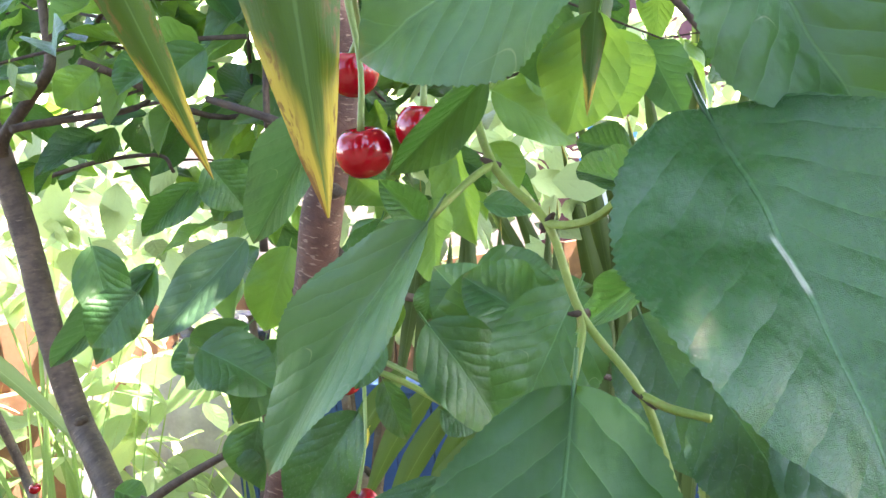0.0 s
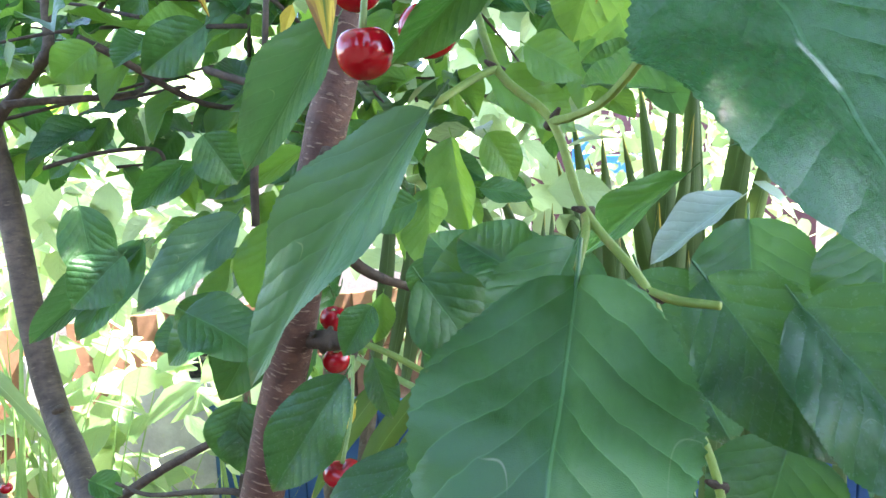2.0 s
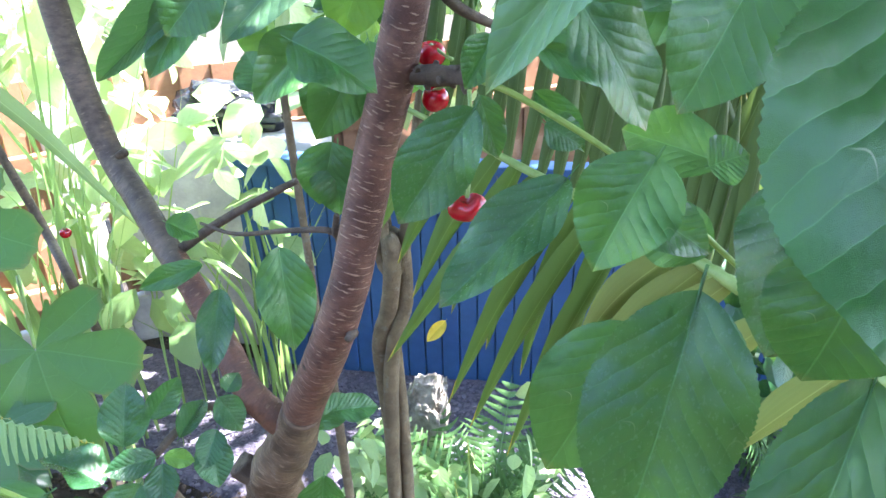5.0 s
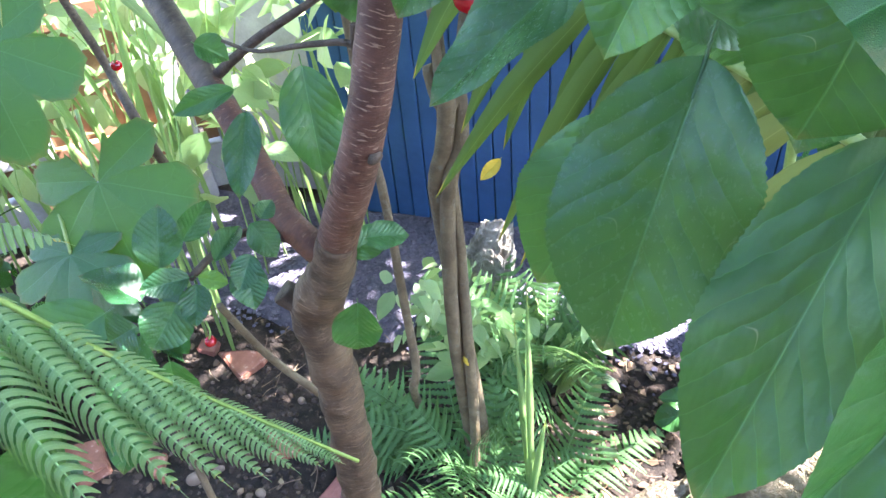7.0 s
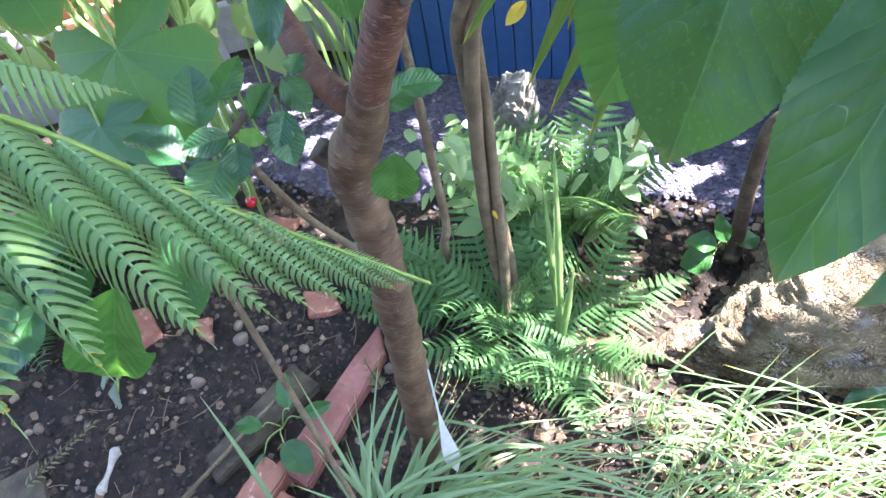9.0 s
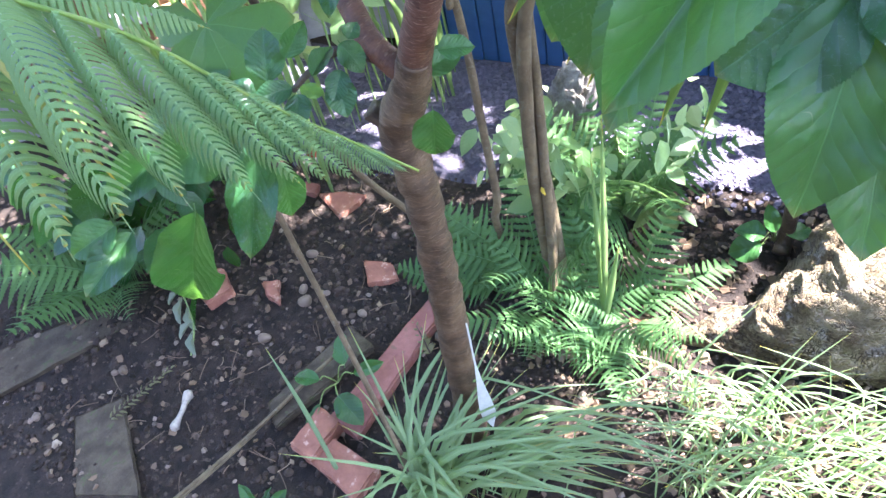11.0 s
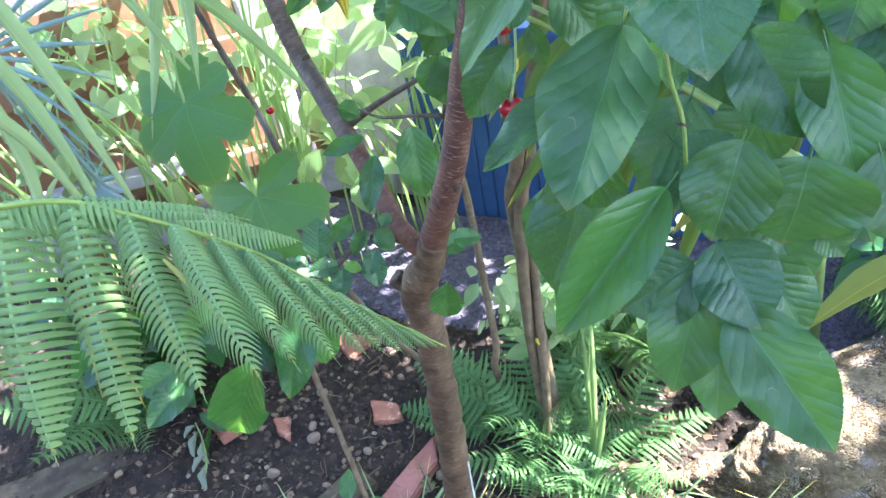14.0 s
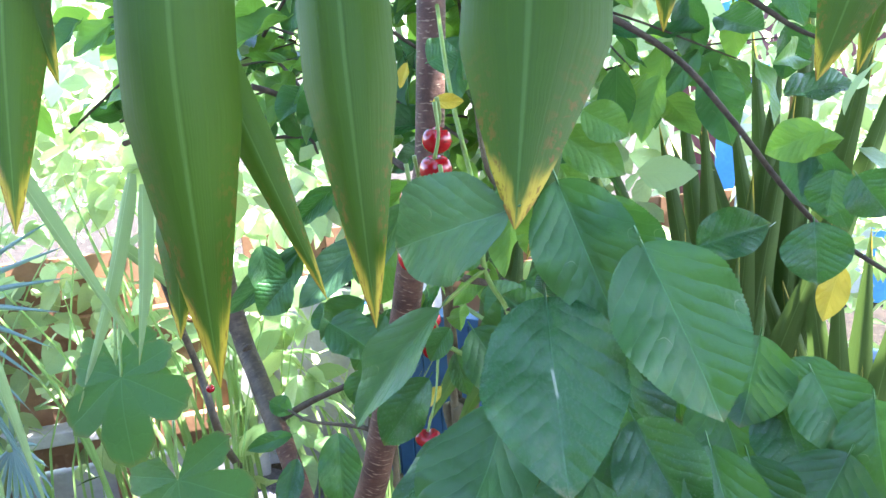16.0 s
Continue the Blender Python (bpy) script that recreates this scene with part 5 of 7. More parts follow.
def frond_mesh(name, pairs=15, lobes=9, wide=0.30, seed=5):
    """A low fern frond of length 1 along y: pairs of narrow feathers with lobed rims on an arching midrib."""
    rng = random.Random(seed)
    verts, faces, uvs = [], [], []
    arch = lambda v: 0.36 * v * (1 - v) - 0.10 * v ** 3
    for i in range(pairs):
        v = 0.10 + 0.88 * i / pairs
        size = wide * float(np.interp(v, (0.1, 0.28, 0.5, 0.75, 1.0), (0.55, 1.0, 0.92, 0.55, 0.08))) * rng.uniform(0.9, 1.08)
        half = 0.40 * 0.88 / pairs
        for s in (-1, 1):
            o = len(verts)
            lift, sweep = rng.uniform(-0.10, 0.16), rng.uniform(0.22, 0.38)
            for k in range(2 * lobes + 1):
                f = k / (2 * lobes)
                w = half * (1 - f ** 1.6) ** 0.8 * (1.12 if k % 2 else 0.62) + 0.001
                x, y = s * size * f, v + sweep * size * f
                z = arch(v) + lift * size * f - 0.42 * size * f * f
                verts += [(x, y - w, z - 0.25 * w), (x, y, z), (x, y + w, z - 0.25 * w)]
                uvs += [(0.0, 0.6 * f), (0.5, 0.6 * f), (1.0, 0.6 * f)]
            for k in range(2 * lobes):
                for j in range(2):
                    a = o + k * 3 + j
                    faces.append((a, a + 1, a + 4, a + 3) if s > 0 else (a + 3, a + 4, a + 1, a))
    o = len(verts)
    for i in range(13):
        v = i / 12
        for a in range(4):
            r = 0.010 * (1.08 - v)
            verts.append((r * math.cos(a * 1.571), v, r * math.sin(a * 1.571) + arch(v)))
            uvs.append((0.5, 0.3))
    for i in range(12):
        for a in range(4):
            p, q = o + i * 4 + a, o + i * 4 + (a + 1) % 4
            faces.append((p, q, q + 4, p + 4))
    return mesh_from(name, verts, faces, uvs)


PINNA, LOW_FROND = pinna_mesh("pinna"), frond_mesh("frond")
PINNA.materials.append(FERN)


def blade_pose(base, tip, width, facing, roll=0.0, deep=None):
    b, d, x, z, size = frame_of(base, tip, facing, roll)
    return Matrix.Translation(b) @ Matrix((x, d, z)).transposed().to_4x4() @ Matrix.Diagonal((width, size, deep or size, 1))


def tree_fern_frond(label, line, feathers):
    """An arching frond: midrib along line, a hanging feather from each foot to its tip, and another row beyond."""
    frond = thing("fern_frond", label, "fern", "tree fern fronds", at=line[0])
    tube("rachis", line, (0.0020, 0.0016, 0.0012, 0.0006), TWIG_GREEN, frond, "green hairy midrib", 40, 8)
    along = (Vector(line[-1]) - Vector(line[0])).normalized()
    for i, (foot, tip) in enumerate(feathers):
        foot, tip = Vector(foot), Vector(tip)
        size = (tip - foot).length
        piece("pinna", PINNA, None, frond, m=blade_pose(foot, tip, size * float(np.interp(i, (3, 5), (1.0, 0.72))) * (1 + 0.08 * math.sin(i * 2.3)), (0.62, -0.50, 0.60), 6 * math.sin(i * 1.7), size))
        if i > 4:
            continue
        far = foot + (along * 0.75 + Vector((0.0, 0.5, -0.22 - 0.06 * i))).normalized() * size * 0.7
        piece("pinna", PINNA, None, frond, m=blade_pose(foot + Vector((0.002, 0.004, 0)), far, size * 0.5, (0, -0.1, 1), 6 * math.cos(i * 2.1), size * 0.5))
    return frond


tree_fern_frond(
    "large arching tree fern frond, bright green, hanging from one side",
    [(-0.195, 0.194, 1.181), (-0.142, 0.247, 1.184), (-0.085, 0.284, 1.179), (-0.047, 0.305, 1.157), (0.017, 0.315, 1.135), (0.051, 0.320, 1.117), (0.088, 0.323, 1.092), (0.158, 0.329, 1.054)],
    [
        ((-0.152, 0.238, 1.185), (-0.150, 0.154, 1.027)),
        ((-0.120, 0.267, 1.182), (-0.101, 0.193, 1.011)),
        ((-0.075, 0.286, 1.173), (-0.039, 0.215, 1.023)),
        ((-0.049, 0.303, 1.158), (0.019, 0.242, 1.058)),
        ((-0.019, 0.309, 1.149), (0.084, 0.238, 1.097)),
        ((0.006, 0.314, 1.138), (0.095, 0.258, 1.091)),
        ((0.030, 0.316, 1.129), (0.105, 0.282, 1.073)),
        ((0.050, 0.319, 1.117), (0.115, 0.300, 1.063)),
        ((0.068, 0.322, 1.105), (0.123, 0.309, 1.058)),
        ((0.084, 0.323, 1.094), (0.133, 0.315, 1.056)),
        ((0.100, 0.325, 1.085), (0.141, 0.320, 1.055)),
        ((0.114, 0.326, 1.076), (0.148, 0.324, 1.054)),
        ((0.129, 0.327, 1.068), (0.154, 0.327, 1.054)),
    ],
)
second_frond = tree_fern_frond(
    "second tree fern frond, bright green with yellow tips",
    [(-0.360, 0.281, 1.236), (-0.293, 0.274, 1.190), (-0.243, 0.274, 1.154), (-0.202, 0.271, 1.119)],
    [
        ((-0.323, 0.277, 1.216), (-0.255, 0.192, 1.024)),
        ((-0.291, 0.274, 1.185), (-0.215, 0.204, 1.009)),
        ((-0.260, 0.273, 1.164), (-0.185, 0.231, 1.014)),
        ((-0.232, 0.273, 1.143), (-0.167, 0.244, 1.031)),
        ((-0.211, 0.271, 1.123), (-0.172, 0.253, 1.059)),
    ],
)


for pts in ([(-0.077, 0.262, 1.130), (-0.108, 0.262, 1.060), (-0.148, 0.266, 0.976)], [(-0.088, 0.268, 1.130), (-0.089, 0.266, 1.045), (-0.101, 0.268, 0.973)], [(-0.026, 0.275, 1.120), (-0.021, 0.268, 1.075), (-0.016, 0.268, 1.043)], [(-0.012, 0.285, 1.140), (0.030, 0.270, 1.118), (0.045, 0.268, 1.081)]):
    piece("dry_pinna", strap_mesh("dry_pinna", pts, 0.0042, 0.6, n=16, facing=(0.3, -0.8, 0.4), shoulder=0.1), DRY_PINNA, second_frond, "shrivelled yellow-brown hanging pinna")


def ground_fern(centre, count, size, seed, label, lean=(0, 0), rises=(0.2, 1.6), turn=(0, 360)):
    """Fronds that spring from one foot and arch outwards."""
    fern = thing("fern", label, "fern", "low ferns", at=centre)
    rng = random.Random(seed)
    me = LOW_FROND.copy()
    me.materials.clear()
    me.materials.append(FERN_LOW)
    for i in range(count):
        a = radians(turn[0] + (turn[1] - turn[0]) * (i + rng.uniform(-0.3, 0.3)) / count)
        s = size * rng.uniform(0.7, 1.2)
        way = Vector((math.cos(a) + lean[0], math.sin(a) + lean[1], rng.uniform(*rises))).normalized()
        b = Vector(centre) + Vector((math.cos(a), math.sin(a), 0)) * rng.uniform(0.005, 0.04)
        piece("frond", me, None, fern, m=blade_pose(b, b + way * s, s * rng.uniform(0.85, 1.1), (-way.x * 0.5, -0.3 - way.y * 0.5, 0.9), rng.uniform(-30, 30), s * rng.uniform(0.6, 1.2)))
    return fern


ground_fern((0.02, 0.93, 0.0), 10, 0.23, 3, "fresh green fern clump at the foot of the shrub", (0.05, -0.25))
ground_fern((0.14, 0.97, 0.0), 8, 0.22, 4, "fresh green fern clump at the foot of the shrub", (0.1, -0.2), (0.0, 1.4))
ground_fern((-0.06, 1.04, 0.0), 9, 0.26, 12, "upright green fern behind the cherry trunk", (0.0, -0.1), (0.6, 2.2))
ground_fern((-0.12, 1.00, 0.0), 5, 0.24, 5, "pale green fern fronds reaching past the trunk", (-0.5, -0.1), (0.15, 0.6), (130, 230))
ground_fern((0.06, 1.30, 0.0), 14, 0.30, 6, "fern clump in bright sun near the blue wall", (0, -0.1), (0.5, 2.0))
ground_fern((0.75, 1.55, 0.0), 12, 0.26, 8, "fern clump in bright sun near the blue wall")
ground_fern((-1.12, 0.80, 0.0), 13, 0.30, 7, "blue-green fern in deep shade", (0.3, -0.3))


# ---------------------------------------------------------------- feather palm by the shed
def feather_palm():
    palm = thing("feather_palm", "feather palm frond with long folded dark green blades", "palm", at=(0.246, 0.856, 0.985))
    line = [(0.004, 0.957, 1.062), (0.089, 0.926, 1.034), (0.172, 0.895, 1.005), (0.246, 0.856, 0.985), (0.320, 0.816, 0.962), (0.369, 0.775, 0.948), (0.490, 0.723, 0.891), (0.585, 0.675, 0.862)]
    tube("rachis", line, (0.003, 0.0055, 0.007, 0.008), STALK, palm, "green midrib", 40, 8)
    pts = smooth_path(line, 62)
    for q, tip in (((0.064, 0.935, 1.042), (-0.004, 0.840, 0.932)), ((0.130, 0.911, 1.020), (0.043, 0.840, 0.874)), ((0.176, 0.893, 1.004), (0.018, 0.810, 0.808)), ((0.210, 0.875, 0.995), (0.086, 0.810, 0.757)), ((0.241, 0.859, 0.986), (0.112, 0.800, 0.733)), ((0.269, 0.843, 0.978), (0.155, 0.790, 0.705)), ((0.298, 0.828, 0.969), (0.203, 0.770, 0.710)), ((0.325, 0.812, 0.961), (0.252, 0.750, 0.725)), ((0.102, 0.921, 1.029), (0.021, 0.870, 0.901)), ((0.153, 0.902, 1.012), (0.081, 0.870, 0.839)), ((0.193, 0.884, 0.999), (0.121, 0.870, 0.792)), ((0.225, 0.867, 0.991), (0.163, 0.860, 0.766)), ((0.256, 0.850, 0.982), (0.209, 0.840, 0.757))):
        q, tip = Vector(q), Vector(tip)
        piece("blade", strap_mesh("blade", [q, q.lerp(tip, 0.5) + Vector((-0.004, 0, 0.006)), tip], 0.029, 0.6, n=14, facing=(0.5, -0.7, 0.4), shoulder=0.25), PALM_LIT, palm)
    for i in range(27):
        q = pts[4 + 2 * i]
        if i > 14 and i % 2:
            piece("blade", strap_mesh("blade", [q, q + Vector((-0.055, -0.015, -0.050)), q + Vector((-0.105 + 0.015 * math.sin(i), -0.03, -0.115))], 0.036, 0.5, n=12, facing=(0.3, -0.8, 0.4), shoulder=0.3), PALM_OLIVE, palm)
        up = q + Vector((0.02 + 0.01 * math.sin(i * 2.2), 0.05, 0.20 + 0.05 * math.cos(i * 1.3)))
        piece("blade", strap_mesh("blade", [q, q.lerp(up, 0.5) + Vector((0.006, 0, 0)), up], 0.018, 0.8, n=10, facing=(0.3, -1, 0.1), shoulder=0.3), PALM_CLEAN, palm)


feather_palm()


def fan_palm(name, label, hub, tips, width, material, root=None):
    palm = thing(name, label, "palm", at=hub)
    for k, tip in enumerate(tips):
        h, t = Vector(hub), Vector(tip)
        mid = h.lerp(t, 0.5) + Vector((0, 0, 0.02 * (t - h).length))
        piece("blade", strap_mesh("blade", [h, mid, t], width, 0.7, n=12, facing=(0.2 * math.sin(k * 2.0), -1, 0.25), shoulder=0.5), material, palm)
    if root:
        tube("stalk", [root, Vector(root).lerp(Vector(hub), 0.6), hub], (0.012, 0.008), STALK, palm)


rng = random.Random(11)
fan_palm("upright_palm", "upright palm with stiff dark green folded blades", (0.452, 1.350, 0.728), [(0.343, 1.350, 1.303), (0.452, 1.350, 1.429), (0.454, 1.400, 1.536), (0.290, 1.380, 1.267), (0.247, 1.400, 1.229), (0.544, 1.350, 1.381), (0.555, 1.400, 1.502), (0.601, 1.360, 1.415), (0.371, 1.420, 1.412)], 0.045, PALM_CLEAN, (0.525, 1.454, 0.000))
fan_palm("upright_palm", "upright palm with stiff dark green folded blades", (0.369, 1.250, 0.616), [(0.243, 1.250, 1.274), (0.308, 1.250, 1.309), (0.383, 1.200, 1.208), (0.416, 1.300, 1.403), (0.141, 1.300, 1.257), (0.092, 1.300, 1.267), (0.492, 1.200, 1.137), (0.435, 1.250, 1.325), (0.264, 1.320, 1.347)], 0.05, PALM_CLEAN)
fan_palm("upright_palm", "upright palm with stiff dark green folded blades", (0.556, 1.220, 0.573), [(0.459, 1.220, 1.121), (0.504, 1.200, 1.087), (0.545, 1.220, 1.126), (0.592, 1.200, 1.060), (0.436, 1.240, 1.031), (0.393, 1.260, 1.068)], 0.045, PALM_CLEAN)
fan_palm("blue_fan_palm", "blue-grey fan palm leaf with narrow spread blades", (-0.793, 0.715, 1.074), [tuple(Vector((-0.793, 0.715, 1.074)) + Vector((0.30 * math.cos(a), 0.06 * math.sin(3 * a), 0.30 * math.sin(a)))) for a in np.linspace(-1.7, 0.5, 16)], 0.010, BLUE_PALM, (-0.943, 0.417, 0.717))
fan_palm("blue_fan_palm", "small blue-grey fan palm leaf low in the shade", (-0.764, 0.772, 0.799), [tuple(Vector((-0.764, 0.772, 0.799)) + Vector((0.16 * math.cos(a), -0.05, 0.16 * math.sin(a)))) for a in np.linspace(-2.4, 0.9, 14)], 0.011, BLUE_PALM, (-1.790, 1.295, 0.000))
fan_palm("grass_seedling", "bright green palm seedling with upright blades", (0.095, 0.949, 0.000), [(0.070, 1.048, 0.487), (0.114, 0.989, 0.221), (0.080, 1.008, 0.240), (0.042, 1.073, 0.372)], 0.016, REED)


# ---------------------------------------------------------------- reeds and grass
def blades_mesh(name, roots, reach, width, seed, lean=(0, 0, 1), bend=0.5):
    """Many arching blades as one mesh; roots(rng) gives a foot, reach a range of lengths."""
    rng = random.Random(seed)
    parts = []
    for foot in roots(rng):
        size = rng.uniform(*reach)
        a = rng.uniform(0, 2 * math.pi)
        out = Vector((math.cos(a), math.sin(a), 0)) * bend + Vector(lean)
        p0 = Vector(foot)
        p1 = p0 + (Vector((0, 0, 1)) + out * 0.35).normalized() * size * 0.5
        p2 = p1 + (out * 0.9 + Vector((0, 0, 0.35 - 0.7 * bend))).normalized() * size * 0.5
        f = Vector((-out.x, -out.y - 0.4, 0.7))
        parts.append(bits_of(strap_mesh("b", [p0, p1, p2], width * rng.uniform(0.6, 1.2), 0.35, n=8, facing=f, shoulder=0.1)))
    return join_meshes(name, parts)


def clump(cx, cy, r, n):
    return lambda rng: [(cx + rng.gauss(0, r), cy + rng.gauss(0, r), -0.01) for _ in range(n)]


def patch(x0, x1, y0, y1, n):
    return lambda rng: [(rng.uniform(x0, x1), rng.uniform(y0, y1), -0.01) for _ in range(n)]


tagged(piece("grass_clump", blades_mesh("grass_clump", clump(-0.115, 0.50, 0.024, 64), (0.24, 0.46), 0.0118, 21, (0.25, 0.15, 0.3), 0.55), BLADE), "grey-green tufted grass with pale edges beside the trunk", "grass", kind="stuff")
tagged(piece("grass_clump", blades_mesh("grass_clump", clump(-0.02, 0.56, 0.035, 38), (0.20, 0.40), 0.0095, 22, (0.8, 0.25, 0.0), 0.3), BLADE), "grey-green tufted grass with pale edges beside the trunk", "grass", kind="stuff")
tagged(piece("grass_clump", blades_mesh("grass_clump", clump(0.0, 0.58, 0.05, 20), (0.34, 0.56), 0.0075, 29, (0.95, 0.10, 0.1), 0.30), BLADE), "long arching grey-green grass blades beside the trunk", "grass", kind="stuff")
for seed, lean in ((23, (0.75, -0.15, -0.1)), (27, (-0.55, -0.3, 0.0)), (28, (0.2, -0.2, 0.3))):
    tagged(piece("grass", blades_mesh("grass", patch(0.25, 0.80, 0.60, 0.86, 110), (0.14, 0.36), 0.0048, seed, lean, 0.38), BLADE), "sunlit thin grass lying over the soil", "grass", kind="stuff")
tagged(piece("reeds", blades_mesh("reeds", patch(-1.25, -0.68, 1.15, 1.5, 48), (0.7, 1.35), 0.015, 24, (0.05, -0.1, 0.6), 0.28), REED), "tall yellow-green strappy reeds in the sun", "reeds", kind="stuff")
tagged(piece("reeds", blades_mesh("reeds", patch(-1.9, -1.2, 0.95, 1.35, 36), (0.7, 1.4), 0.015, 25, (0.25, -0.1, 0.6), 0.45), REED), "tall yellow-green strappy reeds in the sun", "reeds", kind="stuff")
tagged(piece("reeds", blades_mesh("reeds", patch(-0.75, -0.5, 1.55, 1.75, 26), (0.5, 0.9), 0.012, 26, (0.0, -0.1, 0.6), 0.4), REED), "tall yellow-green strappy reeds in the sun", "reeds", kind="stuff")
flax = thing("flax_plant", "long pale green strap leaves with light edges", "plant", at=(-0.95, 0.72, 0.75))
for a, b, c in (((-0.517, 0.571, 1.312), (-0.478, 0.592, 1.111), (-0.407, 0.577, 0.869)), ((-0.565, 0.565, 1.225), (-0.528, 0.588, 1.044), (-0.463, 0.560, 0.853)), ((-0.599, 0.574, 1.147), (-0.568, 0.555, 0.980), (-0.545, 0.488, 0.815)), ((-0.541, 0.717, 1.333), (-0.494, 0.744, 1.194), (-0.415, 0.775, 1.001)), ((-0.539, 0.480, 1.173), (-0.514, 0.544, 1.037), (-0.481, 0.561, 0.880)), ((-0.434, 0.828, 1.270), (-0.464, 0.777, 1.107), (-0.489, 0.706, 0.948)), ((-0.423, 0.835, 1.253), (-0.418, 0.800, 1.123), (-0.408, 0.754, 1.008)), ((-0.477, 0.822, 1.164), (-0.432, 0.904, 1.040), (-0.354, 0.961, 0.872))):
    piece("blade", strap_mesh("blade", [a, b, c], 0.024, 0.7, n=16, facing=(0.3, -1, 0.4), shoulder=0.1), FLAX, flax)


# ---------------------------------------------------------------- fig
def fig_leaf_mesh(name, lobes=5, seed=0):
    """A broad lobed leaf of length 1 along y, base at the origin, gently cupped."""
    verts, faces, uvs = [], [], []
    n, rings = 72, 7
    verts.append((0, 0.02, 0))
    uvs.append((0.5, 0.0))
    for k in range(1, rings + 1):
        for i in range(n + 1):
            a = math.pi * (-0.84 + 1.68 * i / n)
            axes = (-1.95, -0.98, 0.0, 0.98, 1.95)
            near = min(axes, key=lambda c: abs(c - a))
            off = (a - near) / 0.49
            peak = (0.66, 0.90, 1.08, 0.90, 0.66)[axes.index(near)]
            r = 0.92 * (0.62 * peak + 0.38 * peak * max(0.0, 1 - abs(off) ** 2.6) ** 0.8 + 0.018 * math.sin(a * 31) + 0.02 * math.sin(a * 9 + 1))
            f = k / rings
            x, y = math.sin(a) * r * f, math.cos(a) * r * f
            z = -0.16 * (x * x + y * y) + 0.03 * abs(off) * f + 0.012 * math.sin(7 * x + 5 * y)
            verts.append((x, y, z))
            uvs.append((0.5 + 0.5 * max(-1, min(1, off)) * f, f))
    for i in range(n):
        faces.append((0, 2 + i, 1 + i))
    for k in range(rings - 1):
        for i in range(n):
            a = 1 + k * (n + 1) + i
            faces.append((a, a + 1, a + n + 2, a + n + 1))
    return mesh_from(name, verts, faces, uvs)


fig = thing("fig_tree", "young fig with broad lobed green leaves", "tree", at=(-1.172, 1.770, 0.000))
tube("stem", [(-1.163, 1.772, 0.000), (-0.579, 1.073, 0.653), (-0.622, 1.084, 0.806), (-0.655, 1.081, 0.932), (-0.690, 1.086, 1.053)], (0.010, 0.008, 0.007, 0.006), YOUNG_BARK, fig, "dark thin stem", 24, 10, 0.08)
FIG = fig_leaf_mesh("leaf")
FIG.materials.append(FIG_LEAF)
for b, t, w, face in (((-0.400, 0.775, 0.809), (-0.334, 0.704, 0.700), 0.17, (0.1, -0.9, 0.5)), ((-0.512, 0.803, 0.974), (-0.470, 0.743, 0.849), 0.13, (0.2, -1, 0.2)), ((-0.431, 0.740, 0.995), (-0.392, 0.685, 0.891), 0.14, (0.3, -1, 0.2)), ((-0.430, 0.718, 0.736), (-0.409, 0.644, 0.682), 0.13, (0, -0.8, 0.6))):
    piece("leaf", FIG, None, fig, m=blade_pose(b, t, w * 0.95, face))
    back = Vector(b) + Vector((-0.05, 0.06, 0.06))
    tube("leaf_stalk", [back, Vector(b).lerp(back, 0.4), b], (0.0025, 0.002), STALK, fig, "", 8, 6)


# ---------------------------------------------------------------- leaf masses
def simple_leaf(rng, size):
    """A cheap pointed leaf, creased along the middle, as verts, faces, uvs."""
    w = size * rng.uniform(0.26, 0.34)
    rows = ((0.0, 0.03), (0.22, 0.8), (0.5, 1.0), (0.78, 0.62), (1.0, 0.03))
    sag = rng.uniform(0.05, 0.35)
    verts, uvs = [], []
    for v, k in rows:
        z = -sag * v * v * size
        for s in (-1, 0, 1):
            verts.append(Vector((s * w * k, v * size, z + (0.22 * w * k if s else 0))))
            uvs.append((0.5 + 0.5 * s * k, v))
    faces = []
    for i in range(4):
        for j in range(2):
            a = i * 3 + j
            faces.append((a, a + 1, a + 4, a + 3))
    return verts, faces, uvs


def leaf_mass(name, label, material, count, place, size, seed, category="foliage"):
    """A crown of many separate leaves; place(rng) gives a point."""
    rng = random.Random(seed)
    parts = []
    for _ in range(count):
        p = place(rng)
        e = Euler((rng.gauss(-0.5, 0.5), rng.gauss(0, 0.5), rng.uniform(0, 6.3)))
        parts.append(moved(simple_leaf(rng, rng.uniform(*size)), Matrix.Translation(p) @ e.to_matrix().to_4x4()))
    return tagged(piece(name, join_meshes(name, parts), material), label, category, kind="stuff")


def in_box(x0, x1, y0, y1, z0, z1, lumps=2.2, keep=0.0, gaps=()):
    """Points in a box, gathered into loose lumps with gaps."""
    def place(rng):
        while True:
            p = Vector((rng.uniform(x0, x1), rng.uniform(y0, y1), rng.uniform(z0, z1)))
            if noise.noise(p * lumps) > keep and all(math.hypot(p.x - gx, p.y - gy) > gr for gx, gy, gr in gaps):
                return p
    return place


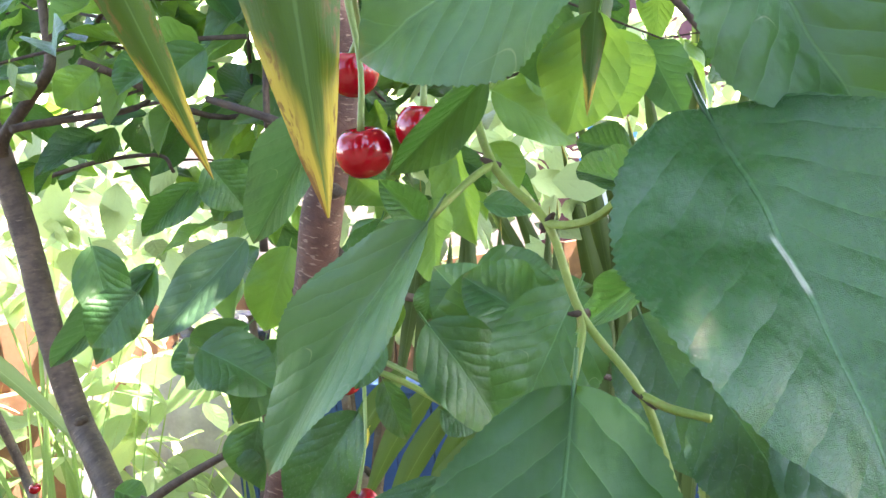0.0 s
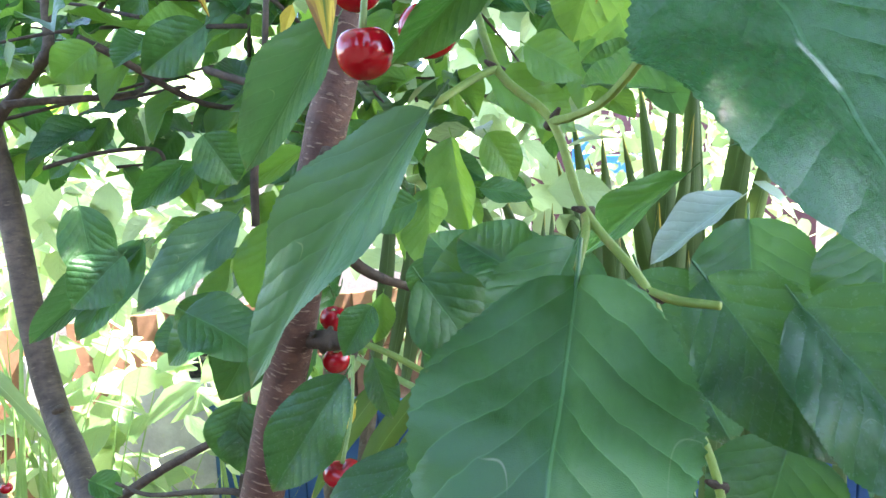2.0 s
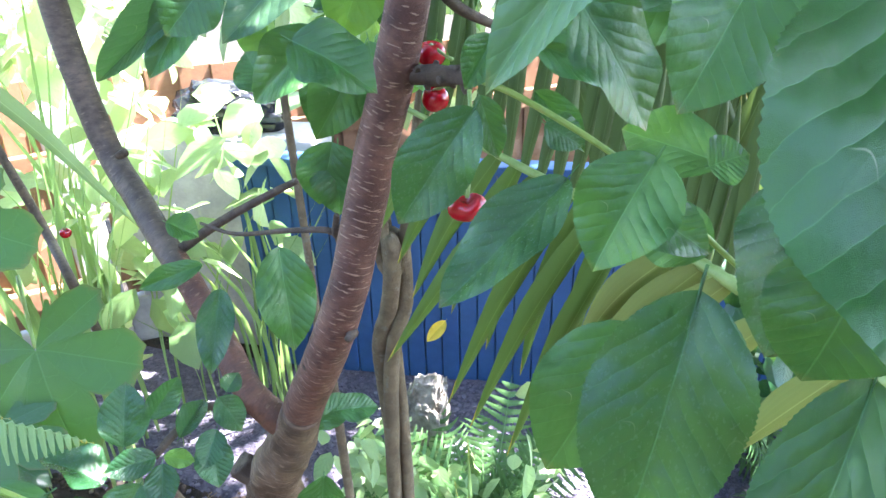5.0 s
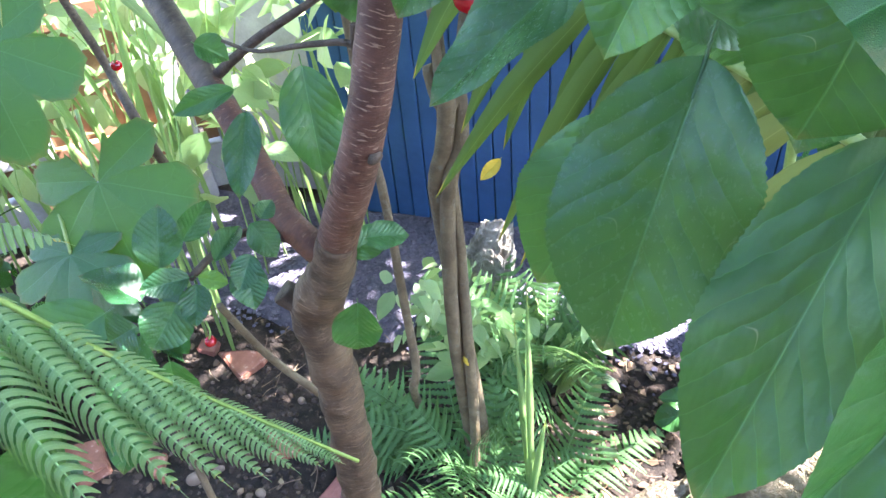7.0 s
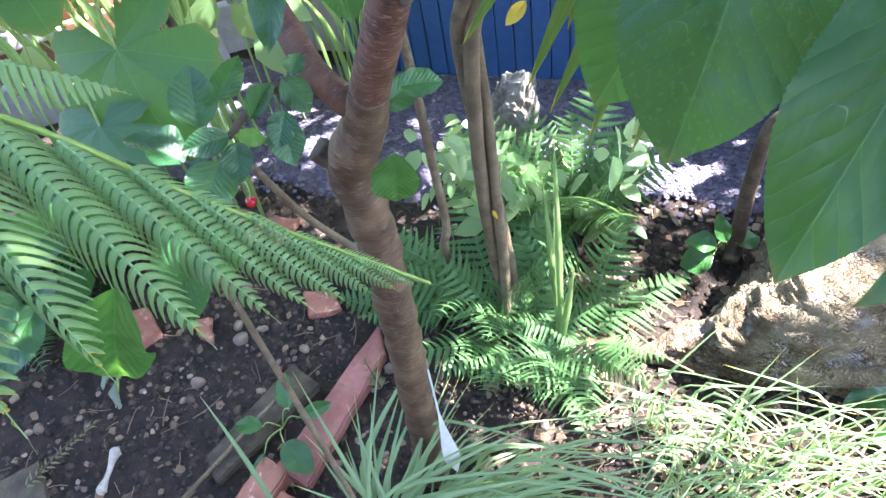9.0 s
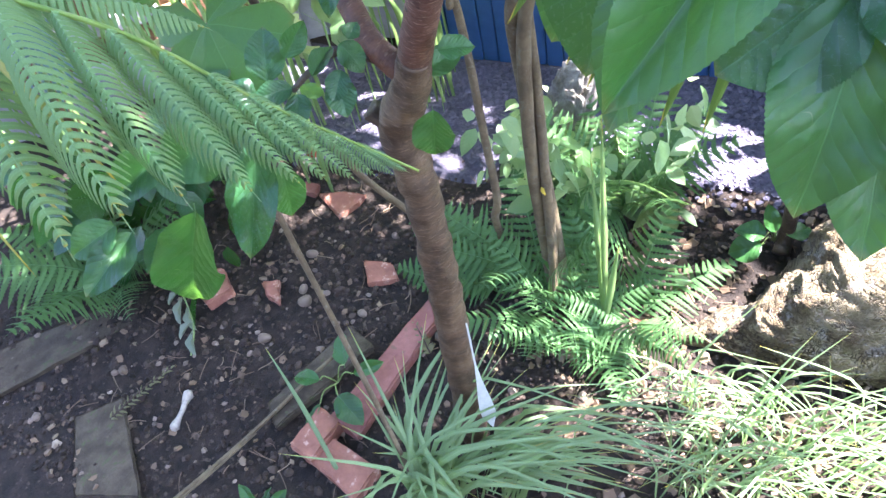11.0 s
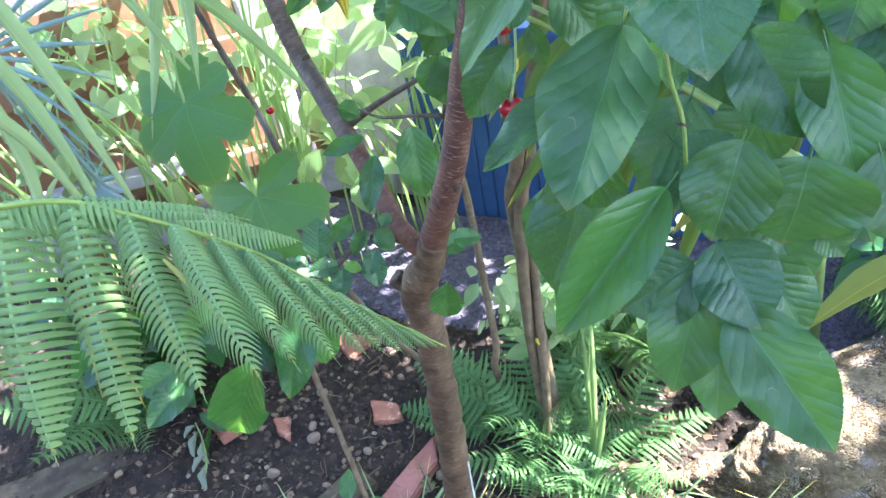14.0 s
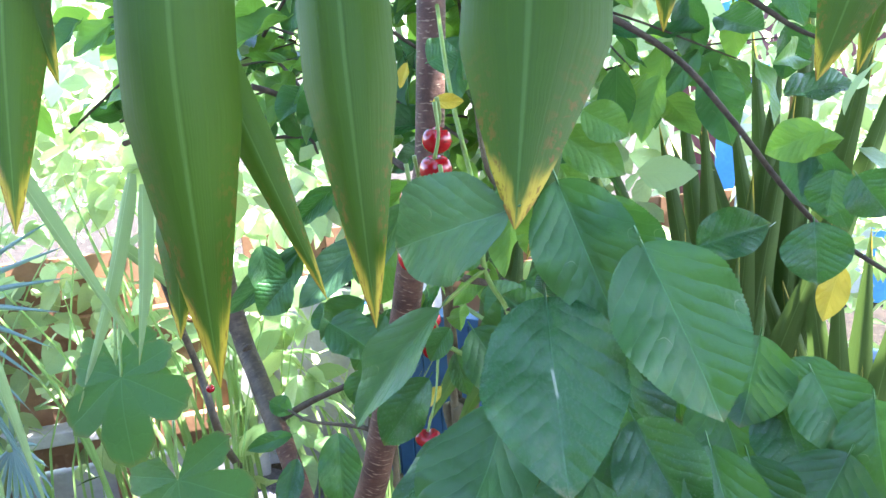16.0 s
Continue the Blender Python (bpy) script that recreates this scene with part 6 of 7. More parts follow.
# Openings in the added canopy that let flecks of sun through.
GAPS = ((0.72, 0.90, 0.11), (0.62, 0.62, 0.05), (1.05, 1.18, 0.08), (0.45, 0.72, 0.06), (0.92, 0.55, 0.05))
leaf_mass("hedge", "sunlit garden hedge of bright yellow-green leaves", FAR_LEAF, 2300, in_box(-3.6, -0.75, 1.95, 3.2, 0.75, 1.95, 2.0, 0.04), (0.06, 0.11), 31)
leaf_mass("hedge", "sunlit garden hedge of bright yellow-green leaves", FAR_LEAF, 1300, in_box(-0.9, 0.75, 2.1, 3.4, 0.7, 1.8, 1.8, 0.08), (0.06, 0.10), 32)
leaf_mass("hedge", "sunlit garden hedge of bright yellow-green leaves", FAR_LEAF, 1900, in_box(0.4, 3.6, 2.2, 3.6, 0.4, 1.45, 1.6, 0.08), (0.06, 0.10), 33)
leaf_mass("low_shrub", "low broad-leaved shrub in full sun", FAR_LEAF, 120, in_box(-0.95, -0.45, 1.35, 1.75, 0.42, 0.85, 3.5, -0.05), (0.07, 0.13), 34)
leaf_mass("low_shrub", "low broad-leaved plants in full sun by the blue wall", FAR_LEAF, 210, in_box(-0.25, 0.22, 1.05, 1.45, 0.03, 0.42, 4.0, 0.0), (0.035, 0.075), 35)
leaf_mass("low_shrub", "dark low leaves behind the fern frond", GLOSSY_LEAF, 130, in_box(-1.35, -0.75, 0.75, 1.15, 0.03, 0.40, 4.0, 0.0), (0.06, 0.13), 36)
leaf_mass("shrub_foliage", "leafy top of the tan-stemmed shrub", FAR_LEAF, 420, in_box(-0.45, 0.55, 1.0, 1.6, 1.12, 1.8, 3.2, 0.04), (0.05, 0.09), 37)
# Unseen canopy, added to block sun and sky over the foreground.
leaf_mass("overhanging_foliage", "unseen thick leaf canopy added overhead for shade", GLOSSY_LEAF, 3000, in_box(0.25, 1.55, 0.0, 1.25, 2.05, 2.6, 2.4, -0.28, GAPS), (0.07, 0.11), 38)
leaf_mass("overhanging_foliage", "unseen thick leaf canopy added overhead for shade", GLOSSY_LEAF, 420, in_box(0.2, 1.1, 1.25, 1.6, 2.3, 2.6, 2.2, -0.1), (0.07, 0.11), 39)


# More of the unseen canopy, to dapple the slate by the blue wall.
leaf_mass("overhanging_foliage", "unseen thick leaf canopy added overhead for shade", GLOSSY_LEAF, 1500, in_box(0.35, 2.7, 1.78, 2.6, 2.15, 2.6, 3.4, -0.28, ((1.05, 1.99, 0.10), (1.3, 2.1, 0.10))), (0.07, 0.11), 42)
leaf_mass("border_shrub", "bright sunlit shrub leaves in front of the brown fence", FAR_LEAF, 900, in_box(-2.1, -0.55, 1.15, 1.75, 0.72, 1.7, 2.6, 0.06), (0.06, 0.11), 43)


# Further unseen leaves, added to shade soil, fern and log.
leaf_mass("overhanging_foliage", "unseen thick leaf canopy added overhead for shade", GLOSSY_LEAF, 900, in_box(0.3, 1.16, 0.85, 1.4, 2.2, 2.5, 1.2, -0.7, GAPS), (0.07, 0.11), 44)
leaf_mass("overhanging_foliage", "unseen thick leaf canopy added overhead for shade", GLOSSY_LEAF, 1500, in_box(0.10, 1.14, 0.98, 1.72, 2.25, 2.5, 1.2, -0.9, ((0.72, 0.90, 0.11), (0.99, 1.40, 0.035))), (0.07, 0.11), 47)
leaf_mass("overhanging_foliage", "thin unseen leafy twigs added overhead for shade", GLOSSY_LEAF, 140, in_box(1.14, 1.50, 1.25, 1.75, 2.3, 2.5, 7.0, 0.12), (0.05, 0.08), 48)
leaf_mass("overhanging_foliage", "unseen leafy twigs added overhead for shade", GLOSSY_LEAF, 560, in_box(1.77, 2.4, 1.47, 1.97, 2.25, 2.5, 3.0, -0.4), (0.07, 0.11), 53)
leaf_mass("overhanging_foliage", "unseen thick leaf canopy added overhead for shade", GLOSSY_LEAF, 1100, in_box(-1.7, 0.05, -0.3, 1.05, 2.25, 2.6, 1.6, -0.5), (0.07, 0.11), 49)
leaf_mass("overhanging_foliage", "unseen thick leaf canopy added overhead for shade", GLOSSY_LEAF, 620, in_box(-0.40, 0.32, 0.65, 1.34, 2.25, 2.55, 1.2, -0.9), (0.07, 0.11), 50)
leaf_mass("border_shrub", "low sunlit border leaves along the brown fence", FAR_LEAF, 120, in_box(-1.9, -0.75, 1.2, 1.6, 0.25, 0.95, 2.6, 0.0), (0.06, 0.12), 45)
leaf_mass("low_shrub", "dark glossy leaves before the blue wall", GLOSSY_LEAF, 150, in_box(0.55, 1.5, 1.4, 1.75, 0.15, 0.8, 3.0, 0.0), (0.07, 0.12), 46)


def added_canopy_tree():
    """Unseen trunk and limbs, added to carry the shade canopy overhead."""
    tree = thing("unseen_shade_tree", "unseen grey-brown trunk and limbs added to carry the shade canopy", "tree", at=(2.15, 0.1, 0))
    tube("trunk", [(2.15, 0.1, -0.05), (2.1, 0.15, 0.8), (2.02, 0.3, 1.5), (1.85, 0.55, 2.1), (1.5, 0.8, 2.4)], (0.10, 0.08, 0.07, 0.05, 0.03), OLD_BARK, tree, "", 40, 16, 0.15)
    for a, b, c in (((1.85, 0.55, 2.1), (1.2, 0.6, 2.35), (0.45, 0.4, 2.4)), ((1.75, 0.62, 2.2), (1.3, 1.0, 2.38), (0.6, 1.2, 2.4)), ((1.95, 0.4, 1.9), (2.02, 1.3, 2.25), (1.85, 2.1, 2.42)), ((1.9, 0.5, 2.0), (2.1, 1.5, 2.3), (2.3, 2.2, 2.45))):
        tube("limb", [a, b, c], (0.035, 0.024, 0.008), OLD_BARK, tree, "", 22, 10, 0.15)


added_canopy_tree()


# crown leaves of the cherry
def crown_leaves(count, seed):
    rng = random.Random(seed)
    made = 0
    while made < count:
        p = Vector((rng.uniform(-0.75, 0.42), rng.uniform(0.68, 1.25), rng.uniform(1.10, 1.75)))
        if p.x > 0.12 and p.z < 1.2 or p.x < -0.2 and p.z < 1.3 or noise.noise(p * 4.5) < -0.05 or p.x < -0.12 and rng.random() < (0.6 if p.z < 1.45 else 0.4):
            continue
        way = Vector((rng.gauss(0, 0.6), rng.gauss(-0.3, 0.5), rng.uniform(-1.1, 0.1))).normalized()
        size = rng.uniform(0.055, 0.095)
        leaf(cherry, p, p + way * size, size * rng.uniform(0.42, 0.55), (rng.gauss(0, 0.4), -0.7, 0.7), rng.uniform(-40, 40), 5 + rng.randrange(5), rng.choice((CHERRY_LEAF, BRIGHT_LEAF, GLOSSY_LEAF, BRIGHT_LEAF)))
        made += 1


crown_leaves(240, 41)


def crown_small_leaves(count, seed):
    """Small leaves high in the crown, gathered along thin twigs."""
    rng = random.Random(seed)
    made = 0
    while made < count:
        a = Vector((rng.uniform(-0.60, 0.16), rng.uniform(0.80, 1.25), rng.uniform(1.28, 1.60)))
        if a.x < -0.15 and rng.random() < (0.6 if a.z < 1.42 else 0.35):
            continue
        d = Vector((rng.uniform(-0.9, 0.9), rng.uniform(-0.2, 0.5), rng.uniform(-0.3, 0.5))).normalized()
        b = a + d * rng.uniform(0.18, 0.34)
        twig([a, a.lerp(b, 0.5) + Vector((0, 0, 0.015)), b], 0.0024, 0.0009, n=10, sides=6)
        for k in range(11):
            p = a.lerp(b, (k + 0.5) / 11)
            way = (d * 0.5 + Vector((rng.gauss(0, 0.7), rng.gauss(-0.3, 0.5), rng.uniform(-0.9, 0.3)))).normalized()
            size = rng.uniform(0.045, 0.085)
            leaf(cherry, p, p + way * size, size * rng.uniform(0.42, 0.55), (rng.gauss(0, 0.5), -0.6, 0.7), rng.uniform(-50, 50), 5 + rng.randrange(5), rng.choice((CHERRY_LEAF, GLOSSY_LEAF, BRIGHT_LEAF, BRIGHT_LEAF)))
            made += 1


crown_small_leaves(640, 71)
for k in range(9):
    r2 = random.Random(60 + k)
    a = Vector((r2.uniform(-0.3, 0.1), r2.uniform(0.62, 0.75), r2.uniform(1.25, 1.6)))
    twig([a, a + Vector((r2.uniform(-0.25, 0.1), 0.15, r2.uniform(-0.05, 0.12))), a + Vector((r2.uniform(-0.5, 0.2), 0.35, r2.uniform(-0.1, 0.2)))], 0.0035, 0.0015)
for b, t in (((0.063, 0.717, 1.407), (0.054, 0.718, 1.383)), ((0.205, 0.444, 1.396), (0.221, 0.450, 1.395)), ((0.437, 0.651, 1.249), (0.427, 0.637, 1.209)), ((-0.022, 0.975, 0.367), (-0.012, 0.967, 0.356)), ((0.061, 0.937, 0.784), (0.040, 0.918, 0.763)), ((0.150, 0.551, 1.159), (0.137, 0.541, 1.142))):
    leaf(cherry, b, t, (Vector(b) - Vector(t)).length * 0.5, (0, -1, 0.3), 0, 3, YELLOW_LEAF, "yellowed dying leaf")

# ---------------------------------------------------------------- things on the soil
def slab(name, label, corners, thick, material, category, seed=0, group=""):
    """An uneven flat piece with the given outline on the ground."""
    c = sum((Vector((*p, 0)) for p in corners), Vector()) / len(corners)
    bm = bmesh.new()
    vs = [bm.verts.new((p[0] - c.x, p[1] - c.y, 0)) for p in corners]
    f = bm.faces.new(vs)
    up = bmesh.ops.extrude_face_region(bm, geom=[f])
    bmesh.ops.translate(bm, vec=(0, 0, thick), verts=[g for g in up["geom"] if isinstance(g, bmesh.types.BMVert)])
    bmesh.ops.recalc_face_normals(bm, faces=bm.faces[:])
    bmesh.ops.subdivide_edges(bm, edges=bm.edges[:], cuts=7, use_grid_fill=True)
    bmesh.ops.bevel(bm, geom=[e for e in bm.edges if e.calc_face_angle(0) > 0.6], offset=0.004, segments=2, affect="EDGES")
    for v in bm.verts:
        v.co += Vector(noise.noise_vector(v.co * 26 + Vector((seed * 3.3, seed, 0)))) * 0.004 + Vector(noise.noise_vector(v.co * 90 + Vector((seed, 0, 5)))) * 0.0018
    me = bpy.data.meshes.new(name)
    bm.to_mesh(me)
    bm.free()
    ob = piece(name, me, material, m=pose(c.x, c.y, ground_z(c.x, c.y) + 0.002))
    return tagged(ob, label, category, group)


slab("edging_slab", "flat mossy concrete edging slab sunk in the soil", [(-1.392, 0.448), (-1.213, 0.414), (-0.970, 0.721), (-1.036, 0.782)], 0.010, CONCRETE, "slab", 1, "concrete edging")
slab("edging_slab", "flat mossy concrete edging slab sunk in the soil", [(-0.965, 0.430), (-0.837, 0.284), (-0.692, 0.326), (-0.882, 0.506)], 0.008, CONCRETE, "slab", 2, "concrete edging")
slab("concrete_block", "rough mossy concrete block in the soil", [(-0.535, 0.582), (-0.486, 0.537), (-0.367, 0.772), (-0.444, 0.811)], 0.024, CONCRETE, "block", 3)
slab("edging_tile", "long weathered red edging tile leaning along the bed", [(-0.387, 0.585), (-0.308, 0.568), (-0.254, 0.865), (-0.294, 0.933)], 0.028, RED_PAINT, "edging", 4)
slab("brick", "worn brown-red brick lying in the soil", [(-0.434, 0.510), (-0.372, 0.492), (-0.352, 0.581), (-0.412, 0.604)], 0.04, TERRACOTTA, "brick", 5, "old bricks")
slab("brick", "flat red brick piece lying in the soil", [(-0.379, 0.495), (-0.259, 0.451), (-0.238, 0.519), (-0.358, 0.554)], 0.03, TERRACOTTA, "brick", 6, "old bricks")
slab("pot_shard", "broken terracotta pot shard on the soil", [(-0.724, 1.174), (-0.624, 1.108), (-0.596, 1.162), (-0.588, 1.200), (-0.653, 1.197)], 0.016, TERRACOTTA, "shard", 7, "terracotta shards")
slab("pot_shard", "small bright orange terracotta chip on the soil", [(-0.731, 0.877), (-0.699, 0.840), (-0.650, 0.828), (-0.693, 0.897)], 0.012, TERRACOTTA, "shard", 8, "terracotta shards")
slab("pot_shard", "broken terracotta pot shard on the soil", [(-0.936, 0.839), (-0.820, 0.770), (-0.782, 0.831), (-0.849, 0.884)], 0.03, TERRACOTTA, "shard", 9, "terracotta shards")
slab("pot_shard", "broken terracotta pot shard on the soil", [(-0.497, 0.990), (-0.453, 0.924), (-0.386, 0.954), (-0.421, 0.997)], 0.012, TERRACOTTA, "shard", 10, "terracotta shards")
slab("pot_shard", "dull red flat shard in the shade", [(-0.790, 1.215), (-0.784, 1.171), (-0.728, 1.169), (-0.738, 1.210)], 0.012, RED_PAINT, "shard", 11, "terracotta shards")


def build_bone():
    a, b = Vector((-0.725, 0.559, 0.000)), Vector((-0.705, 0.468, 0.000))
    d = b - a
    bone = tube_mesh("bone", [a + Vector((0, 0, 0.01)), a + d * 0.12 + Vector((0, 0, 0.012)), a + d * 0.5 + Vector((0, 0, 0.01)), a + d * 0.88 + Vector((0, 0, 0.011)), b + Vector((0, 0, 0.009))], (0.005, 0.0115, 0.0062, 0.0055, 0.0105, 0.005), 26, 12, 0.3, 4.0)
    tagged(piece("bone", bone, OLD_BONE), "small weathered white bone lying on the soil", "bone")


build_bone()


def build_tag():
    a, c = Vector((-0.016, 0.607, 0.465)), Vector((-0.006, 0.588, 0.191))
    tag = thing("plant_label", "white plastic plant label hanging at the trunk", "label", at=c)
    d = c - a
    x = d.cross(Vector((0.5, -0.8, 0.3))).normalized()
    z = x.cross(d).normalized() * 0.0008
    rim = ((0.0, 0.0012), (0.35, 0.0015), (0.50, 0.0050), (0.66, 0.0098), (0.78, 0.0125), (0.85, 0.0118), (1.0, 0.0005))
    verts = [a + d * v + x * s * w + z * f + Vector((0, -0.006 * math.sin(3.1 * v), 0)) for f in (-1, 1) for v, w in rim for s in (-1, 1)]
    n = 2 * len(rim)
    faces = [(o + 2 * i, o + 2 * i + 1, o + 2 * i + 3, o + 2 * i + 2) for o in (0, n) for i in range(len(rim) - 1)]
    faces += [(2 * i + s, 2 * i + 2 + s, n + 2 * i + 2 + s, n + 2 * i + s) for s in (0, 1) for i in range(len(rim) - 1)]
    piece("strip", mesh_from("strip", verts, faces, smooth=False), LABEL_PLASTIC, tag)


build_tag()


def cane(pts, r, label, name="garden_cane"):
    ob = piece(name, tube_mesh(name, pts, (r, r * 0.95, r * 0.9), 22, 8, 0.12, r * 777), STEM_BARK)
    tagged(ob, label, "cane")


cane([(-0.25, 0.60, 0.70), (-0.17, 0.53, 0.35), (-0.11, 0.47, 0.0)], 0.0045, "thin tan garden cane pushed slanting into the soil")
cane([(-0.690, 0.200, 0.008), (-0.584, 0.393, 0.014), (-0.518, 0.533, 0.016), (-0.461, 0.647, 0.032), (-0.425, 0.705, 0.046)], 0.0048, "long split brown stick lying on the soil", "stick")
cane([(-0.672, 0.215, 0.006), (-0.578, 0.392, 0.012), (-0.520, 0.515, 0.014)], 0.0030, "splinter of a split brown stick on the soil", "stick")

def slate_bed():
    """The gravel bed under the chippings, with a ragged front edge."""
    verts, faces, nx, ny = [], [], 120, 30
    for j in range(ny):
        for i in range(nx):
            x = -1.3 + 3.3 * i / (nx - 1)
            front = (1.40 if x > -0.3 else 1.31) + 0.05 * noise.noise(Vector((x * 6, 0, 2)))
            y = front + (1.84 - front) * j / (ny - 1)
            verts.append((x, y, ground_z(x, y) + 0.009 - 0.012 * (j == 0)))
    for j in range(ny - 1):
        for i in range(nx - 1):
            a = j * nx + i
            faces.append((a, a + 1, a + nx + 1, a + nx))
    tagged(piece("gravel_bed", mesh_from("gravel_bed", verts, faces), SLATE_BED), "bed of fine blue-grey slate gravel before the blue wall", "gravel", kind="structure")


slate_bed()
scatter("slate_chips", "loose blue-grey slate chippings covering the ground", "slate", SLATE, 9000, (-1.2, 1.2, 1.27, 1.8), lambda r: chip_bits(r, r.uniform(0.004, 0.010)), 51, 0.010, 0.45, lambda x, y: min(1, max(0.05, (y - (1.36 if x > -0.3 else 1.27) - 0.10 * noise.noise(Vector((x * 3, y, 2)))) * 5)))
scatter("slate_chips", "loose blue-grey slate chippings covering the ground", "slate", SLATE, 1500, (0.2, 1.2, 1.4, 1.8), lambda r: chip_bits(r, r.uniform(0.004, 0.010)), 52, 0.010, 0.45)
scatter("soil_crumbs", "crumbs of dark soil", "soil", CLOD, 6000, (-1.4, 0.9, 0.3, 1.42), lambda r: stone_bits(r, r.uniform(0.003, 0.010) * (1.6 if r.random() < 0.08 else 1), 0.7), 53, 0.002)
scatter("pebbles", "small pale pebbles scattered on the soil", "pebbles", PEBBLE, 480, (-1.3, 0.8, 0.3, 1.4), lambda r: stone_bits(r, r.uniform(0.003, 0.0085) * (1.9 if r.random() < 0.1 else 1), 0.6), 54, 0.003)
scatter("leaf_litter", "dry leaf litter and broken stalks on the soil", "litter", LITTER, 760, (-0.05, 0.75, 0.60, 1.38), lambda r: chip_bits(r, r.uniform(0.006, 0.016)), 55, 0.006, 0.9)
scatter("leaf_litter", "dry leaf litter and broken stalks on the soil", "litter", LITTER, 300, (-1.2, 0.1, 0.3, 1.2), lambda r: chip_bits(r, r.uniform(0.004, 0.012)), 56, 0.005, 0.7)


def stalk_bits(r):
    size = r.uniform(0.02, 0.07)
    me = tube_mesh("s", [(0, 0, 0), (size * 0.5, r.uniform(-0.006, 0.006), r.uniform(0, 0.006)), (size, 0, 0)], (0.0012, 0.0009), 4, 4)
    return bits_of(me)


scatter("dry_stalks", "dry broken stalks and roots on the soil", "litter", LITTER, 260, (-1.0, 0.75, 0.4, 1.35), stalk_bits, 57, 0.006, 0.3)


def stone(at, r, label, seed):
    rr = random.Random(seed)
    me = mesh_from("stone", *stone_bits(rr, r, 0.65))
    ob = piece("stone", me, PEBBLE, m=pose(at[0], at[1], ground_z(at[0], at[1]) + r * 0.4, 0, 0, seed * 50))
    ob.modifiers.new("soft", "SUBSURF").levels = 2
    ob.modifiers["soft"].render_levels = 2
    tagged(ob, label, "stone", "stones on the soil")


for k, (p, r) in enumerate((((-0.646, 0.988, 0.000), 0.020), ((-0.588, 0.848, 0.000), 0.024), ((-0.616, 0.884, 0.000), 0.018), ((-0.438, 0.852, 0.000), 0.016), ((-0.641, 0.735, 0.000), 0.022), ((-0.657, 0.692, 0.000), 0.011), ((-0.456, 1.085, 0.000), 0.014), ((-0.956, 0.556, 0.000), 0.013), ((-0.761, 0.695, 0.000), 0.010), ((-0.482, 0.811, 0.000), 0.010), ((-0.045, 0.754, 0.000), 0.018), ((-0.548, 0.884, 0.000), 0.012))):
    stone(p, r, "smooth rounded stone on the dark soil", k)


def rock():
    bm = bmesh.new()
    bmesh.ops.create_icosphere(bm, subdivisions=5, radius=1.0)
    for v in bm.verts:
        c = Vector(tuple(math.copysign(abs(k) ** 0.6, k) for k in v.co))
        n = noise.fractal(v.co * 2.3 + Vector((4, 1, 2)), 0.7, 2.2, 6)
        c *= 0.86 + 0.16 * n
        v.co = Vector((c.x * 0.060 + 0.02 * c.z, c.y * 0.055, c.z * 0.175))
    me = bpy.data.meshes.new("rock")
    bm.to_mesh(me)
    bm.free()
    tagged(piece("rock", me, ROCK, m=pose(-0.10, 1.44, 0.13)), "rough upright pale rock in the gravel, in full sun", "rock")


rock()


def low_plant(centre, rows, label):
    plant = thing("seedling", label, "plant", "weeds on the soil", at=centre)
    for k, (b, t, w) in enumerate(rows):
        leaf(plant, b, t, w, (0, -0.5, 0.9), 10 * math.sin(k * 2.0), k % 4, CHERRY_LEAF)
        tube("stalk", [centre, Vector(centre).lerp(Vector(b), 0.6) + Vector((0, 0, 0.02)), b], (0.0016, 0.0012), STALK, plant, "", 8, 6)


low_plant((-0.411, 0.674, 0.000), (((-0.390, 0.694, 0.050), (-0.428, 0.757, 0.075), 0.045), ((-0.425, 0.647, 0.050), (-0.496, 0.641, 0.050), 0.035), ((-0.370, 0.625, 0.050), (-0.299, 0.584, 0.045), 0.055), ((-0.366, 0.684, 0.040), (-0.309, 0.722, 0.050), 0.03), ((-0.409, 0.605, 0.030), (-0.417, 0.545, 0.020), 0.02)), "small green seedling with oval leaves by the red tile")
low_plant((0.394, 1.255, 0.000), (((0.368, 1.197, 0.050), (0.304, 1.174, 0.030), 0.06), ((0.372, 1.206, 0.070), (0.308, 1.211, 0.080), 0.05), ((0.415, 1.233, 0.050), (0.460, 1.269, 0.060), 0.05), ((0.389, 1.210, 0.080), (0.363, 1.238, 0.130), 0.035)), "small leafy shoots at the foot of the sapling")
low_plant((0.685, 0.976, 0.000), (((0.673, 0.968, 0.050), (0.628, 0.990, 0.080), 0.05), ((0.680, 0.943, 0.040), (0.594, 0.902, 0.050), 0.05), ((0.692, 0.877, 0.040), (0.639, 0.839, 0.040), 0.05), ((0.687, 1.005, 0.080), (0.713, 1.038, 0.100), 0.05)), "small leafy shoots in front of the log")
low_plant((-0.417, 0.374, 0.0), tuple(((-0.417 + 0.018 * math.cos(a), 0.374 + 0.018 * math.sin(a), 0.020), (-0.417 + r * math.cos(a), 0.374 + r * math.sin(a), 0.028 + 0.012 * math.sin(3 * a)), 0.022) for a, r in ((0.2, 0.075), (1.1, 0.060), (1.9, 0.055), (2.7, 0.070), (3.4, 0.062), (4.3, 0.055), (5.2, 0.060))), "low rosette of a green weed on the soil")


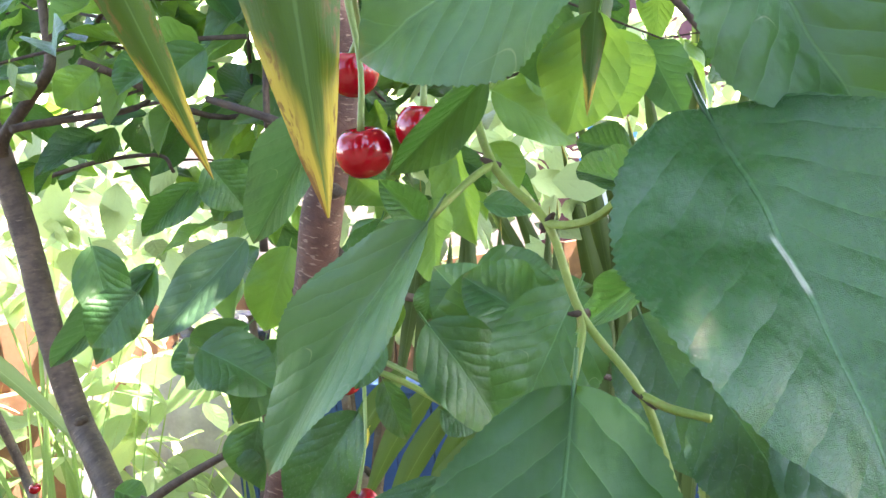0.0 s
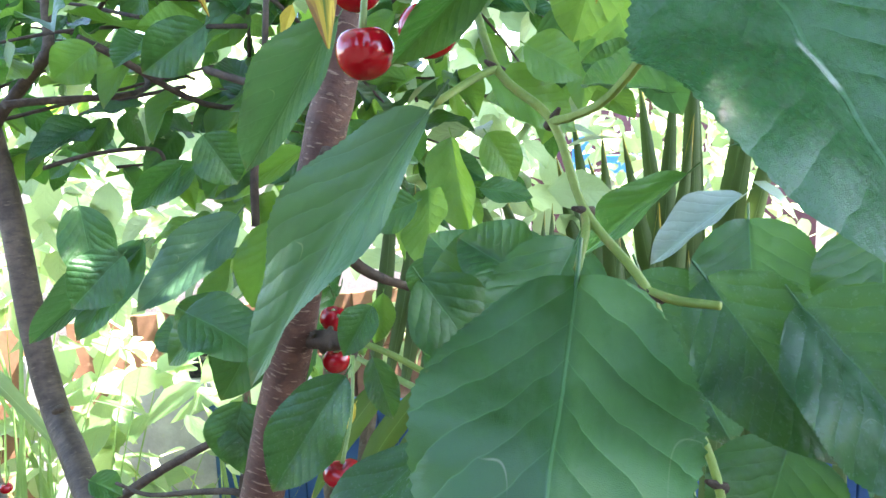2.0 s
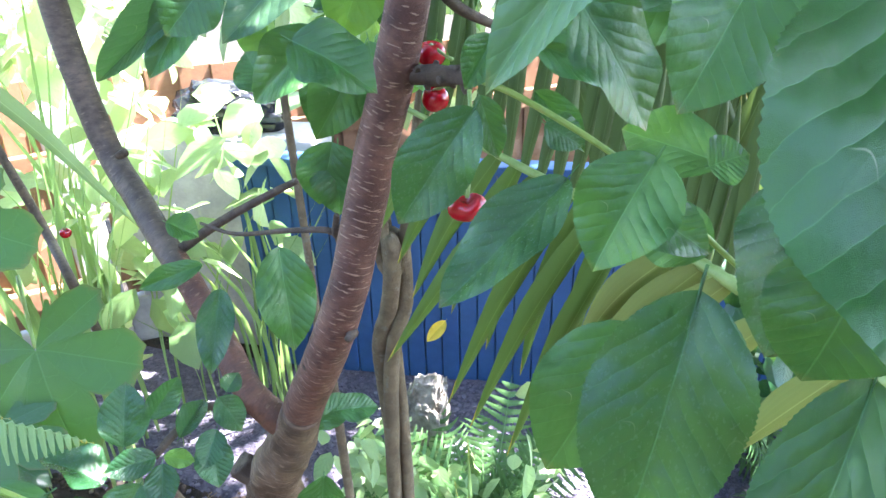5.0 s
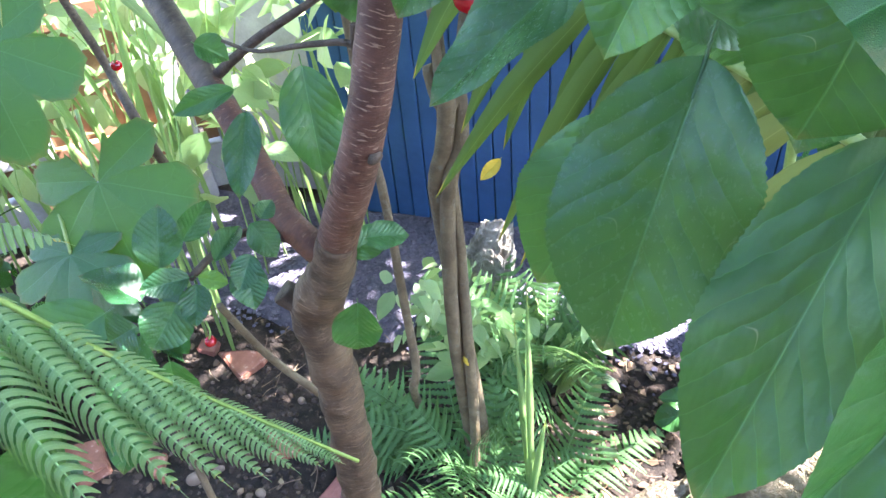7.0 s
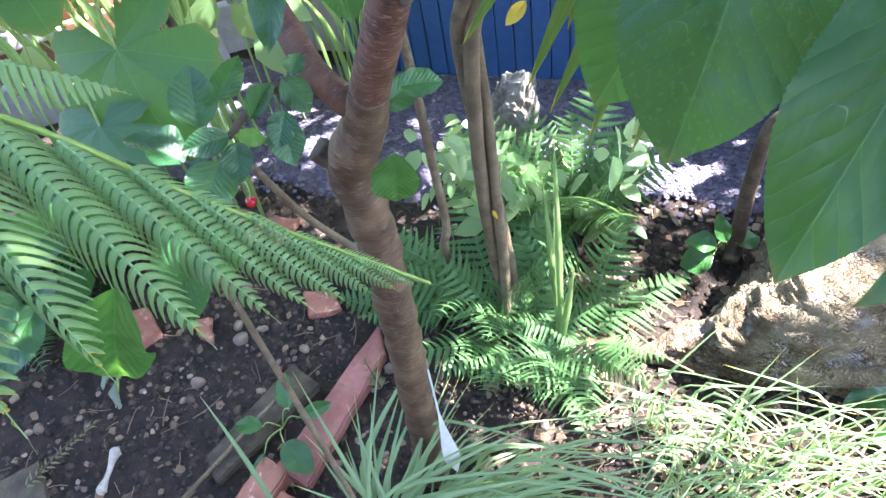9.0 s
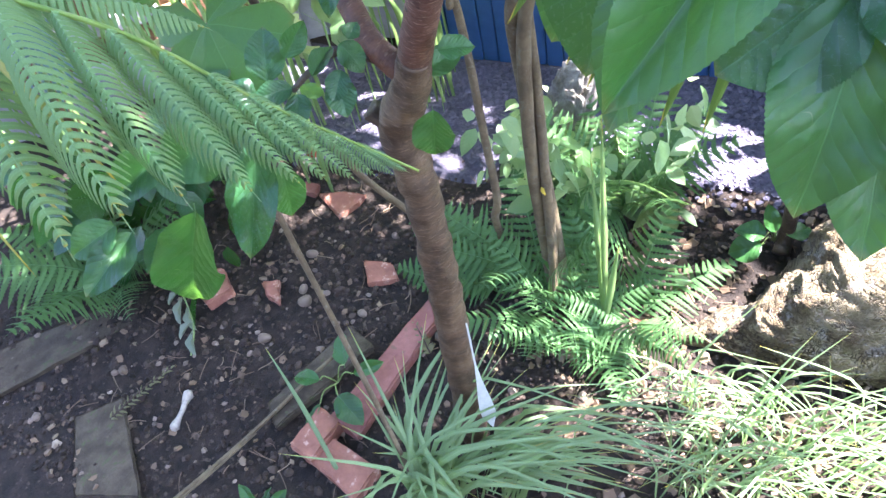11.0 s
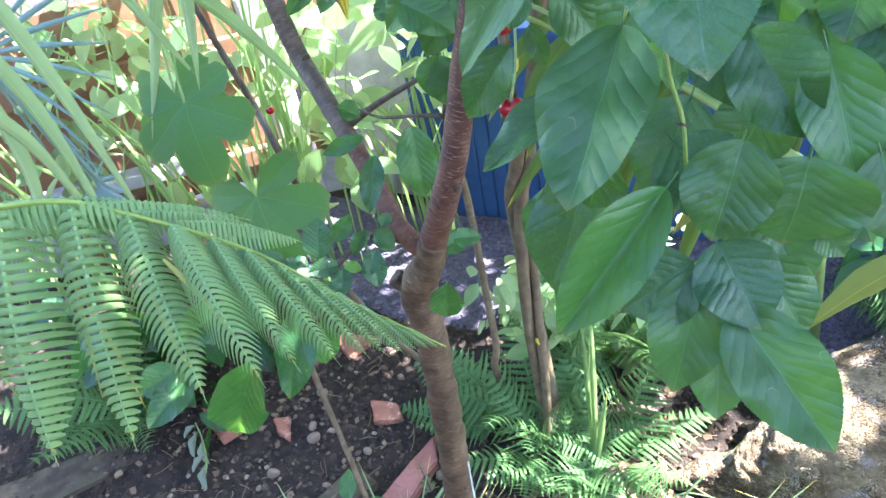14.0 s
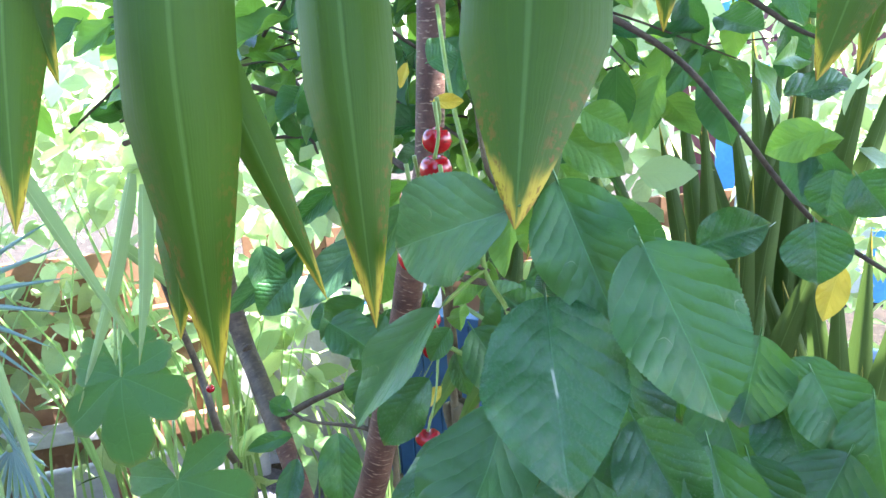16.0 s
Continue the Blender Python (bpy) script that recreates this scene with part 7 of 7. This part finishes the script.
def build_sack():
    c = Vector((-0.743, 1.930, 0.730))
    wall = thing("low_wall", "pale grey low concrete wall behind the plants", "wall", at=(c.x, 1.98, 0))
    top = c.z - 0.06
    piece("block", box_mesh("block", (0.62, 0.16, top + 0.02), 0.01, 0.002), GREY_STONE, wall, m=pose(c.x - 0.04, 1.98, top / 2))
    bm = bmesh.new()
    bmesh.ops.create_icosphere(bm, subdivisions=4, radius=1.0)
    for v in bm.verts:
        n = noise.fractal(v.co * 2.6, 0.8, 2.2, 4)
        v.co *= 1 + 0.22 * n
        v.co = Vector((v.co.x * 0.16, v.co.y * 0.07, max(-0.055, v.co.z * 0.085)))
    me = bpy.data.meshes.new("rubbish_sack")
    bm.to_mesh(me)
    bm.free()
    ob = piece("rubbish_sack", me, BAG, m=pose(c.x, 1.97, top + 0.056))
    tagged(ob, "crumpled black plastic sack on the low wall", "sack")


build_sack()


# ---------------------------------------------------------------- far buildings
def far_shelter():
    s = thing("garden_shelter", "light blue garden shelter with white boards and a dark roof edge", "shelter", at=(0.9, 4.1, 0))
    for x in (0.30, 1.05):
        piece("post", box_mesh("post", (0.10, 0.10, 2.3), 0.006), LIGHT_BLUE, s, "bright blue post", m=pose(x, 4.02, 1.15))
    piece("panel", box_mesh("panel", (0.64, 0.04, 1.07), 0.004), WHITE_PAINT, s, "white board panel", m=pose(0.675, 4.06, 0.535))
    piece("shelf", box_mesh("shelf", (0.64, 0.16, 0.03), 0.004), WHITE_PAINT, s, m=pose(0.675, 4.0, 1.09))
    piece("crate", box_mesh("crate", (0.30, 0.12, 0.09), 0.006), LIGHT_BLUE, s, m=pose(0.55, 4.0, 1.152))
    piece("back_board", box_mesh("back_board", (1.6, 0.04, 2.2), 0.004), ROOF, s, "dark shaded boards", m=pose(0.8, 4.5, 1.1))
    return s


far_shelter()


def far_rail():
    r = thing("pergola_rail", "dark red beam with a pale grey gutter along it", "beam", at=(1.3, 3.0, 0))
    piece("beam", box_mesh("beam", (2.0, 0.05, 0.05), 0.004), ROOF, r, m=pose(1.45, 3.0, 1.345, 0, 4, 0))
    piece("gutter", box_mesh("gutter", (2.0, 0.06, 0.03), 0.004), GREY_STONE, r, "pale grey gutter", m=pose(1.45, 2.99, 1.395, 0, 4, 0))
    for x in (0.55, 2.3):
        piece("post", box_mesh("post", (0.05, 0.05, 1.33), 0.004), FENCE, r, m=pose(x, 3.02, 0.66))


far_rail()


# ---------------------------------------------------------------- withered things on the soil
def wilted_plant():
    top = Vector((-0.907, 0.782, 0.050))
    plant = thing("wilted_plant", "limp withered grey-green seedling on the soil", "plant", at=(-0.792, 0.650, 0.000))
    tube("stalk", [(-0.787, 0.643, 0.000), (-0.808, 0.701, 0.020), (-0.855, 0.750, 0.035), (-0.895, 0.780, 0.045)], (0.0022, 0.0016), STALK, plant, "", 12, 6)
    for b, t, w in (((-0.889, 0.771, 0.045), (-0.912, 0.737, 0.030), 0.020), ((-0.874, 0.760, 0.040), (-0.856, 0.698, 0.020), 0.022), ((-0.821, 0.712, 0.025), (-0.838, 0.668, 0.012), 0.022), ((-0.806, 0.693, 0.020), (-0.775, 0.639, 0.008), 0.024), ((-0.847, 0.743, 0.035), (-0.803, 0.693, 0.020), 0.020)):
        leaf(plant, b, t, w, (0, -0.5, 0.9), 35, 4, WILTED)


def dry_frond(a, b, label):
    frond = thing("dead_frond", label, "frond", at=a)
    a, b = Vector(a) + Vector((0, 0, 0.012)), Vector(b) + Vector((0, 0, 0.012))
    tube("rachis", [a, a.lerp(b, 0.5) + Vector((0, 0, 0.008)), b], (0.0022, 0.001), TWIG_BROWN, frond, "", 12, 6)
    d = (b - a).normalized()
    side = d.cross(Vector((0, 0, 1)))
    for i in range(15):
        q = a.lerp(b, i / 15)
        for s in (-1, 1):
            tip = q + side * s * 0.018 * (1.1 - i / 18) + d * 0.012 + Vector((0, 0, 0.006 * math.sin(i * 2.2 + s)))
            piece("leaflet", strap_mesh("leaflet", [q, q.lerp(tip, 0.5) + Vector((0, 0, 0.004)), tip], 0.0055, 0.6, n=6, facing=(0, -0.3, 1)), DEAD_FROND, frond)


wilted_plant()
dry_frond((-0.866, 0.449, 0.000), (-0.801, 0.606, 0.000), "small dead brown-green fern frond on the soil")
dry_frond((-0.239, 0.788, 0.000), (-0.304, 0.853, 0.000), "small dead brown-green fern frond on the red tile")
lone = thing("grass_tuft", "single long grey-green grass blade leaning over the soil", "grass", at=(-0.298, 0.477, 0.000))
piece("blade", strap_mesh("blade", [(-0.298, 0.477, 0.000), (-0.406, 0.565, 0.100), (-0.531, 0.652, 0.130)], 0.010, 0.5, n=16, facing=(0.2, -0.6, 0.8), shoulder=0.1), BLADE, lone)
cane([(0.240, 0.968, 0.020), (0.222, 0.979, 0.060), (0.291, 0.937, 0.050), (0.364, 0.917, 0.030)], 0.0022, "thin pale curled stalk beside the log", "dry_stalk")
slab("dead_leaf", "crumpled dry brown leaf beside the log", [(0.139, 0.983), (0.166, 0.931), (0.197, 0.949), (0.187, 0.989)], 0.006, TERRACOTTA, "leaf", 14)
